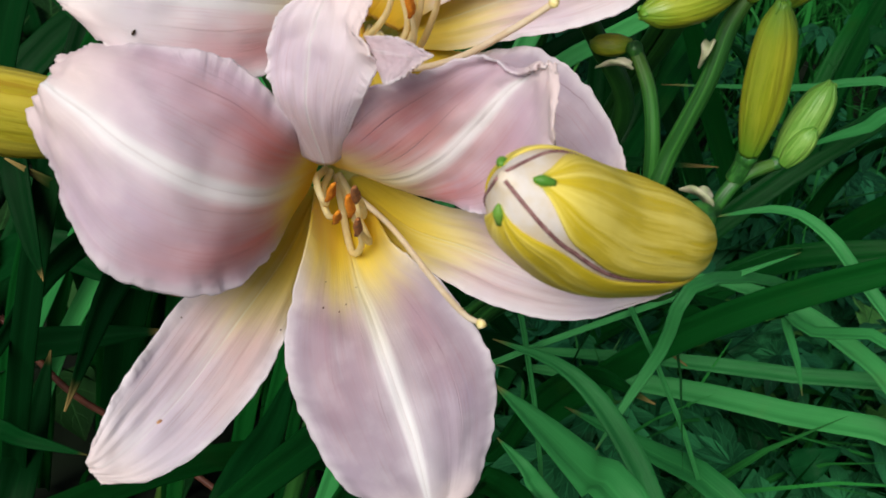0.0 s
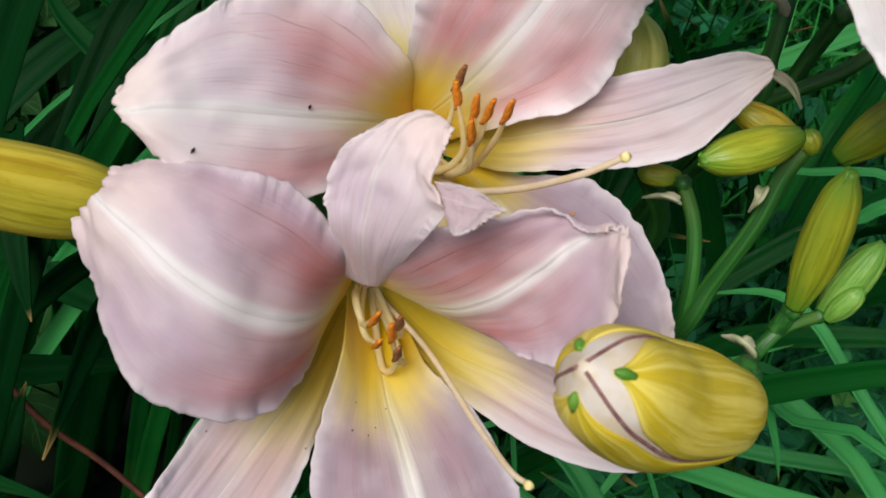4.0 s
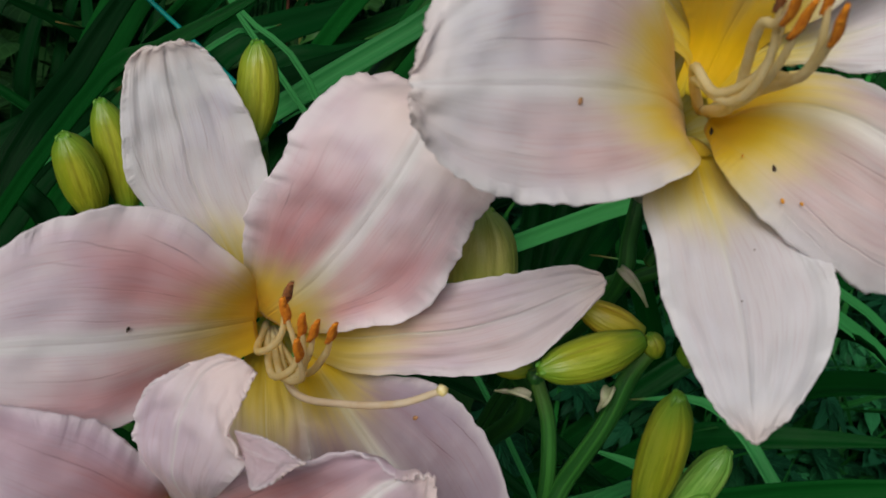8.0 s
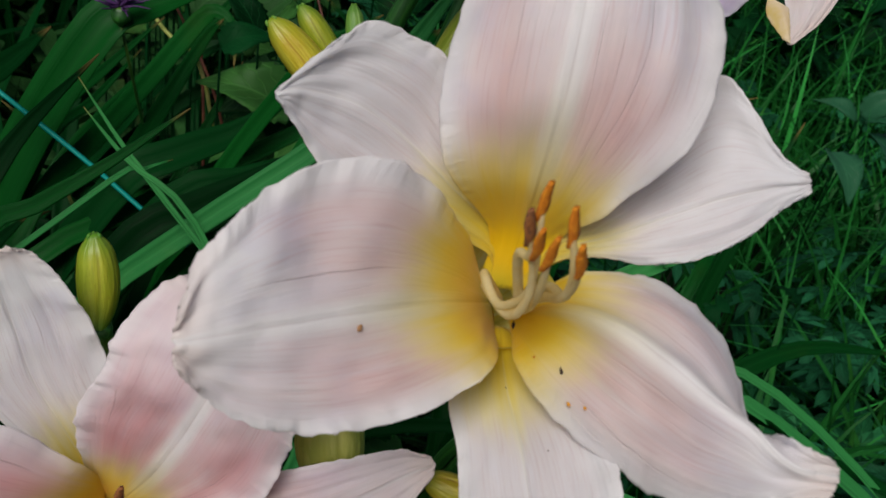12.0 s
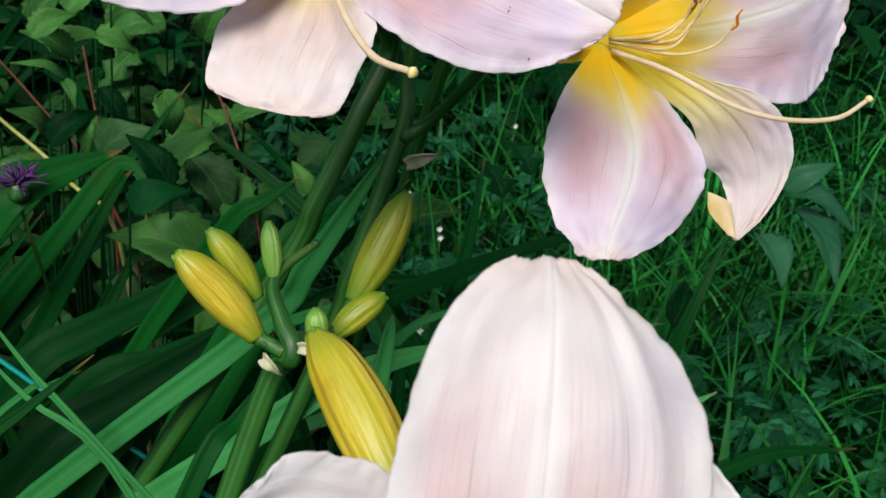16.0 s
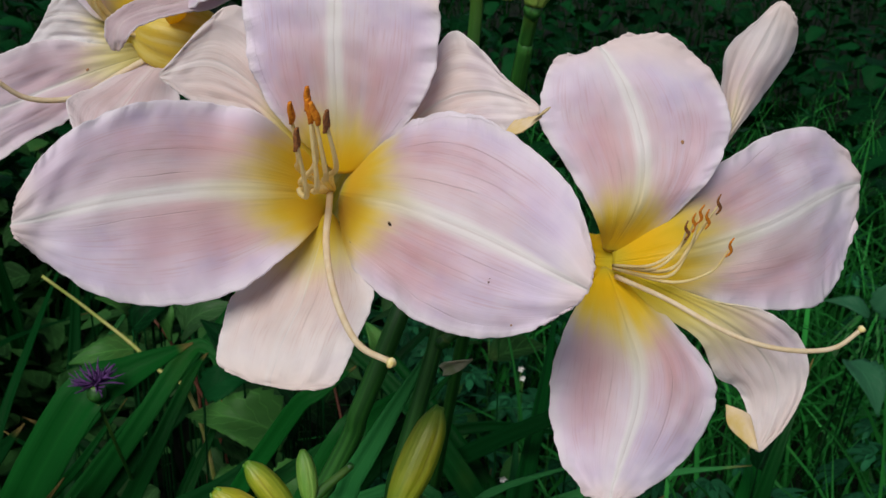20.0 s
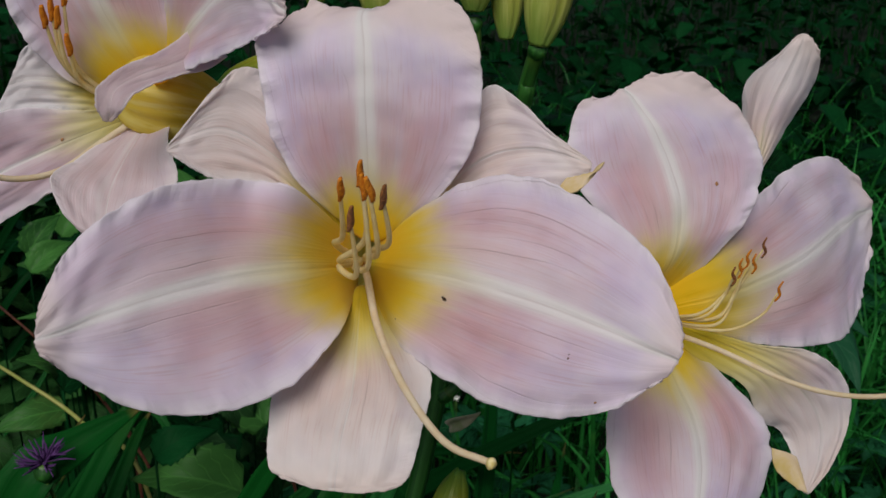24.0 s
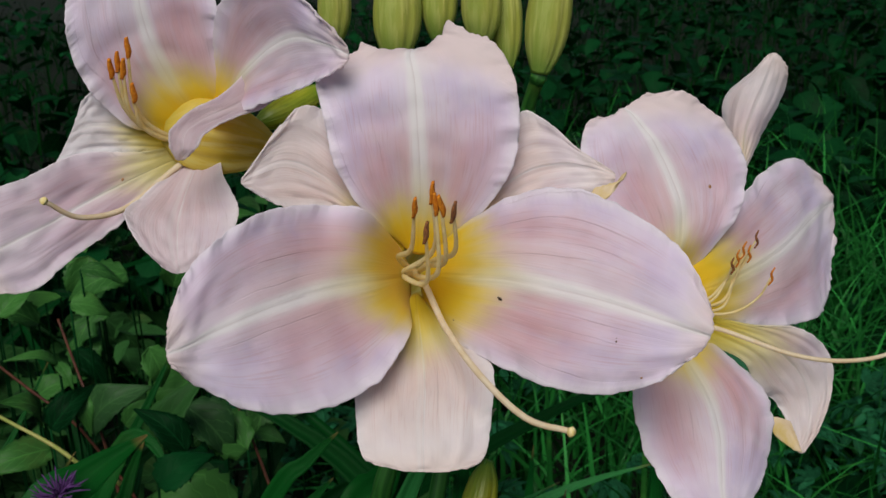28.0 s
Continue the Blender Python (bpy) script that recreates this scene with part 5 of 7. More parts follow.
tepal("petal", flower_e, M_PET["d"], [
    ((-1.7, -0.6, -2.6), (-0, -1, -2.4), (3.2, -2.9, -4.5)),
    ((-14.1, -15.7, -11.5), (1.8, -16.9, -11.2), (15.1, -16, -11.8)),
    ((-21.4, -28.2, -21.6), (3.2, -29.7, -19.5), (25.6, -27.3, -23.1)),
    ((-24, -41, -30.6), (-0, -42.4, -26.8), (25.6, -34.8, -31.9)),
    ((-22.9, -53.5, -36.5), (-6.3, -54.2, -33.5), (14, -48.3, -39.3)),
    ((-18.3, -61.6, -40.8), (-11.1, -62.3, -38.5), (-0.6, -61.1, -40.4)),
    ((-15.4, -65.2, -41), (-12.6, -65.9, -40.7), (-8.4, -66.9, -40)),
], 1.15, seed=103)
tepal("sepal", flower_e, M_SEP["e"], [
    ((4.7, 3.5, 7), (6.3, 2.8, 6.4), (8, 1.7, 4.9)),
    ((19.8, 5.7, 21.8), (21.4, 4.7, 20.4), (23.8, 3.3, 19)),
    ((32.7, 8.3, 36.4), (34.5, 6.2, 39.6), (37.1, 6.8, 37.7)),
    ((36.1, 18.2, 51.8), (38, 8.8, 52.9), (48.3, 12.7, 50.5)),
    ((37.4, 20.6, 61.8), (42.8, 10, 64.5), (54.7, 13, 61.7)),
    ((43, 13.2, 72), (46.4, 9.7, 73.7), (52.9, 8.5, 70.8)),
    ((46.1, 11.3, 76.6), (48, 10.6, 77.2), (50.3, 9.3, 75.5)),
], 0.6, seed=104)
tepal("sepal", flower_e, M_SEP["e"], [
    ((1.6, -1.7, -3), (1.6, -1.4, -2.2), (3.3, -1.5, -1.3)),
    ((12, -14.4, -10.7), (16.8, -13.7, -5.5), (25.9, -17.5, -5.7)),
    ((24.7, -18.3, -18.3), (33.1, -19.5, -13.2), (42.1, -21.1, -7.7)),
    ((32.1, -17.3, -30.9), (45.2, -19.7, -23.7), (55, -21.3, -16.9)),
    ((40.3, -17, -36.7), (50.9, -21.1, -34.6), (59.2, -22.6, -29.2)),
    ((43.2, -21.6, -44.1), (49.1, -24.8, -44.3), (53.9, -26.3, -42.6)),
    ((44, -26.7, -51.4), (44.7, -27.6, -52.3), (46.2, -27.9, -51.7)),
], 0.6, seed=105)
tepal("petal", flower_e, M_PET["d"], [
    ((5, 0.9, 6.1), (5.7, -1.2, 1.4), (4.9, -3.3, -4.3)),
    ((-1.7, 6.2, 6), (-1.7, 3.5, -0.8), (-1.8, 0.6, -7.8)),
    ((-9.6, 14.1, 3.7), (-9.6, 11.1, -4), (-9.7, 7.8, -11.8)),
    ((-16.2, 20.4, -1.2), (-16.2, 18.2, -6.8), (-16.3, 15.9, -12.3)),
    ((-20.6, 24.3, -7.7), (-20.6, 23.7, -9), (-20.7, 23.2, -10.4)),
], 1.15, seed=106)
tepal("curled_margin", flower_e, M_CURL, [
    ((36, -19.6, -40.3), (39.9, -21.8, -40.9), (42.5, -23.7, -41.8)),
    ((35.7, -24.8, -44.9), (41.1, -24, -45.6), (43.6, -25.8, -46.5)),
    ((42.6, -27, -51.1), (44, -27.9, -51.4), (44.6, -28.3, -51.6)),
], 0.2, seed=107, loose=True)
stamen(flower_e, [(0.5, -4.6, 0), (7.2, -18.2, 5.5), (15.1, -17.9, 10.6), (16, -20.3, 17.1)], True, slim=0.6)
stamen(flower_e, [(0.5, -4.6, 0), (8.7, -18.9, 4.9), (16.6, -17.8, 12.3), (17.9, -20.2, 19.3)], slim=0.6)
stamen(flower_e, [(0.5, -4.6, 0), (10.2, -19.7, 4.4), (17.3, -19.2, 9.4), (19.2, -20.9, 22)], slim=0.6)
stamen(flower_e, [(0.5, -4.6, 0), (11.7, -20.2, 4.6), (18.8, -18.5, 12.6), (24.5, -19.9, 24.7)], True, slim=0.6)
stamen(flower_e, [(0.5, -5, -0.8), (13.2, -21.9, 1.8), (23.9, -23.4, 5.8), (27.4, -25.2, 13.7)], slim=0.6)
stamen(flower_e, [(0.5, -5, -0.8), (11.7, -20.8, 3.1), (18.1, -18.9, 11), (21.3, -21.1, 20.7)], slim=0.6)
style(flower_e, [(1.3, -6.2, -3), (11, -25.1, -2.1), (24, -40.5, -5.5), (33.7, -51.1, -5), (43.1, -59.3, -1), (49.7, -60.3, 4.8)], 0.8)
speck(flower_e, "s", 0.9, (18.6, -1.5, 37.6), (-0.057, -0.909, 0.413))
speck(flower_e, "s", 0.9, (18.4, -1.4, 37.9), (-0.057, -0.909, 0.413))
part("flower_tube", tube([Vector(p) * MM for p in ((-4.8, 1.4, -0), (-9.6, 2.8, -0.1), (-19.2, 5.7, -0.2), (-28.8, 8.5, -0.3))], [4.6 * MM, 4.4 * MM, 3.8 * MM, 3 * MM], 30, 14, 0.06, 3, False), M_TUBE, flower_e)

flower_f = flower(-0.0070, 0.4235, 0.6850, "pale pink daylily seen from its side, yellow tube behind")
tepal("petal", flower_f, M_PET["d"], [
    ((-1.7, 0.2, 0.1), (3.7, -0, 1.5), (9.2, -0.3, 2.9)),
    ((-20.4, -4, 5.4), (-4.2, -3.1, 13.6), (10.4, -4.5, 13.6)),
    ((-31, -5.6, 18.6), (-10.4, -4.7, 27.3), (10.5, -6.5, 27)),
    ((-34.7, -5.9, 31.4), (-13.1, -5.2, 40), (9, -7, 39)),
    ((-33.4, -4.6, 44.2), (-13.1, -4.2, 52.9), (7, -5.8, 52.2)),
    ((-25.3, -1.8, 56.4), (-12.1, -2, 60.7), (-0.9, -2.7, 60.4)),
], 1.15, seed=102)
tepal("petal", flower_f, M_PET["d"], [
    ((2.6, 1.2, 6.9), (5.7, 0.1, 3.1), (7, -0.8, -0.5)),
    ((6.2, -3.6, 22.6), (10.2, -13.4, 15.1), (2.6, -14.1, 7.1)),
    ((8.6, -16.7, 42.4), (17.5, -27.8, 27.6), (12.7, -29.6, 12.8)),
    ((15.3, -35, 53.4), (25.1, -42.4, 34.5), (23.7, -44.4, 19.7)),
    ((29.4, -53.7, 42.2), (31.7, -55.3, 33.4), (30.2, -56.2, 25)),
    ((34.3, -60.8, 35.4), (35.3, -61.6, 31.3), (33.7, -61.7, 28.1)),
], 1.15, seed=103)
tepal("folded_margin", flower_f, M_FOLD, [
    ((15.4, -17.9, 23.1), (19.8, -19.4, 17.9), (22.8, -20.5, 14.1)),
    ((9.6, -22.9, 19.2), (13.8, -24.1, 15.4), (17, -25.3, 11.6)),
    ((4.2, -27.8, 16.8), (7.2, -28.7, 13.7), (10.6, -29.6, 11.3)),
    ((-2.8, -31.6, 14.8), (-0.3, -32.4, 11.8), (3.1, -34.1, 9.8)),
    ((-9.8, -35, 10.5), (-6.3, -35.5, 9), (-1.6, -38.1, 8.1)),
    ((-11.2, -36.9, 5.9), (-7.8, -37.3, 5), (-3.7, -40.6, 5.6)),
    ((-9.6, -36, 1.6), (-8.7, -36.1, 1.2), (-7.5, -36.2, 1.1)),
], 0.4, seed=104, loose=True)
tepal("petal", flower_f, M_PET["f"], [
    ((-3.8, -0.2, -2.4), (-2.4, -1, -5.1), (-1.9, -1.8, -8.7)),
    ((-19.6, -2.7, -3), (-17, -4.3, -9.3), (-14.2, -5.6, -13.9)),
    ((-36.1, -3.5, -1.6), (-33, -6.8, -15.1), (-26.6, -9.1, -23.5)),
    ((-51.1, -7.4, -6.2), (-48.4, -11.2, -21), (-41.7, -14, -31.3)),
    ((-65.3, -11.9, -10), (-61.3, -15.7, -25.1), (-53.7, -19.3, -38.1)),
    ((-72.6, -15.8, -20.1), (-70.8, -18, -28.3), (-65.9, -20.3, -37)),
], 1.15, seed=105)
tepal("sepal", flower_f, M_SEP["c"], [
    ((-3.3, 2.3, -0.2), (-1.8, 1.7, -2.1), (-3.9, 1.3, -4.6)),
    ((-16.2, 1, 10.3), (-17, -0.4, 3.4), (-19.6, -1.7, -3.3)),
    ((-28, 2.2, 16.3), (-30.2, 0.2, 5.4), (-33, -1.6, -2.9)),
    ((-33.6, 1.6, 13.3), (-37.8, -0.2, 4.4), (-43.6, -2.5, -4.6)),
], 0.6, seed=106)
tepal("sepal", flower_f, M_SEP["b"], [
    ((-4.3, -1.2, -6.7), (1.1, -1.3, -5.4), (6.4, -1.9, -5.8)),
    ((-19, -16.6, -13.1), (-6.5, -17.3, -13.5), (5, -17.1, -9.3)),
    ((-25.4, -27.3, -14.7), (-10.8, -29.4, -20.2), (7.2, -29.9, -16.9)),
    ((-22.7, -35.8, -21.9), (-12.2, -37.6, -26.2), (2.2, -37.8, -23.6)),
    ((-17.3, -38.3, -28.7), (-12.1, -39.5, -31.5), (-5.3, -38.9, -28.8)),
], 0.6, seed=107)
stamen(flower_f, [(-0.4, -2.3, -1.3), (-14, -6.6, 3.5), (-21.4, -10.7, 12.8), (-24, -14.7, 25)])
stamen(flower_f, [(-0.4, -2.3, -1.3), (-13.2, -6.6, 3.5), (-20.6, -10.7, 12.7), (-21.9, -14.5, 26.8)])
stamen(flower_f, [(-0.4, -2.3, -1.3), (-12.4, -6.8, 2.6), (-19.7, -11, 11), (-20.6, -14.8, 24.8)])
stamen(flower_f, [(-0.4, -2.3, -1.3), (-11.5, -6.7, 3.4), (-18.2, -10.8, 12.6), (-18.6, -14, 30.6)])
stamen(flower_f, [(-0.4, -2.3, -1.3), (-10.9, -7.1, 1.6), (-17.2, -11.8, 7.5), (-18.5, -15.9, 17.7)])
style(flower_f, [(-1.7, -3, -4.7), (-12.4, -9.9, -10.2), (-25.2, -17.5, -16.6), (-38, -23.7, -15.9), (-46.4, -28.4, -8.7)])
speck(flower_f, "s", 0.9, (-24.5, -5.2, -10.6), (0.03, -0.973, 0.227))
part("flower_tube", tube([Vector(p) * MM for p in ((-10.5, -0.4, 2.9), (-4.5, -0.2, 1.2), (3.5, 0.2, -1), (11, 0.5, -3.1), (18.5, 0.7, -5.2), (24.1, 0.9, -6.7))], [4 * MM, 10.5 * MM, 12 * MM, 10.8 * MM, 7.6 * MM, 3.4 * MM], 72, 26, 0.075, 6, True), M_TUBE, flower_f)


# ---- buds ----
opening_bud([(0.0566, 0.1435, 0.4908), (0.0528, 0.1364, 0.4925), (0.0465, 0.1304, 0.4960), (0.0389, 0.1253, 0.5008), (0.0305, 0.1199, 0.5061), (0.0240, 0.1152, 0.5126), (0.0190, 0.1112, 0.5182), (0.0149, 0.1083, 0.5230)],
            [2.4, 5.9, 8.6, 9.9, 10.2, 9.3, 7.0, 0.8], (0.724, -0.385, 0.573), "fat yellow daylily bud with green tips about to open")
bud((-0.0660, 0.1950, 0.4682), (-0.1085, 0.1714, 0.4909), 9.5 * MM, "ribbed yellow daylily bud lying sideways behind petals", True, 0.8)
bud((0.0713, 0.1638, 0.4935), (0.0672, 0.1621, 0.5272), 4.9 * MM, "slender olive green daylily bud standing upright", False, 0.5)
bud((0.0794, 0.1668, 0.4899), (0.0857, 0.1704, 0.5074), 4.2 * MM, "small bright green daylily bud on forked stalk", False, 0.4)
bud((0.0794, 0.1647, 0.4908), (0.0831, 0.1648, 0.4999), 2.8 * MM, "tiny green daylily bud beside a larger one", False, 0.4)
bud((0.0666, 0.1847, 0.5200), (0.0460, 0.1756, 0.5161), 4.9 * MM, "green daylily bud lying across the stalks", False, 0.5)
bud((0.0690, 0.1905, 0.5167), (0.0555, 0.1936, 0.5193), 3.8 * MM, "yellow daylily bud tip between green buds", True, 0.5)
bud((0.0760, 0.1839, 0.5169), (0.0863, 0.1818, 0.5360), 5.0 * MM, "plump green daylily bud leaning outward", False, 0.5)
bud((0.0704, 0.1833, 0.5171), (0.0679, 0.1849, 0.5216), 2.4 * MM, "tiny round green daylily bud in the fork", False, 0.5)
bud((0.0505, 0.1937, 0.5003), (0.0414, 0.1950, 0.4989), 2.8 * MM, "tiny green daylily bud on a bent stalk", False, 0.5)
bud((0.0746, 0.2119, 0.5399), (0.0672, 0.2134, 0.5464), 3.8 * MM, "small green daylily bud under a flower", False, 0.5)
bud((-0.0156, 0.2222, 0.5282), (-0.0174, 0.2281, 0.5483), 4.9 * MM, "olive daylily bud behind a white sepal", False, 0.5)
bud((-0.0479, 0.2174, 0.5051), (-0.0540, 0.2169, 0.5254), 5.4 * MM, "olive daylily bud of a pair with green tip", False, 0.5)
bud((-0.0419, 0.2225, 0.5047), (-0.0494, 0.2276, 0.5288), 4.9 * MM, "tall olive daylily bud of a pair", False, 0.5)
bud((0.0371, 0.2004, 0.5070), (0.0338, 0.2084, 0.5292), 7.2 * MM, "short olive daylily bud with pointed green lobes", False, 0.8)
bud((0.0656, 0.3835, 0.5250), (0.0828, 0.3987, 0.5602), 7.4 * MM, "slender yellow green daylily bud leaning on its stalk", False, 0.5)
bud((0.0591, 0.3758, 0.5159), (0.0764, 0.3819, 0.5291), 5.4 * MM, "stubby green daylily bud at the stalk fork", False, 0.5)
bud((0.0331, 0.3559, 0.5277), (0.0084, 0.3621, 0.5533), 7.0 * MM, "yellow daylily bud pointing outward from the stalk", True, 0.5)
bud((0.0332, 0.3670, 0.5351), (0.0173, 0.3740, 0.5554), 5.2 * MM, "yellow green daylily bud behind another", False, 0.5)
bud((0.0379, 0.3701, 0.5401), (0.0353, 0.3780, 0.5571), 3.7 * MM, "tiny pale green daylily bud", False, 0.4)
bud((0.0524, 0.3612, 0.5219), (0.0513, 0.3664, 0.5326), 4.2 * MM, "knobbly cluster of tiny green buds", False, 0.4)
bud((0.0622, 0.2453, 0.5540), (0.0431, 0.2855, 0.5756), 8.0 * MM, "large ripe yellow daylily bud behind the petal", True, 0.5)
bud((0.1121, 0.4224, 0.6967), (0.1155, 0.4178, 0.7386), 7.6 * MM, "pale green daylily bud on a slim stalk", False, 0.8)
bud((0.1056, 0.4363, 0.6967), (0.1038, 0.4348, 0.7327), 5.4 * MM, "green daylily bud behind the open flower", False, 0.8)
bud((0.0934, 0.4319, 0.7065), (0.0920, 0.4280, 0.7390), 7.0 * MM, "yellow green daylily bud in the upper cluster", False, 0.8)
bud((0.0659, 0.4447, 0.7006), (0.0664, 0.4420, 0.7374), 8.4 * MM, "pale yellow daylily bud behind the top petal", False, 0.8)
bud((0.0400, 0.4475, 0.6925), (0.0130, 0.4335, 0.6850), 5.6 * MM, "olive daylily bud behind a flower tube", False, 0.5)
bud((0.0821, 0.4448, 0.7076), (0.0818, 0.4423, 0.7369), 6.5 * MM, "pale daylily bud in the upper cluster", False, 0.8)
bud((0.0460, 0.4549, 0.7065), (0.0460, 0.4494, 0.7359), 5.8 * MM, "slim green daylily bud behind the petals", False, 0.8)


# ---- stems ----
stem([(0.0412, 0.3891, 0.6323), (0.0793, 0.4541, 0.5998), (0.0700, 0.4492, 0.5682), (0.0561, 0.4450, 0.5322), (0.0437, 0.4450, 0.5001), (-0.0413, 0.4317, 0.3351), (-0.1054, 0.4217, 0.1700), (-0.1493, 0.4148, 0.0000)], [0.0028, 0.0038, 0.0040, 0.0042, 0.0044, 0.0046, 0.0046, 0.0046], "thick smooth green daylily stem", [])
stem([(0.0940, 0.4334, 0.7033), (0.0945, 0.4377, 0.6812), (0.0876, 0.4495, 0.5937), (0.0874, 0.4451, 0.5705), (0.0802, 0.4402, 0.5403), (0.0706, 0.4344, 0.5066), (0.0630, 0.4322, 0.4745), (0.0084, 0.4069, 0.3179), (-0.0328, 0.3879, 0.1613), (-0.0610, 0.3748, 0.0000)], [0.0022, 0.0024, 0.0028, 0.0032, 0.0035, 0.0037, 0.0039, 0.0041, 0.0041, 0.0041], "green daylily stem with a forked branch", [((0.0882, 0.4338, 0.5556), (0.1018, 0.4300, 0.5635), 0.008), ])
stem([(0.0871, 0.4420, 0.5633), (0.0971, 0.4379, 0.5739), (0.1052, 0.4037, 0.6073), (0.1010, 0.3783, 0.6274)], [0.0025, 0.0022, 0.0022, 0.0024], "short side branch of the daylily stem", [])
stem([(0.0503, 0.1916, 0.5010), (0.0552, 0.1864, 0.4916), (0.0581, 0.1816, 0.4762), (0.0597, 0.1839, 0.4551), (0.0543, 0.2164, 0.4200), (0.0442, 0.2472, 0.3834), (0.0195, 0.2830, 0.3017), (0.0171, 0.4572, 0.0000)], [0.0016, 0.0017, 0.0018, 0.0019, 0.0019, 0.0019, 0.0019, 0.0019], "bent green daylily stalk", [((0.0496, 0.1871, 0.4979), (0.0410, 0.1911, 0.4952), 0.004), ])
stem([(0.0704, 0.1850, 0.5196), (0.0672, 0.1842, 0.5116), (0.0653, 0.1819, 0.4994), (0.0616, 0.1813, 0.4826), (0.0583, 0.1822, 0.4646), (0.0532, 0.2133, 0.4276), (0.0501, 0.2413, 0.3891), (0.0277, 0.2781, 0.3077), (0.0328, 0.4582, 0.0000)], [0.0016, 0.0020, 0.0020, 0.0021, 0.0022, 0.0022, 0.0022, 0.0022, 0.0022], "straight green daylily stalk under the bud cluster", [((0.0637, 0.1831, 0.5073), (0.0619, 0.1809, 0.5011), 0.004), ((0.0637, 0.2013, 0.5243), (0.0705, 0.1919, 0.5204), 0.003), ])
stem([(0.0790, 0.1660, 0.4905), (0.0712, 0.1637, 0.4875), (0.0670, 0.1617, 0.4804), (0.0655, 0.1651, 0.4668), (0.0658, 0.1724, 0.4465), (0.0576, 0.2092, 0.4152), (0.0485, 0.2457, 0.3851), (0.0250, 0.2819, 0.3034), (0.0273, 0.4579, 0.0000)], [0.0013, 0.0015, 0.0016, 0.0017, 0.0018, 0.0018, 0.0018, 0.0018, 0.0018], "forked green stalk carrying buds", [((0.0638, 0.1581, 0.4843), (0.0571, 0.1617, 0.4859), 0.006), ((0.0632, 0.1527, 0.4770), (0.0644, 0.1509, 0.4754), 0.004), ])
stem([(0.0713, 0.1638, 0.4935), (0.0702, 0.1638, 0.4870)], [0.0018, 0.0020], "short green bud stalk", [])
stem([(0.0562, 0.1428, 0.4911), (0.0582, 0.1462, 0.4893), (0.0610, 0.1520, 0.4862), (0.0670, 0.1617, 0.4804)], [0.0024, 0.0036, 0.0022, 0.0018], "round green knob under the ripe bud", [])
stem([(0.0692, 0.2309, 0.5428), (0.0708, 0.2272, 0.5324), (0.0710, 0.2230, 0.5185), (0.0713, 0.2222, 0.5016), (0.0621, 0.2461, 0.4435), (0.0526, 0.2554, 0.3768), (0.0285, 0.2910, 0.2941), (0.0320, 0.4582, 0.0000)], [0.0019, 0.0020, 0.0020, 0.0021, 0.0021, 0.0021, 0.0021, 0.0021], "green daylily stem rising behind buds", [((0.0690, 0.2228, 0.5287), (0.0626, 0.2253, 0.5306), 0.006), ])
stem([(0.0930, 0.2168, 0.5298), (0.0854, 0.2165, 0.5202), (0.0759, 0.2190, 0.5109), (0.0673, 0.2268, 0.4959), (0.0600, 0.2499, 0.4387), (0.0508, 0.2595, 0.3730), (0.0256, 0.2946, 0.2900), (0.0265, 0.4578, 0.0000)], [0.0017, 0.0018, 0.0019, 0.0019, 0.0019, 0.0019, 0.0019, 0.0019], "slanting green daylily branch", [])
stem([(0.0801, 0.2164, 0.5345), (0.0790, 0.2196, 0.5245), (0.0770, 0.2201, 0.5139)], [0.0020, 0.0020, 0.0020], "thin green bud stalk", [])
stem([(0.0514, 0.3802, 0.5490), (0.0380, 0.3704, 0.5406), (0.0406, 0.3576, 0.5325), (0.0437, 0.3494, 0.5251), (0.0342, 0.3514, 0.5009), (-0.0102, 0.3085, 0.3356), (-0.0436, 0.2762, 0.1703), (-0.0665, 0.2540, 0.0000)], [0.0012, 0.0020, 0.0028, 0.0032, 0.0040, 0.0042, 0.0042, 0.0042], "green daylily stalk with a bud cluster", [((0.0456, 0.3477, 0.5296), (0.0598, 0.3460, 0.5299), 0.006), ((0.0350, 0.3462, 0.5266), (0.0421, 0.3421, 0.5218), 0.006), ])
stem([(0.0331, 0.3561, 0.5280), (0.0414, 0.3505, 0.5261)], [0.0022, 0.0024], "short yellow green bud stalk", [])
stem([(0.0595, 0.3761, 0.5165), (0.0660, 0.3835, 0.5250)], [0.0024, 0.0026], "short pale bud stalk", [])
stem([(0.1120, 0.4223, 0.6963), (0.1117, 0.4310, 0.6831), (0.1110, 0.4447, 0.6564), (0.1056, 0.5679, 0.4398), (0.1014, 0.6607, 0.2232), (0.0986, 0.7244, 0.0000)], [0.0026, 0.0026, 0.0030, 0.0032, 0.0032, 0.0032], "pale green stalk behind the open flower", [])
stem([(0.0370, 0.4462, 0.6914), (0.0236, 0.4405, 0.6866), (0.0156, 0.4344, 0.6855)], [0.0022, 0.0022, 0.0024], "short green flower stalk", [])
stem([(-0.0150, 0.2225, 0.5286), (-0.0120, 0.2298, 0.5009), (-0.0087, 0.2360, 0.4680), (-0.0074, 0.2676, 0.4062), (0.0085, 0.3026, 0.2800), (0.0303, 0.4581, 0.0000)], [0.0020, 0.0024, 0.0028, 0.0028, 0.0028, 0.0028], "green bud stalk behind the flower", [])
stem([(-0.0488, 0.2171, 0.5051), (-0.0418, 0.2206, 0.4904), (-0.0323, 0.2243, 0.4660), (-0.0192, 0.2592, 0.4077), (0.0051, 0.2976, 0.2851), (0.0248, 0.4577, 0.0000)], [0.0020, 0.0024, 0.0028, 0.0028, 0.0028, 0.0028], "forked green bud stalk behind petals", [])
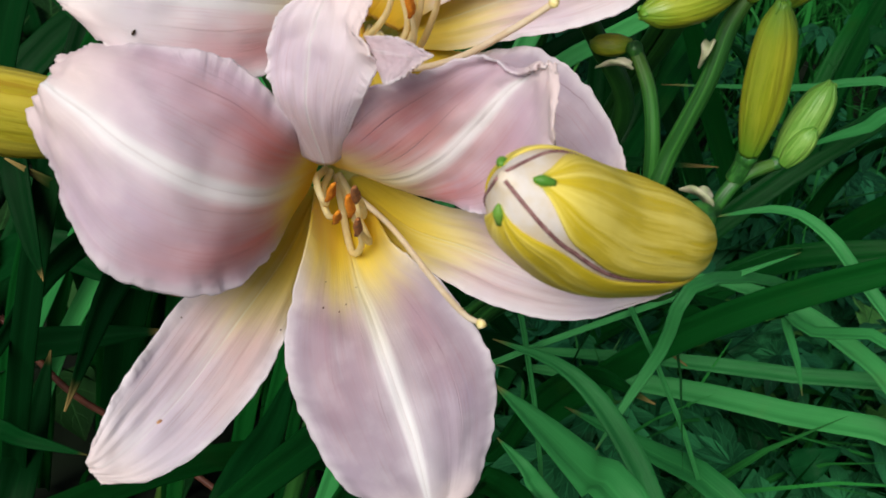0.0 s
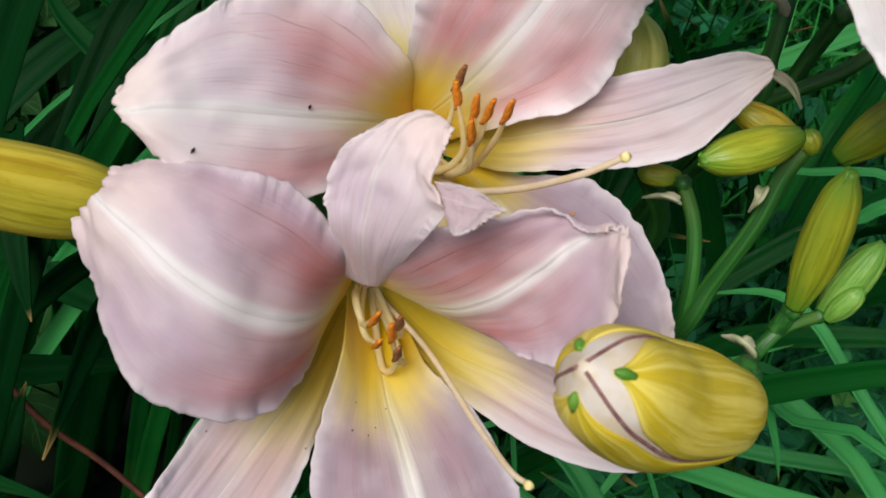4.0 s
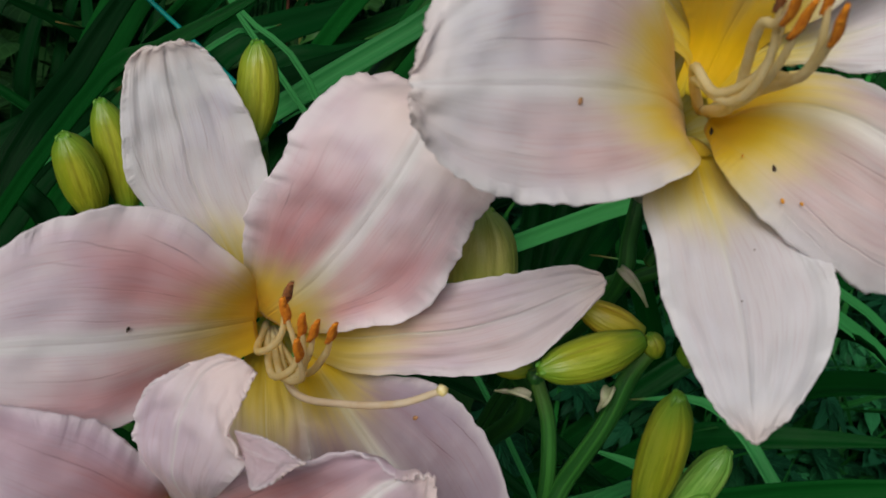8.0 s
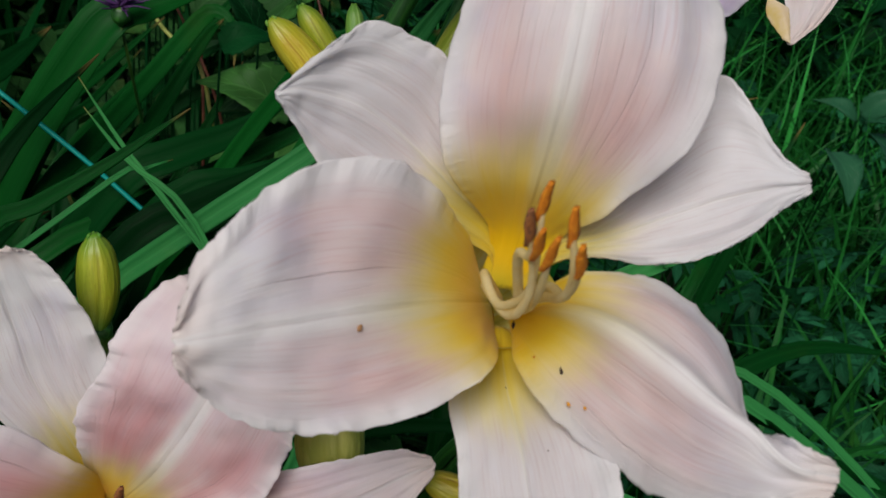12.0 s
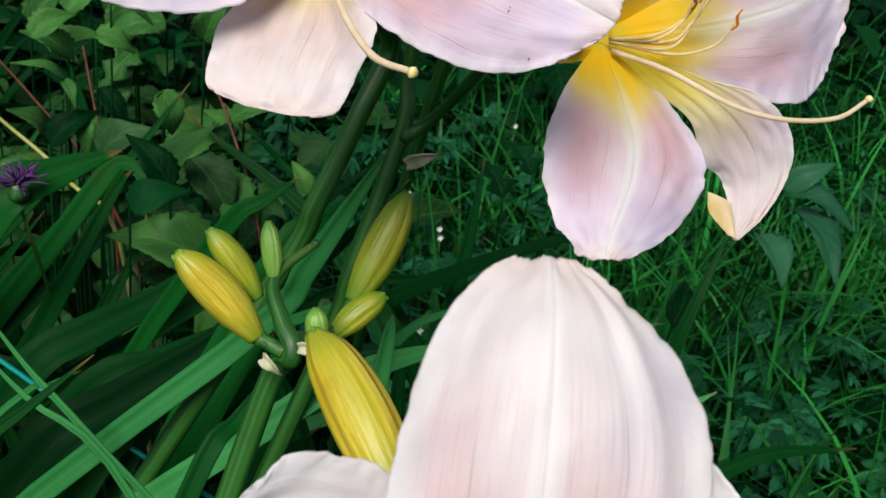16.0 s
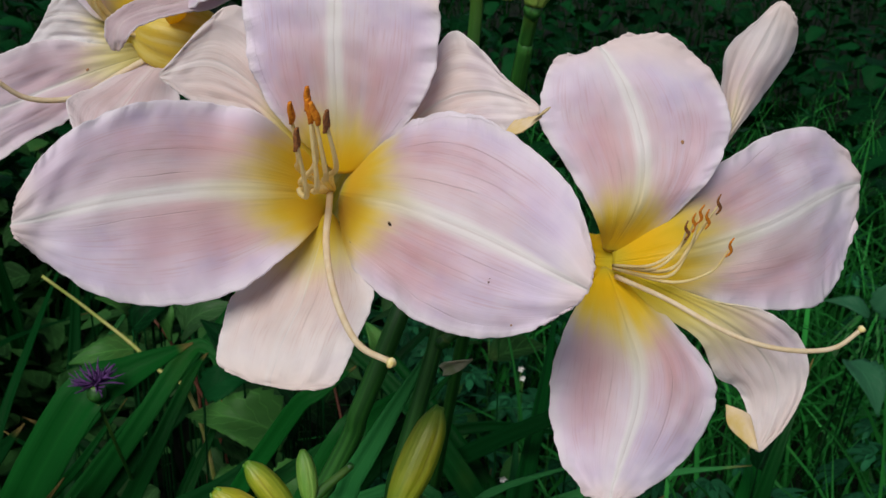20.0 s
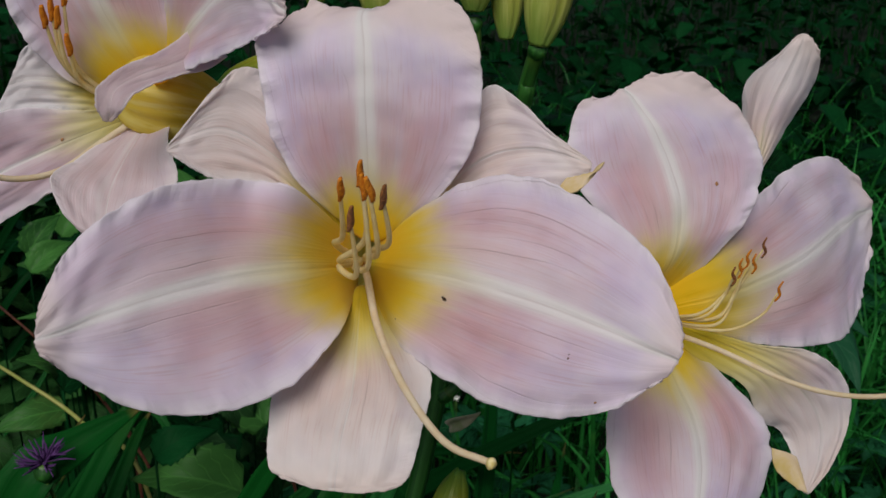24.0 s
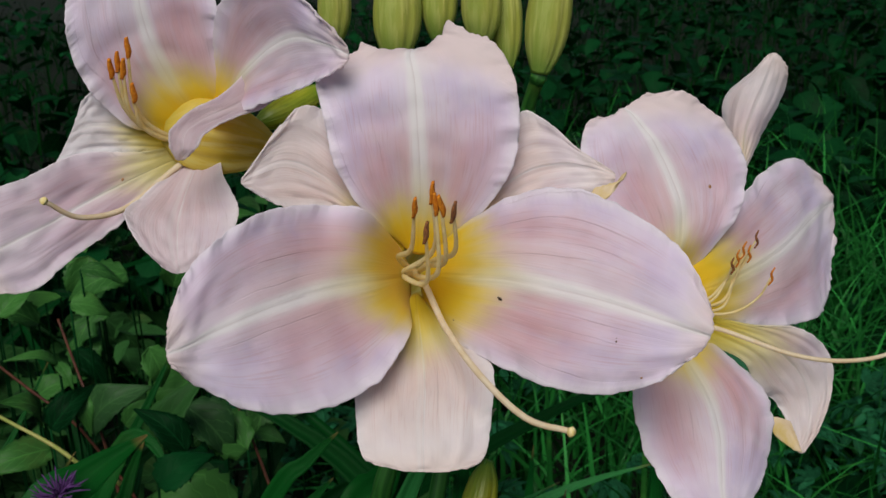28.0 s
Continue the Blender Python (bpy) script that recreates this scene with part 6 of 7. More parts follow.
stem([(0.0372, 0.2014, 0.5065), (0.0460, 0.2067, 0.4931), (0.0569, 0.2117, 0.4717), (0.0536, 0.2374, 0.4262), (0.0469, 0.2564, 0.3754), (0.0213, 0.2916, 0.2929), (0.0192, 0.4573, 0.0000)], [0.0022, 0.0024, 0.0026, 0.0026, 0.0026, 0.0026, 0.0026], "short green stalk under a bud", [])


# ---- leaves near the flowers ----
near_right = tagged(new("daylily_clump"), "clump of broad arching daylily leaves beneath the flowers", "plant", "daylily clumps")
ribbon_part("leaf", [(0.2509, -0.0168, 0.0000), (0.2194, 0.0513, 0.1101), (0.1752, 0.1466, 0.1909), (0.1248, 0.2555, 0.2448), (0.1176, 0.2709, 0.2539), (0.1000, 0.2949, 0.2683), (0.0811, 0.3119, 0.2746), (0.0527, 0.3305, 0.2700)], 0.0110, M_LEAF_PALE, near_right, twist=0.10)
ribbon_part("leaf", [(0.6046, 0.2940, 0.0000), (0.5328, 0.3157, 0.0880), (0.4323, 0.3462, 0.1525), (0.3175, 0.3810, 0.1955), (0.2468, 0.4024, 0.1828), (0.1830, 0.4181, 0.1729), (0.1165, 0.4338, 0.1583), (0.0676, 0.4476, 0.1476)], 0.0100, M_LEAF_PALE, near_right, twist=0.07)
ribbon_part("leaf", [(0.5479, 0.1698, 0.0000), (0.4853, 0.2110, 0.0902), (0.3975, 0.2687, 0.1564), (0.2973, 0.3347, 0.2005), (0.2393, 0.3728, 0.1807), (0.1820, 0.4022, 0.1647), (0.1170, 0.4248, 0.1497), (0.0720, 0.4383, 0.1392)], 0.0140, M_LEAF_PALE, near_right, twist=0.07)
ribbon_part("leaf", [(0.2729, -0.0341, 0.0000), (0.2292, 0.0269, 0.1345), (0.1682, 0.1123, 0.2332), (0.0983, 0.2100, 0.2989), (0.0822, 0.2325, 0.2978), (0.0664, 0.2535, 0.2978), (0.0477, 0.2747, 0.2994)], 0.0170, M_LEAF_PALE, near_right, twist=0.17)
ribbon_part("leaf", [(0.4141, 0.0697, 0.0000), (0.3778, 0.1353, 0.1071), (0.3269, 0.2272, 0.1856), (0.2687, 0.3321, 0.2380), (0.2489, 0.3679, 0.2428), (0.2241, 0.3935, 0.2456), (0.1944, 0.4134, 0.2427), (0.1640, 0.4326, 0.2339)], 0.0110, M_LEAF_PALE, near_right, twist=0.03)
ribbon_part("leaf", [(0.3584, 0.5182, 0.0000), (0.3029, 0.4677, 0.1469), (0.2251, 0.3971, 0.2546), (0.1363, 0.3165, 0.3264), (0.1245, 0.3057, 0.2942), (0.1122, 0.2945, 0.2718), (0.0977, 0.2777, 0.2531)], 0.0060, M_LEAF_PALE, near_right, twist=0.21)
ribbon_part("leaf", [(0.4422, 0.1448, 0.0000), (0.3949, 0.2030, 0.1230), (0.3288, 0.2846, 0.2132), (0.2532, 0.3778, 0.2733), (0.2315, 0.4046, 0.2897), (0.2115, 0.4226, 0.2904), (0.1815, 0.4360, 0.2721)], 0.0080, M_LEAF_PALE, near_right, twist=0.07)
ribbon_part("leaf", [(0.5750, 0.3667, 0.0000), (0.5053, 0.3943, 0.1516), (0.4076, 0.4329, 0.2628), (0.2961, 0.4770, 0.3369), (0.2306, 0.5029, 0.3202), (0.1619, 0.5304, 0.3010)], 0.0060, M_LEAF_PALE, near_right, twist=0.03)
ribbon_part("leaf", [(0.5755, 0.3675, 0.0000), (0.5037, 0.3892, 0.1503), (0.4032, 0.4195, 0.2606), (0.2883, 0.4541, 0.3341), (0.2586, 0.4630, 0.3194), (0.2365, 0.4745, 0.2982)], 0.0090, M_LEAF_PALE, near_right, twist=0.03)
ribbon_part("leaf", [(-0.1495, 0.3117, 0.0000), (-0.0749, 0.3197, 0.1348), (0.0295, 0.3308, 0.2336), (0.1489, 0.3434, 0.2995), (0.1707, 0.3458, 0.3108), (0.1905, 0.3457, 0.3234)], 0.0030, M_LEAF_PALE, near_right, twist=0.03)
ribbon_part("leaf", [(0.3064, 0.0675, 0.0000), (0.2508, 0.1179, 0.1008), (0.1731, 0.1884, 0.1747), (0.0842, 0.2691, 0.2239), (0.0702, 0.2817, 0.2355), (0.0572, 0.2959, 0.2393)], 0.0090, M_LEAF_PALE, near_right, twist=0.17)
ribbon_part("leaf", [(0.3727, 0.0587, 0.0000), (0.3243, 0.1160, 0.0925), (0.2564, 0.1961, 0.1603), (0.1789, 0.2878, 0.2056), (0.1452, 0.3277, 0.1961), (0.1048, 0.3635, 0.1871)], 0.0150, M_LEAF_PALE, near_right, twist=0.10)
ribbon_part("leaf", [(0.4447, 0.0872, 0.0000), (0.3945, 0.1429, 0.1317), (0.3242, 0.2209, 0.2283), (0.2439, 0.3100, 0.2928), (0.2128, 0.3445, 0.2738), (0.2042, 0.3604, 0.2694), (0.2139, 0.3495, 0.2483), (0.2207, 0.3425, 0.2306)], 0.0060, M_LEAF_PALE, near_right, twist=0.10)
ribbon_part("leaf", [(-0.1352, 0.4237, 0.0000), (-0.0608, 0.4143, 0.2040), (0.0434, 0.4012, 0.3536), (0.1625, 0.3863, 0.4533), (0.1787, 0.3842, 0.4670), (0.1940, 0.3807, 0.4799), (0.2096, 0.3798, 0.4910)], 0.0080, M_LEAF_PALE, near_right, twist=0.14)
ribbon_part("leaf", [(-0.1691, 0.7143, 0.0000), (-0.0951, 0.7266, 0.0857), (0.0085, 0.7438, 0.1485), (0.1269, 0.7635, 0.1904), (0.2043, 0.7763, 0.2297), (0.2957, 0.7624, 0.2729), (0.3761, 0.7355, 0.3006)], 0.0120, M_LEAF_PALE, near_right, twist=0.07)
ribbon_part("leaf", [(-0.2475, 0.3979, 0.0000), (-0.1731, 0.4066, 0.1981), (-0.0688, 0.4187, 0.3434), (0.0504, 0.4327, 0.4402), (0.0743, 0.4355, 0.4556), (0.0978, 0.4340, 0.4681), (0.1326, 0.4319, 0.4787)], 0.0120, M_LEAF_PALE, near_right, twist=0.10)
ribbon_part("leaf", [(-0.2594, 0.3788, 0.0000), (-0.1859, 0.3933, 0.2149), (-0.0828, 0.4136, 0.3725), (0.0349, 0.4368, 0.4776), (0.0527, 0.4402, 0.5030), (0.0697, 0.4438, 0.5331), (0.0848, 0.4482, 0.5587)], 0.0100, M_LEAF_PALE, near_right, twist=0.21)
ribbon_part("leaf", [(-0.1805, 0.7016, 0.0000), (-0.1145, 0.6660, 0.1866), (-0.0221, 0.6162, 0.3235), (0.0835, 0.5592, 0.4147), (0.1088, 0.5455, 0.4007), (0.1361, 0.5586, 0.4108), (0.1945, 0.5628, 0.4264)], 0.0070, M_LEAF_PALE, near_right, twist=0.10)
ribbon_part("leaf", [(-0.0659, 0.1847, 0.0000), (-0.0309, 0.2360, 0.2051), (0.0181, 0.3079, 0.3555), (0.0740, 0.3900, 0.4558), (0.0803, 0.3992, 0.4761), (0.0844, 0.4093, 0.4959), (0.0858, 0.4131, 0.5018)], 0.0080, M_LEAF_PALE, near_right, twist=0.17)
ribbon_part("leaf", [(0.2314, 0.2643, 0.0000), (0.1663, 0.3016, 0.2012), (0.0752, 0.3539, 0.3488), (-0.0288, 0.4136, 0.4471), (-0.0505, 0.4261, 0.4672), (-0.0724, 0.4429, 0.4891)], 0.0026, M_LEAF_PALE, near_right, twist=0.10)
ribbon_part("leaf", [(-0.3324, 0.2916, 0.0000), (-0.2647, 0.3238, 0.2013), (-0.1698, 0.3689, 0.3489), (-0.0615, 0.4204, 0.4473), (-0.0432, 0.4291, 0.4561), (-0.0315, 0.4324, 0.4609)], 0.0026, M_LEAF_PALE, near_right, twist=0.10)
near_left = tagged(new("daylily_clump"), "clump of broad arching daylily leaves beneath the flowers", "plant", "daylily clumps")
ribbon_part("leaf", [(-0.1901, 0.4228, 0.0000), (-0.1743, 0.4540, 0.1600), (-0.1521, 0.4977, 0.2773), (-0.1268, 0.5477, 0.3555), (-0.1004, 0.5997, 0.3822), (-0.0745, 0.6452, 0.4094), (-0.0522, 0.6771, 0.4361), (-0.0413, 0.6830, 0.4411), (-0.0296, 0.6745, 0.4327), (-0.0271, 0.6548, 0.4159)], 0.0125, M_LEAF, near_left, twist=0.14)
ribbon_part("leaf", [(-0.1385, 0.3934, 0.0000), (-0.1283, 0.4269, 0.1585), (-0.1139, 0.4737, 0.2747), (-0.0974, 0.5272, 0.3522), (-0.0839, 0.5709, 0.3710), (-0.0677, 0.6149, 0.3957), (-0.0472, 0.6599, 0.4296), (-0.0373, 0.6771, 0.4396)], 0.0119, M_LEAF, near_left, twist=0.17)
ribbon_part("leaf", [(-0.2163, 0.5138, 0.0000), (-0.1970, 0.5430, 0.1666), (-0.1700, 0.5838, 0.2888), (-0.1390, 0.6305, 0.3703), (-0.1127, 0.6703, 0.3952), (-0.0799, 0.7087, 0.4241)], 0.0099, M_LEAF, near_left, twist=0.17)
ribbon_part("leaf", [(-0.2013, 0.4787, 0.0000), (-0.1827, 0.5083, 0.1587), (-0.1567, 0.5498, 0.2752), (-0.1269, 0.5972, 0.3528), (-0.0903, 0.6554, 0.3915), (-0.0464, 0.7041, 0.4283), (-0.0063, 0.7483, 0.4748)], 0.0106, M_LEAF, near_left, twist=0.21)
ribbon_part("leaf", [(-0.2317, 0.4243, 0.0000), (-0.2030, 0.4444, 0.1569), (-0.1629, 0.4725, 0.2720), (-0.1171, 0.5047, 0.3487), (-0.0593, 0.5452, 0.3723), (-0.0011, 0.5763, 0.3986), (0.0466, 0.5967, 0.4222), (0.0665, 0.6066, 0.4321)], 0.0119, M_LEAF, near_left, twist=0.10)
ribbon_part("leaf", [(-0.1363, 0.3889, 0.0000), (-0.1119, 0.4140, 0.1604), (-0.0778, 0.4492, 0.2780), (-0.0389, 0.4895, 0.3564), (-0.0129, 0.5163, 0.3766), (0.0153, 0.5412, 0.3997)], 0.0132, M_LEAF, near_left, twist=0.14)
ribbon_part("leaf", [(-0.0955, 0.3563, 0.0000), (-0.0733, 0.3834, 0.1666), (-0.0424, 0.4214, 0.2887), (-0.0069, 0.4648, 0.3702), (0.0162, 0.4932, 0.3942), (0.0356, 0.5130, 0.4122)], 0.0125, M_LEAF, near_left, twist=0.17)
ribbon_part("leaf", [(-0.0791, 0.2839, 0.0000), (-0.0554, 0.3097, 0.2012), (-0.0223, 0.3459, 0.3488), (0.0155, 0.3872, 0.4472), (0.0281, 0.4009, 0.4599), (0.0413, 0.4149, 0.4735)], 0.0079, M_LEAF, near_left, twist=0.17)
ribbon_part("leaf", [(-0.1776, 0.4226, 0.0000), (-0.1547, 0.4491, 0.1437), (-0.1226, 0.4861, 0.2491), (-0.0859, 0.5284, 0.3193), (-0.0544, 0.5648, 0.3390), (-0.0184, 0.5928, 0.3535), (0.0213, 0.6114, 0.3605)], 0.0145, M_LEAF, near_left, twist=0.10)
ribbon_part("leaf", [(-0.1234, 0.4402, 0.0000), (-0.1115, 0.4731, 0.1371), (-0.0949, 0.5192, 0.2377), (-0.0759, 0.5719, 0.3047), (-0.0605, 0.6144, 0.3388), (-0.0397, 0.6557, 0.3790), (-0.0238, 0.6854, 0.4088)], 0.0086, M_LEAF, near_left, twist=0.17)
ribbon_part("leaf", [(-0.1807, 0.4437, 0.0000), (-0.1665, 0.4757, 0.1739), (-0.1465, 0.5204, 0.3014), (-0.1237, 0.5716, 0.3864), (-0.1070, 0.6090, 0.3994), (-0.0844, 0.6504, 0.4222)], 0.0079, M_LEAF, near_left, twist=0.14)
ribbon_part("leaf", [(-0.2244, 0.6503, 0.0000), (-0.1894, 0.6519, 0.1428), (-0.1405, 0.6543, 0.2475), (-0.0845, 0.6570, 0.3173), (-0.0378, 0.6593, 0.3285), (0.0101, 0.6565, 0.3380)], 0.0073, M_LEAF, near_left, twist=0.07)
ribbon_part("leaf", [(-0.0936, 0.3870, 0.0000), (-0.0763, 0.4174, 0.1556), (-0.0521, 0.4600, 0.2697), (-0.0244, 0.5087, 0.3457), (-0.0057, 0.5416, 0.3677), (0.0118, 0.5684, 0.3864)], 0.0092, M_LEAF, near_left, twist=0.14)
ribbon_part("leaf", [(-0.0800, 0.4271, 0.0000), (-0.0483, 0.4418, 0.2080), (-0.0039, 0.4625, 0.3606), (0.0469, 0.4861, 0.4623), (0.0679, 0.4959, 0.4813), (0.0897, 0.5085, 0.4993), (0.1066, 0.5181, 0.5133)], 0.0059, M_LEAF, near_left, twist=0.14)
ribbon_part("leaf", [(-0.0683, 0.3715, 0.0000), (-0.0405, 0.3928, 0.1827), (-0.0017, 0.4227, 0.3166), (0.0427, 0.4568, 0.4060), (0.0585, 0.4690, 0.4224), (0.0805, 0.4837, 0.4375)], 0.0079, M_LEAF, near_left, twist=0.14)
ribbon_part("leaf", [(-0.2753, 0.6951, 0.0000), (-0.2475, 0.7164, 0.1588), (-0.2085, 0.7461, 0.2752), (-0.1640, 0.7801, 0.3528), (-0.1308, 0.8055, 0.3880), (-0.0971, 0.8422, 0.4346)], 0.0059, M_LEAF, near_left, twist=0.14)
ribbon_part("leaf", [(-0.2228, 0.3291, 0.0000), (-0.1879, 0.3315, 0.2105), (-0.1390, 0.3349, 0.3649), (-0.0831, 0.3387, 0.4678), (-0.0616, 0.3402, 0.4862), (-0.0396, 0.3443, 0.5025), (-0.0147, 0.3539, 0.5219)], 0.0060, M_LEAF, near_left, twist=0.21)
ribbon_part("leaf", [(0.1140, 0.2991, 0.0000), (0.0831, 0.3155, 0.2090), (0.0398, 0.3385, 0.3623), (-0.0096, 0.3648, 0.4645), (-0.0402, 0.3811, 0.4849), (-0.0581, 0.3912, 0.5001)], 0.0026, M_LEAF_PALE, near_left, twist=0.10)
ribbon_part("leaf", [(-0.1779, 0.2277, 0.0000), (-0.1640, 0.2598, 0.1859), (-0.1445, 0.3048, 0.3223), (-0.1221, 0.3561, 0.4132), (-0.1061, 0.3930, 0.4420), (-0.0908, 0.4233, 0.4696), (-0.0679, 0.4602, 0.4933)], 0.0110, M_LEAF_SHADED, near_left, twist=0.21)
ribbon_part("leaf", [(-0.1839, 0.4122, 0.0000), (-0.1518, 0.4261, 0.1747), (-0.1069, 0.4457, 0.3027), (-0.0555, 0.4680, 0.3881), (-0.0240, 0.4817, 0.4057), (0.0168, 0.5039, 0.4244), (0.0606, 0.5270, 0.4578)], 0.0240, M_LEAF_SHADED, near_left, twist=0.10)
ribbon_part("leaf", [(-0.2476, 0.3607, 0.0000), (-0.2256, 0.3879, 0.2001), (-0.1948, 0.4261, 0.3469), (-0.1597, 0.4697, 0.4447), (-0.1290, 0.5077, 0.4555), (-0.1093, 0.5411, 0.4715)], 0.0200, M_LEAF_SHADED, near_left, twist=0.10)
ribbon_part("leaf", [(-0.1866, 0.4723, 0.0000), (-0.1783, 0.4383, 0.1711), (-0.1666, 0.3907, 0.2966), (-0.1533, 0.3363, 0.3803), (-0.1488, 0.3180, 0.3606), (-0.1392, 0.2960, 0.3446), (-0.1306, 0.2792, 0.3373)], 0.0120, M_LEAF_SHADED, near_left, twist=0.14)
ribbon_part("leaf", [(-0.2990, 0.2496, 0.0000), (-0.2640, 0.2490, 0.1287), (-0.2150, 0.2480, 0.2231), (-0.1590, 0.2470, 0.2860), (-0.1359, 0.2466, 0.2817), (-0.1129, 0.2442, 0.2775)], 0.0080, M_LEAF_SHADED, near_left, twist=0.07)
ribbon_part("leaf", [(-0.3254, 0.4108, 0.0000), (-0.2906, 0.4071, 0.1127), (-0.2419, 0.4019, 0.1954), (-0.1862, 0.3960, 0.2505), (-0.1450, 0.3916, 0.2421), (-0.1082, 0.3829, 0.2349)], 0.0200, M_LEAF_SHADED, near_left, twist=0.07)
ribbon_part("leaf", [(-0.3203, 0.2764, 0.0000), (-0.2888, 0.2916, 0.1015), (-0.2446, 0.3129, 0.1760), (-0.1942, 0.3372, 0.2256), (-0.1528, 0.3572, 0.2250), (-0.1134, 0.3729, 0.2190)], 0.0180, M_LEAF_SHADED, near_left, twist=0.07)
ribbon_part("leaf", [(-0.1599, 0.1143, 0.0000), (-0.1589, 0.1493, 0.1008), (-0.1576, 0.1983, 0.1747), (-0.1561, 0.2543, 0.2240), (-0.1551, 0.2887, 0.2357), (-0.1553, 0.3232, 0.2516)], 0.0180, M_LEAF_SHADED, near_left, twist=0.17)
ribbon_part("leaf", [(-0.1019, 0.1034, 0.0000), (-0.0910, 0.1367, 0.1160), (-0.0758, 0.1833, 0.2011), (-0.0584, 0.2365, 0.2579), (-0.0454, 0.2762, 0.2605), (-0.0396, 0.3109, 0.2633)], 0.0160, M_LEAF_SHADED, near_left, twist=0.14)
ribbon_part("leaf", [(0.0155, 0.3029, 0.0000), (-0.0157, 0.3188, 0.1745), (-0.0594, 0.3410, 0.3024), (-0.1093, 0.3664, 0.3877), (-0.1303, 0.3772, 0.3945), (-0.1518, 0.3896, 0.4070), (-0.1617, 0.4043, 0.4183)], 0.0100, M_LEAF_SHADED, near_left, twist=0.14)
ribbon_part("leaf", [(-0.2922, 0.3127, 0.0000), (-0.2710, 0.3406, 0.1219), (-0.2414, 0.3796, 0.2113), (-0.2074, 0.4241, 0.2709), (-0.1743, 0.4677, 0.3093), (-0.1418, 0.5129, 0.3465), (-0.1233, 0.5372, 0.3626)], 0.0140, M_LEAF_SHADED, near_left, twist=0.10)
ribbon_part("leaf", [(-0.2650, 0.3667, 0.0000), (-0.2456, 0.3958, 0.1199), (-0.2184, 0.4366, 0.2077), (-0.1873, 0.4831, 0.2663), (-0.1649, 0.5168, 0.3036), (-0.1363, 0.5556, 0.3371), (-0.1233, 0.5827, 0.3636)], 0.0180, M_LEAF_SHADED, near_left, twist=0.10)
ribbon_part("leaf", [(-0.3324, 0.4047, 0.0000), (-0.3068, 0.4286, 0.1248), (-0.2710, 0.4620, 0.2163), (-0.2300, 0.5002, 0.2773), (-0.1823, 0.5447, 0.3183), (-0.1253, 0.5813, 0.3382)], 0.0220, M_LEAF_SHADED, near_left, twist=0.07)
ribbon_part("leaf", [(-0.2034, 0.4792, 0.0000), (-0.1711, 0.4928, 0.1740), (-0.1260, 0.5119, 0.3017), (-0.0744, 0.5338, 0.3867), (-0.0466, 0.5455, 0.4036), (-0.0122, 0.5641, 0.4157), (0.0216, 0.5847, 0.4411)], 0.0200, M_LEAF_SHADED, near_left, twist=0.10)
ribbon_part("leaf", [(-0.1741, 0.4600, 0.0000), (-0.1405, 0.4696, 0.1788), (-0.0933, 0.4831, 0.3100), (-0.0395, 0.4984, 0.3974), (-0.0069, 0.5077, 0.4120), (0.0258, 0.5250, 0.4265)], 0.0220, M_LEAF_SHADED, near_left, twist=0.10)
ribbon_part("leaf", [(-0.1181, 0.5589, 0.0000), (-0.0835, 0.5540, 0.2114), (-0.0350, 0.5472, 0.3665), (0.0205, 0.5393, 0.4698), (0.0386, 0.5367, 0.4887), (0.0562, 0.5362, 0.5032)], 0.0100, M_LEAF, near_left, twist=0.14)
ribbon_part("leaf", [(-0.0798, 0.4248, 0.0000), (-0.0479, 0.4391, 0.2171), (-0.0032, 0.4592, 0.3764), (0.0479, 0.4821, 0.4825), (0.0641, 0.4894, 0.4984), (0.0828, 0.5041, 0.5104)], 0.0220, M_LEAF, near_left, twist=0.14)
ribbon_part("leaf", [(-0.2220, 0.5170, 0.0000), (-0.1904, 0.5320, 0.2049), (-0.1461, 0.5529, 0.3552), (-0.0955, 0.5768, 0.4554), (-0.0687, 0.5895, 0.4717), (-0.0350, 0.6078, 0.4816)], 0.0260, M_LEAF, near_left, twist=0.14)


# ---- weeds ----
weed = tagged(new("weed_plant"), "broad matt green weed leaves on thin stalks", "weed", "weeds")
weed_leaf(weed, (0.0347, 0.7668, 0.3675), (-0.0106, 0.7992, 0.3893), 0.75, 0, 0, M_WEED_NEAR)
weed_leaf(weed, (0.0133, 0.6575, 0.3865), (-0.0518, 0.6628, 0.4039), 0.7, 0, 0, M_WEED_NEAR)
weed_leaf(weed, (0.0058, 0.8197, 0.4096), (-0.0385, 0.8047, 0.3812), 0.6, 0, 0, M_WEED_NEAR)
weed_leaf(weed, (-0.1008, 0.7702, 0.3959), (-0.1481, 0.7562, 0.3881), 0.6, 0, 0, M_WEED_NEAR)
weed_leaf(weed, (0.0208, 0.6372, 0.3818), (0.0040, 0.6176, 0.3523), 0.6, 0, 0, M_WEED_NEAR)
weed_leaf(weed, (-0.0104, 0.6329, 0.3762), (-0.0402, 0.6178, 0.3571), 0.7, 0, 0, M_WEED_NEAR)
weed_leaf(weed, (0.0625, 0.8701, 0.3529), (0.0487, 0.8530, 0.3174), 0.7, 0, 0, M_WEED_NEAR)
weed_leaf(weed, (0.0823, 0.8088, 0.3670), (0.0683, 0.8212, 0.3912), 0.7, 0, 0, M_WEED_NEAR)
weed_leaf(weed, (-0.1102, 0.9337, 0.4258), (-0.1496, 0.9342, 0.4485), 0.6, 0, 0, M_WEED_NEAR)
weed_leaf(weed, (-0.0578, 0.9243, 0.4415), (-0.0894, 0.9061, 0.4011), 0.6, 3, 0.6, M_WEED_NEAR)
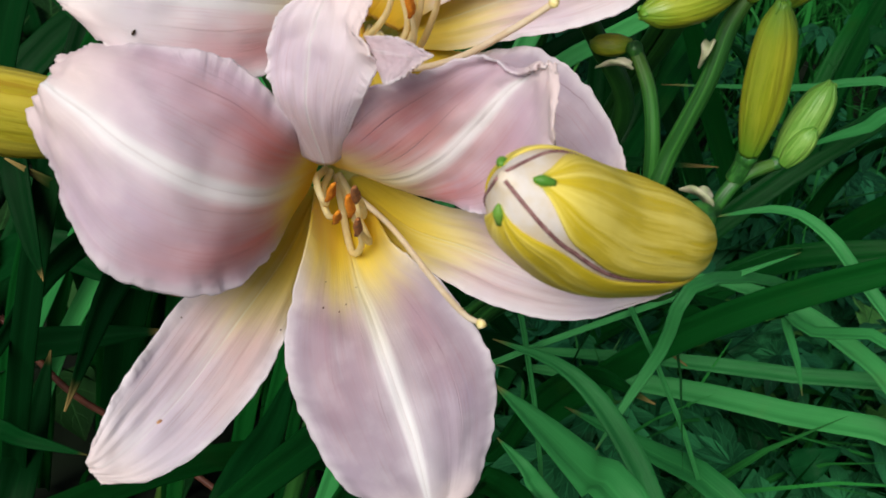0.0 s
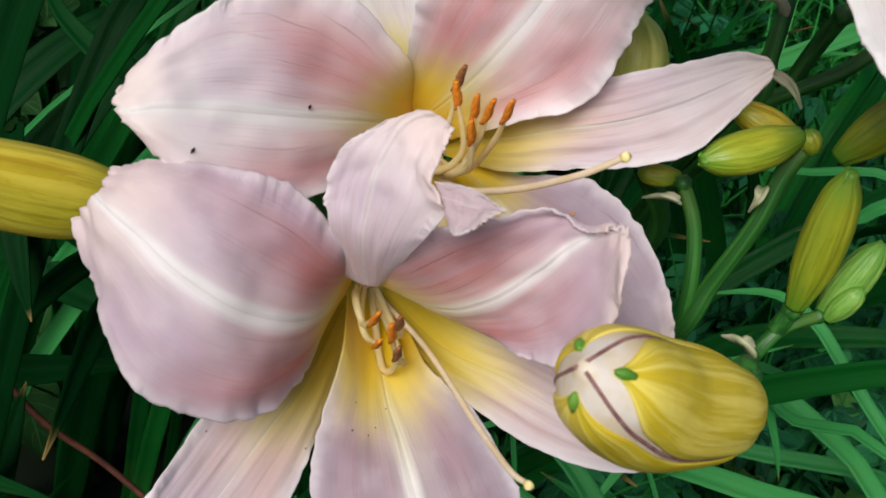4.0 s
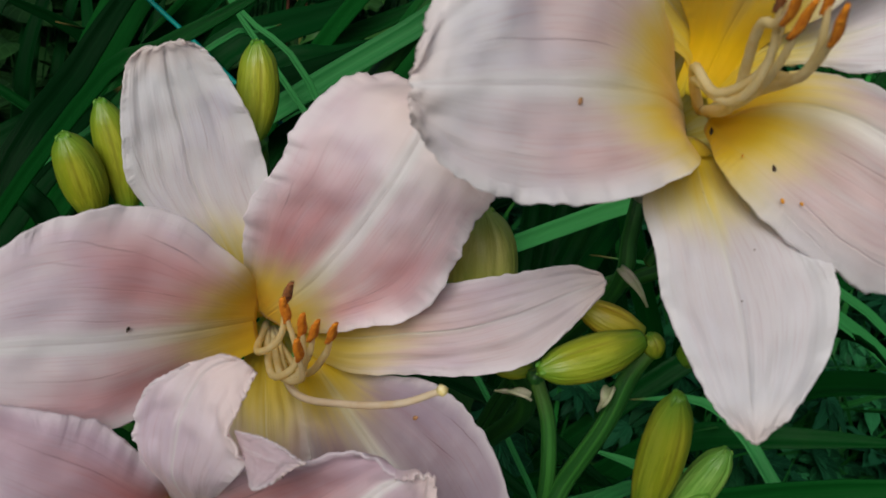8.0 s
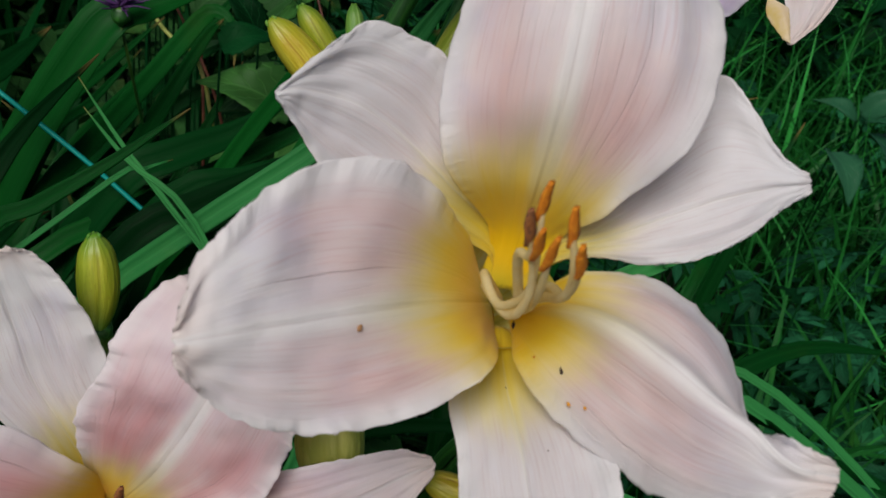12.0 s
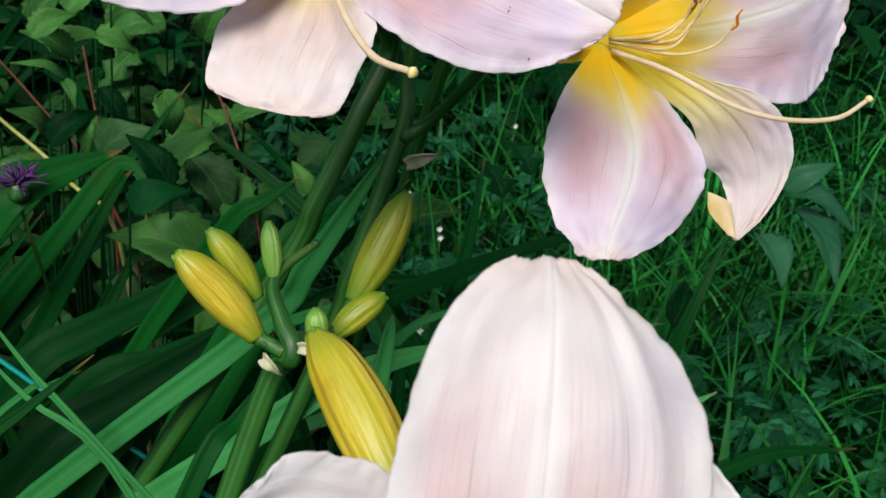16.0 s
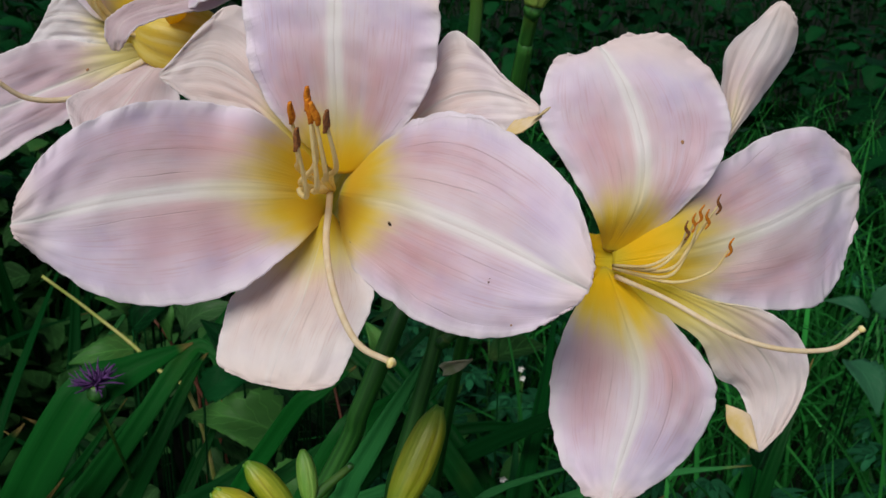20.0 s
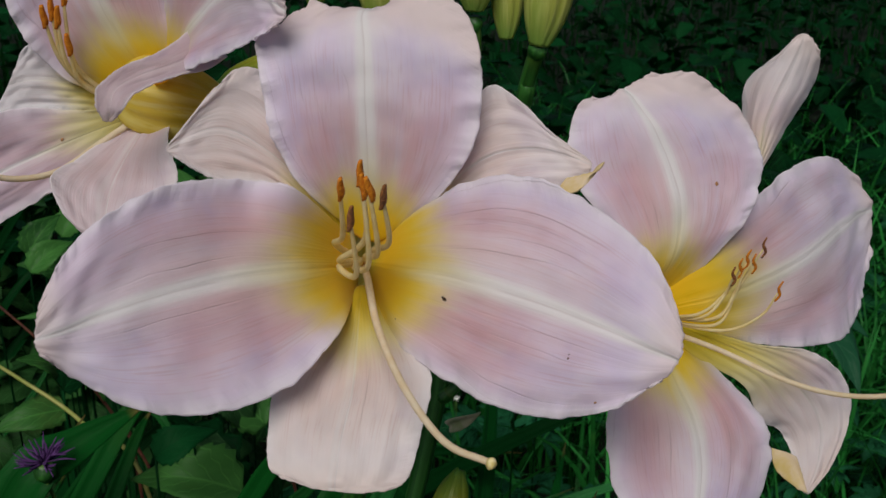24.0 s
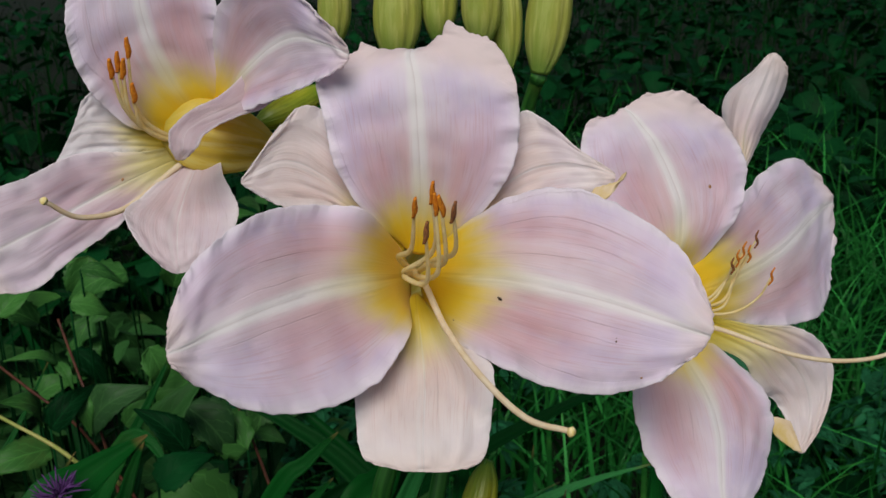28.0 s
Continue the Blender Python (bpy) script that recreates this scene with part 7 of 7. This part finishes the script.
weed_leaf(weed, (-0.0945, 1.0072, 0.4503), (-0.0451, 1.0192, 0.4764), 0.6, 3, 0.6, M_WEED_NEAR)
weed_leaf(weed, (0.6000, 0.9585, 0.3243), (0.6486, 0.9053, 0.3246), 0.55, 0, 0, M_WEED_BLUE)
weed_leaf(weed, (0.6052, 0.9506, 0.3147), (0.6240, 0.8660, 0.2665), 0.55, 0, 0, M_WEED_BLUE)
weed_leaf(weed, (0.5902, 0.9600, 0.3240), (0.5500, 0.9750, 0.3420), 0.5, 0, 0, M_WEED_BLUE)
weed_leaf(weed, (0.5980, 0.9684, 0.3263), (0.6451, 0.9667, 0.3682), 0.5, 0, 0, M_WEED_BLUE)
weed_leaf(weed, (0.5192, 0.8646, 0.3240), (0.5265, 0.8172, 0.2947), 0.8, 0, 0, M_WEED_BLUE)
weed_leaf(weed, (0.3619, 0.6984, 0.3224), (0.3832, 0.7274, 0.3468), 0.7, 0, 0, M_WEED)
weed_leaf(weed, (0.2830, 0.5352, 0.3374), (0.3044, 0.5488, 0.3522), 0.7, 3, 0.7, M_WEED)
weed_leaf(weed, (0.3619, 0.5687, 0.3349), (0.3503, 0.5831, 0.3430), 0.8, 3, 0.7, M_WEED)
weed_leaf(weed, (0.2629, 0.8745, 0.3442), (0.2418, 0.9133, 0.3662), 0.9, 3, 0.7, M_WEED)
weed_leaf(weed, (0.3020, 0.9205, 0.3470), (0.2773, 0.9514, 0.3747), 0.9, 3, 0.7, M_WEED)
weed_leaf(weed, (0.2204, 0.4016, 0.1531), (0.2481, 0.3803, 0.1490), 0.7, 0, 0, M_WEED)
weed_leaf(weed, (0.2509, 0.3668, 0.1394), (0.2770, 0.3683, 0.1559), 0.75, 0, 0, M_WEED)
weed_leaf(weed, (0.2298, 0.3711, 0.1319), (0.2235, 0.3984, 0.1518), 0.7, 0, 0, M_WEED)
weed_leaf(weed, (0.2448, 0.5220, 0.1049), (0.2736, 0.5456, 0.1143), 0.8, 3, 0.7, M_WEED_NEAR)
weed_leaf(weed, (0.2239, 0.5679, 0.0829), (0.2437, 0.5312, 0.0835), 0.8, 3, 0.7, M_WEED_NEAR)
weed_leaf(weed, (0.1377, 0.4031, 0.1223), (0.1635, 0.4256, 0.1368), 0.6, 3, 0.6, M_WEED_NEAR)
weed_leaf(weed, (0.0002, 0.7140, 0.3310), (-0.0419, 0.7252, 0.3609), 0.7, 3, 0.5, M_WEED)
weed_leaf(weed, (0.0149, 0.7038, 0.3565), (-0.0233, 0.7177, 0.3934), 0.6, 3, 0.5, M_WEED)
weed_leaf(weed, (-0.0189, 0.7454, 0.3873), (0.0206, 0.7089, 0.3493), 0.7, 3, 0.5, M_WEED)
weed_leaf(weed, (-0.0942, 0.7265, 0.4336), (-0.0632, 0.7392, 0.4547), 0.6, 0, 0, M_WEED)
weed_leaf(weed, (-0.0134, 0.6620, 0.4357), (-0.0396, 0.6778, 0.4643), 0.6, 0, 0, M_WEED)
weed_leaf(weed, (-0.0326, 0.6194, 0.4417), (-0.0016, 0.6273, 0.4566), 0.7, 0, 0, M_WEED)
weed_leaf(weed, (-0.0600, 0.9430, 0.4214), (-0.0980, 0.9501, 0.4456), 0.6, 3, 0.5, M_WEED)
weed_leaf(weed, (-0.0297, 0.9489, 0.4358), (-0.0688, 0.9569, 0.4597), 0.6, 3, 0.5, M_WEED)
weed_leaf(weed, (-0.0832, 0.8864, 0.4181), (-0.0572, 0.8722, 0.3844), 0.5, 0, 0, M_WEED)
weed_leaf(weed, (-0.1132, 1.0607, 0.4636), (-0.1216, 1.0731, 0.5110), 0.6, 3, 0.5, M_WEED)
weed_leaf(weed, (0.0658, 0.8913, 0.3236), (0.0354, 0.9081, 0.3493), 0.5, 0, 0, M_WEED)
weed_leaf(weed, (-0.0166, 0.9135, 0.3736), (0.0321, 0.9369, 0.3866), 0.46, 0, 0, M_WEED_NEAR)
weed_leaf(weed, (-0.0520, 0.8705, 0.3508), (-0.0237, 0.8753, 0.3726), 0.52, 0, 0, M_WEED_NEAR)
weed_leaf(weed, (-0.0269, 0.7853, 0.4551), (-0.0203, 0.7876, 0.4176), 0.68, 0, 0, M_WEED_NEAR)
weed_leaf(weed, (-0.1053, 0.7851, 0.4148), (-0.1208, 0.7622, 0.4460), 0.71, 0, 0, M_WEED_NEAR)
weed_leaf(weed, (-0.1199, 0.9694, 0.4536), (-0.0948, 0.9989, 0.4779), 0.61, 0, 0, M_WEED_NEAR)
weed_leaf(weed, (-0.0052, 0.9741, 0.4607), (-0.0276, 1.0009, 0.5089), 0.54, 0, 0, M_WEED_NEAR)
weed_leaf(weed, (-0.0660, 0.8254, 0.5066), (-0.0350, 0.8248, 0.4941), 0.45, 0, 0, M_WEED_NEAR)
weed_leaf(weed, (-0.0016, 0.8526, 0.4731), (0.0149, 0.8499, 0.5134), 0.59, 0, 0, M_WEED_NEAR)
weed_leaf(weed, (0.0011, 0.9880, 0.4864), (0.0551, 0.9983, 0.4790), 0.46, 0, 0, M_WEED_NEAR)
weed_leaf(weed, (0.0230, 0.9003, 0.4538), (0.0560, 0.8795, 0.4602), 0.74, 0, 0, M_WEED_NEAR)
weed_leaf(weed, (-0.1214, 0.9253, 0.3623), (-0.0823, 0.9252, 0.3804), 0.61, 0, 0, M_WEED_NEAR)
weed_leaf(weed, (0.0193, 0.9444, 0.4891), (0.0335, 0.9287, 0.5456), 0.73, 0, 0, M_WEED_NEAR)
weed_leaf(weed, (-0.1346, 0.8917, 0.4533), (-0.1051, 0.9184, 0.4671), 0.61, 0, 0, M_WEED_NEAR)
weed_leaf(weed, (-0.0765, 0.8230, 0.4822), (-0.0497, 0.8256, 0.4667), 0.75, 0, 0, M_WEED_NEAR)
weed_leaf(weed, (-0.1307, 0.9767, 0.4826), (-0.1657, 0.9542, 0.4951), 0.63, 0, 0, M_WEED_NEAR)
weed_leaf(weed, (0.0321, 0.8671, 0.4488), (0.0801, 0.8330, 0.4441), 0.6, 0, 0, M_WEED_NEAR)
weed_leaf(weed, (0.0347, 0.9404, 0.4869), (0.0815, 0.9521, 0.5025), 0.48, 0, 0, M_WEED_NEAR)
weed_leaf(weed, (-0.0636, 0.9550, 0.4735), (-0.0776, 0.9599, 0.4259), 0.71, 0, 0, M_WEED_NEAR)
weed_leaf(weed, (0.0676, 0.8784, 0.4469), (0.0600, 0.8769, 0.4919), 0.57, 0, 0, M_WEED_NEAR)
weed_leaf(weed, (-0.1349, 0.9589, 0.4247), (-0.0889, 0.9650, 0.4383), 0.55, 0, 0, M_WEED_NEAR)
weed_leaf(weed, (-0.1408, 0.9257, 0.4548), (-0.1163, 0.9478, 0.4815), 0.68, 0, 0, M_WEED_NEAR)
weed_leaf(weed, (0.0010, 0.9135, 0.3900), (-0.0304, 0.8821, 0.3600), 0.6, 0, 0, M_WEED_NEAR)
weed_leaf(weed, (0.0198, 0.8300, 0.4190), (0.0621, 0.8343, 0.4356), 0.45, 0, 0, M_WEED_NEAR)
weed_leaf(weed, (-0.0345, 0.9208, 0.4660), (-0.0833, 0.9145, 0.4528), 0.69, 0, 0, M_WEED_NEAR)
weed_leaf(weed, (-0.0815, 0.9047, 0.3944), (-0.0642, 0.9311, 0.4250), 0.71, 0, 0, M_WEED_NEAR)
weed_leaf(weed, (-0.0004, 0.9237, 0.3200), (-0.0466, 0.9040, 0.3343), 0.7, 0, 0, M_WEED_NEAR)
weed_leaf(weed, (0.3436, 0.4593, 0.1075), (0.3272, 0.4750, 0.1450), 0.8, 3, 0.6, M_WEED_NEAR)
weed_leaf(weed, (0.2922, 0.4332, 0.0955), (0.2681, 0.4604, 0.1037), 0.78, 3, 0.6, M_WEED_NEAR)
weed_leaf(weed, (0.2272, 0.4978, 0.1191), (0.2098, 0.5220, 0.1304), 0.76, 3, 0.6, M_WEED_NEAR)
weed_leaf(weed, (0.2228, 0.4516, 0.1068), (0.2429, 0.4309, 0.1179), 0.65, 3, 0.6, M_WEED_NEAR)
weed_leaf(weed, (0.2475, 0.5075, 0.1354), (0.2229, 0.4939, 0.1098), 0.66, 3, 0.6, M_WEED_NEAR)
weed_leaf(weed, (0.3243, 0.4848, 0.1701), (0.3098, 0.4482, 0.1600), 0.81, 3, 0.6, M_WEED_NEAR)
weed_leaf(weed, (0.2748, 0.5137, 0.1317), (0.2972, 0.4838, 0.1341), 0.75, 3, 0.6, M_WEED_NEAR)
weed_leaf(weed, (0.3317, 0.4080, 0.0993), (0.3378, 0.4227, 0.1333), 0.64, 3, 0.6, M_WEED_NEAR)
weed_leaf(weed, (0.3177, 0.4787, 0.0646), (0.3445, 0.4685, 0.0909), 0.82, 3, 0.6, M_WEED_NEAR)
weed_leaf(weed, (0.2278, 0.5129, 0.1143), (0.2053, 0.5321, 0.1227), 0.82, 3, 0.6, M_WEED_NEAR)
weed_leaf(weed, (0.2610, 0.4478, 0.1223), (0.2479, 0.4134, 0.1009), 0.84, 3, 0.6, M_WEED_NEAR)
weed_leaf(weed, (0.3196, 0.4202, 0.1274), (0.3415, 0.4099, 0.1478), 0.68, 3, 0.6, M_WEED_NEAR)
weed_leaf(weed, (0.0079, 0.7, 0.3936), (-0.0432, 0.685, 0.368), 0.85, 0, 0, M_WEED_DUSTY)
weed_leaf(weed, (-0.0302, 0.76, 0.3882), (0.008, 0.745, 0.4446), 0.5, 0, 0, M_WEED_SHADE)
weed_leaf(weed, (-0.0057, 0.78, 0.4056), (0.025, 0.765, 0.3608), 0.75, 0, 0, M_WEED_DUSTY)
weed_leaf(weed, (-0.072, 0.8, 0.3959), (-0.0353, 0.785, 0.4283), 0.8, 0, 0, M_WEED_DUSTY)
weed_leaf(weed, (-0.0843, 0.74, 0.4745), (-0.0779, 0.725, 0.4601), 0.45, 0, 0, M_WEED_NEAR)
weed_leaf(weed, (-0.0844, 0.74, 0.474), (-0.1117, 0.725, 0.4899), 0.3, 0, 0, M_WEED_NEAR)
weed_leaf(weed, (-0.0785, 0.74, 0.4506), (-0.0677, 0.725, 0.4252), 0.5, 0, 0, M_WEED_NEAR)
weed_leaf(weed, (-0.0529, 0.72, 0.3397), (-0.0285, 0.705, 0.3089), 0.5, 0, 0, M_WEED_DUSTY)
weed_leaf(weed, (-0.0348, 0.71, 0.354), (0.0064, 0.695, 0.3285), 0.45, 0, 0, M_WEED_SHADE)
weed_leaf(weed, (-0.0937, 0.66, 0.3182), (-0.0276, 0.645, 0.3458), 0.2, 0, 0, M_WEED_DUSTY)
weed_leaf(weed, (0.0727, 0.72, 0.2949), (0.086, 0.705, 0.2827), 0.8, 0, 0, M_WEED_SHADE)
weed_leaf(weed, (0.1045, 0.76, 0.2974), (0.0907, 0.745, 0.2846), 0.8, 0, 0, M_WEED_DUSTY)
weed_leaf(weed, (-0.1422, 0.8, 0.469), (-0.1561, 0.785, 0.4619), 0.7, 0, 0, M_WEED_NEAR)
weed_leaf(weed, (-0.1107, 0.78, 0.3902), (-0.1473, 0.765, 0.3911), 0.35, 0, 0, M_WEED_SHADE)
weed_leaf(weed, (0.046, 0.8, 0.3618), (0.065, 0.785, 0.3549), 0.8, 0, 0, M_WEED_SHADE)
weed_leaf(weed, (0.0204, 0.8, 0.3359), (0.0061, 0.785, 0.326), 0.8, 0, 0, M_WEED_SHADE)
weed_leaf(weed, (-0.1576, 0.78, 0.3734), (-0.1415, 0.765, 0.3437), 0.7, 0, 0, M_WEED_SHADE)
weed_leaf(weed, (-0.0854, 0.72, 0.3076), (-0.1025, 0.705, 0.2906), 0.6, 0, 0, M_WEED_DUSTY)
tagged(part("garden_twine", tube([(-0.1589, 0.5440, 0.4477), (-0.0916, 0.5283, 0.4047), (-0.0464, 0.5135, 0.3762), (0.0304, 0.4767, 0.3446)], [0.0013] * 4, 8, 30, 0.08, 3), M_TWINE, None), "thin turquoise garden twine strung through the leaves", "twine")
tagged(part("dry_stalk", tube([(-0.1426, 0.7844, 0.4790), (-0.1098, 0.7733, 0.4448), (-0.0714, 0.7551, 0.4015), (-0.0331, 0.7370, 0.2982), (-0.0101, 0.7370, 0.0000)], [0.0009, 0.001, 0.0011, 0.0013, 0.0016], 8, 24), M_RED, None), "thin dry reddish brown weed stalk", "stalk", "dry stalks")
tagged(part("dry_stalk", tube([(-0.0871, 0.8339, 0.4674), (-0.0775, 0.8151, 0.4273), (-0.0677, 0.7956, 0.3919), (-0.0578, 0.7761, 0.2964), (-0.0519, 0.7761, 0.0000)], [0.0009, 0.001, 0.0011, 0.0013, 0.0016], 8, 24), M_RED, None), "thin dry reddish brown weed stalk", "stalk", "dry stalks")
tagged(part("dry_stalk", tube([(0.0005, 0.8486, 0.4575), (0.0232, 0.8200, 0.4100), (0.0425, 0.7844, 0.3584), (0.0617, 0.7488, 0.2469), (0.0733, 0.7488, 0.0000)], [0.0009, 0.001, 0.0011, 0.0013, 0.0016], 8, 24), M_RED, None), "thin dry reddish brown weed stalk", "stalk", "dry stalks")
tagged(part("dry_stalk", tube([(-0.1515, 0.7303, 0.4722), (-0.1184, 0.7250, 0.4454), (-0.0807, 0.7094, 0.4157), (-0.0431, 0.6938, 0.3561), (-0.0129, 0.6813, 0.0000)], [0.0011, 0.0012, 0.0014, 0.0016, 0.002], 8, 24), M_STRAW, None), "thin pale straw coloured grass stalk", "stalk", "dry stalks")
tagged(part("dry_stalk", tube([(-0.2129, 0.3938, 0.2005), (-0.1756, 0.3741, 0.1650), (-0.1367, 0.3694, 0.1342), (-0.0855, 0.3487, 0.1068)], [0.002] * 4, 8, 24), M_RED, None), "dry brown stalk lying among dark leaves", "stalk", "dry stalks")
thistle((-0.0808, 0.5707, 0.4767), 0.0125)
daisy((0.2413, 1.0132, 0.2413), 0.004)
daisy((0.2147, 1.0712, 0.2550), 0.004)
daisy((0.2426, 1.0084, 0.2328), 0.004)
daisy((0.1930, 0.8290, 0.2301), 0.004)
daisy((0.2631, 0.7591, 0.2496), 0.004)
daisy((0.2599, 0.9474, 0.2576), 0.004)
daisy((0.3857, 1.2763, 0.2664), 0.004)



# ---- undergrowth ----
def near(rng):
    return rng.uniform(-1.0, 1.6), rng.uniform(0.35, 2.2)


def far(rng):
    y = 1.6 + 6.0 * rng.random() ** 1.6
    return rng.uniform(-0.9 * y - 0.4, 0.9 * y + 0.4), y


def around(rng):
    """All round the flowers, leaving the spot where they stand."""
    r, th = 0.7 + 6.5 * rng.random() ** 1.3, rng.uniform(0, 6.283)
    x, y = r * math.cos(th), 0.4 + r * math.sin(th)
    return None if abs(x) < 0.9 * max(y - 0.2, 0) else (x, y)


def lawn(rng):
    x, y = rng.gauss(1.0, 0.55), rng.gauss(1.35, 0.6)
    return (x, y) if x > 0.14 + 0.05 * y and y > 0.45 + 0.15 * noise.noise((x * 3, 0.5, 2.0)) else None


def cranes(rng):
    x, y = rng.uniform(0.05, 1.3), rng.uniform(0.45, 1.7)
    return (x, y) if noise.noise((x * 3, y * 3, 4.0)) > -0.1 else None


def shade(rng):
    x, y = rng.gauss(-0.45, 0.42), rng.gauss(1.25, 0.5)
    return (x, y) if x < 0.25 and y > 0.5 else None


blades("grass", 4200, lawn, 0.36, 0.0070, M_LAWN, "long fresh green lawn grass around the daylilies", "grass", 1, 7, 0.95)


def verge(rng):
    return rng.uniform(0.08, 0.75), rng.uniform(0.34, 0.75)


blades("grass", 700, verge, 0.24, 0.007, M_LAWN, "fresh green grass below the buds", "grass", 9, 5, 0.7)
broadleaves("weeds", 900, verge, 0.045, 0.15, M_CRANE_NEAR, "deeply cut cranesbill leaves below the buds", 16, 2, 0.45, 5)
blades("grass", 3000, near, 0.22, 0.006, M_GRASS, "grass between the daylily leaves, shade put in its green", "grass", 2)
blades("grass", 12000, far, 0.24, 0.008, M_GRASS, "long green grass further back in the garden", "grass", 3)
broadleaves("weeds", 1900, shade, 0.06, 0.24, M_WEED_SHADE, "weed leaves under the daylilies in a green with shade in it", 4, 2, 0.2)
broadleaves("weeds", 2500, cranes, 0.036, 0.20, M_CRANE, "deeply cut cranesbill leaves in the grass, colour dimmed like shade", 6, 2, 0.45, 5)
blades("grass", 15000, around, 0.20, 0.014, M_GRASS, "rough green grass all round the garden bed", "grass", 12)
broadleaves("weeds", 4200, around, 0.11, 0.14, M_WEED, "low green weeds all round the garden bed, shade in their colour", 13, 2, 0.25)
broadleaves("weeds", 6500, far, 0.085, 0.28, M_WEED, "far garden weed leaves with shade put in their green", 5, 2, 0.25)


def clump(x, y, count, length, seed, spread=1.0):
    """A daylily leaf fan: arching keeled blades from one root."""
    rng = random.Random(seed)
    ob = tagged(new("daylily_clump"), "clump of long arching green daylily leaves", "plant", "daylily clumps")
    ob.location = (x, y, ground_height(x, y) - 0.01)
    for _ in range(count):
        th = rng.uniform(0, 6.283)
        out, ln = Vector((math.cos(th), math.sin(th), 0)), length * rng.uniform(0.7, 1.15)
        lean, fall = rng.uniform(0.15, 0.55) * spread, rng.uniform(0.1, 0.5)
        pts = [out * 0.01 * rng.random()]
        for k in range(1, 6):
            a = k / 5
            pts.append(out * (ln * lean * a * (0.6 + 0.9 * a)) + Vector((0, 0, ln * (0.95 * a - fall * a ** 3))) + Vector((rng.uniform(-0.006, 0.006), rng.uniform(-0.006, 0.006), 0)))
        # Clumps on the left take the leaf colour with shade in it.
        ribbon_part("leaf", pts, rng.uniform(0.012, 0.020), M_LEAF if x > 0 else M_LEAF_SHADED, ob, twist=rng.uniform(-0.6, 0.6))
    return ob


for k, (cx, cy, n) in enumerate([(-0.12, 0.55, 16), (0.12, 0.50, 14), (-0.28, 0.75, 16), (-0.05, 0.85, 12), (-0.5, 0.9, 14), (0.30, 0.62, 9), (-0.35, 1.3, 14), (0.05, 0.40, 8)]):
    clump(cx, cy, n, 0.50, 20 + k)
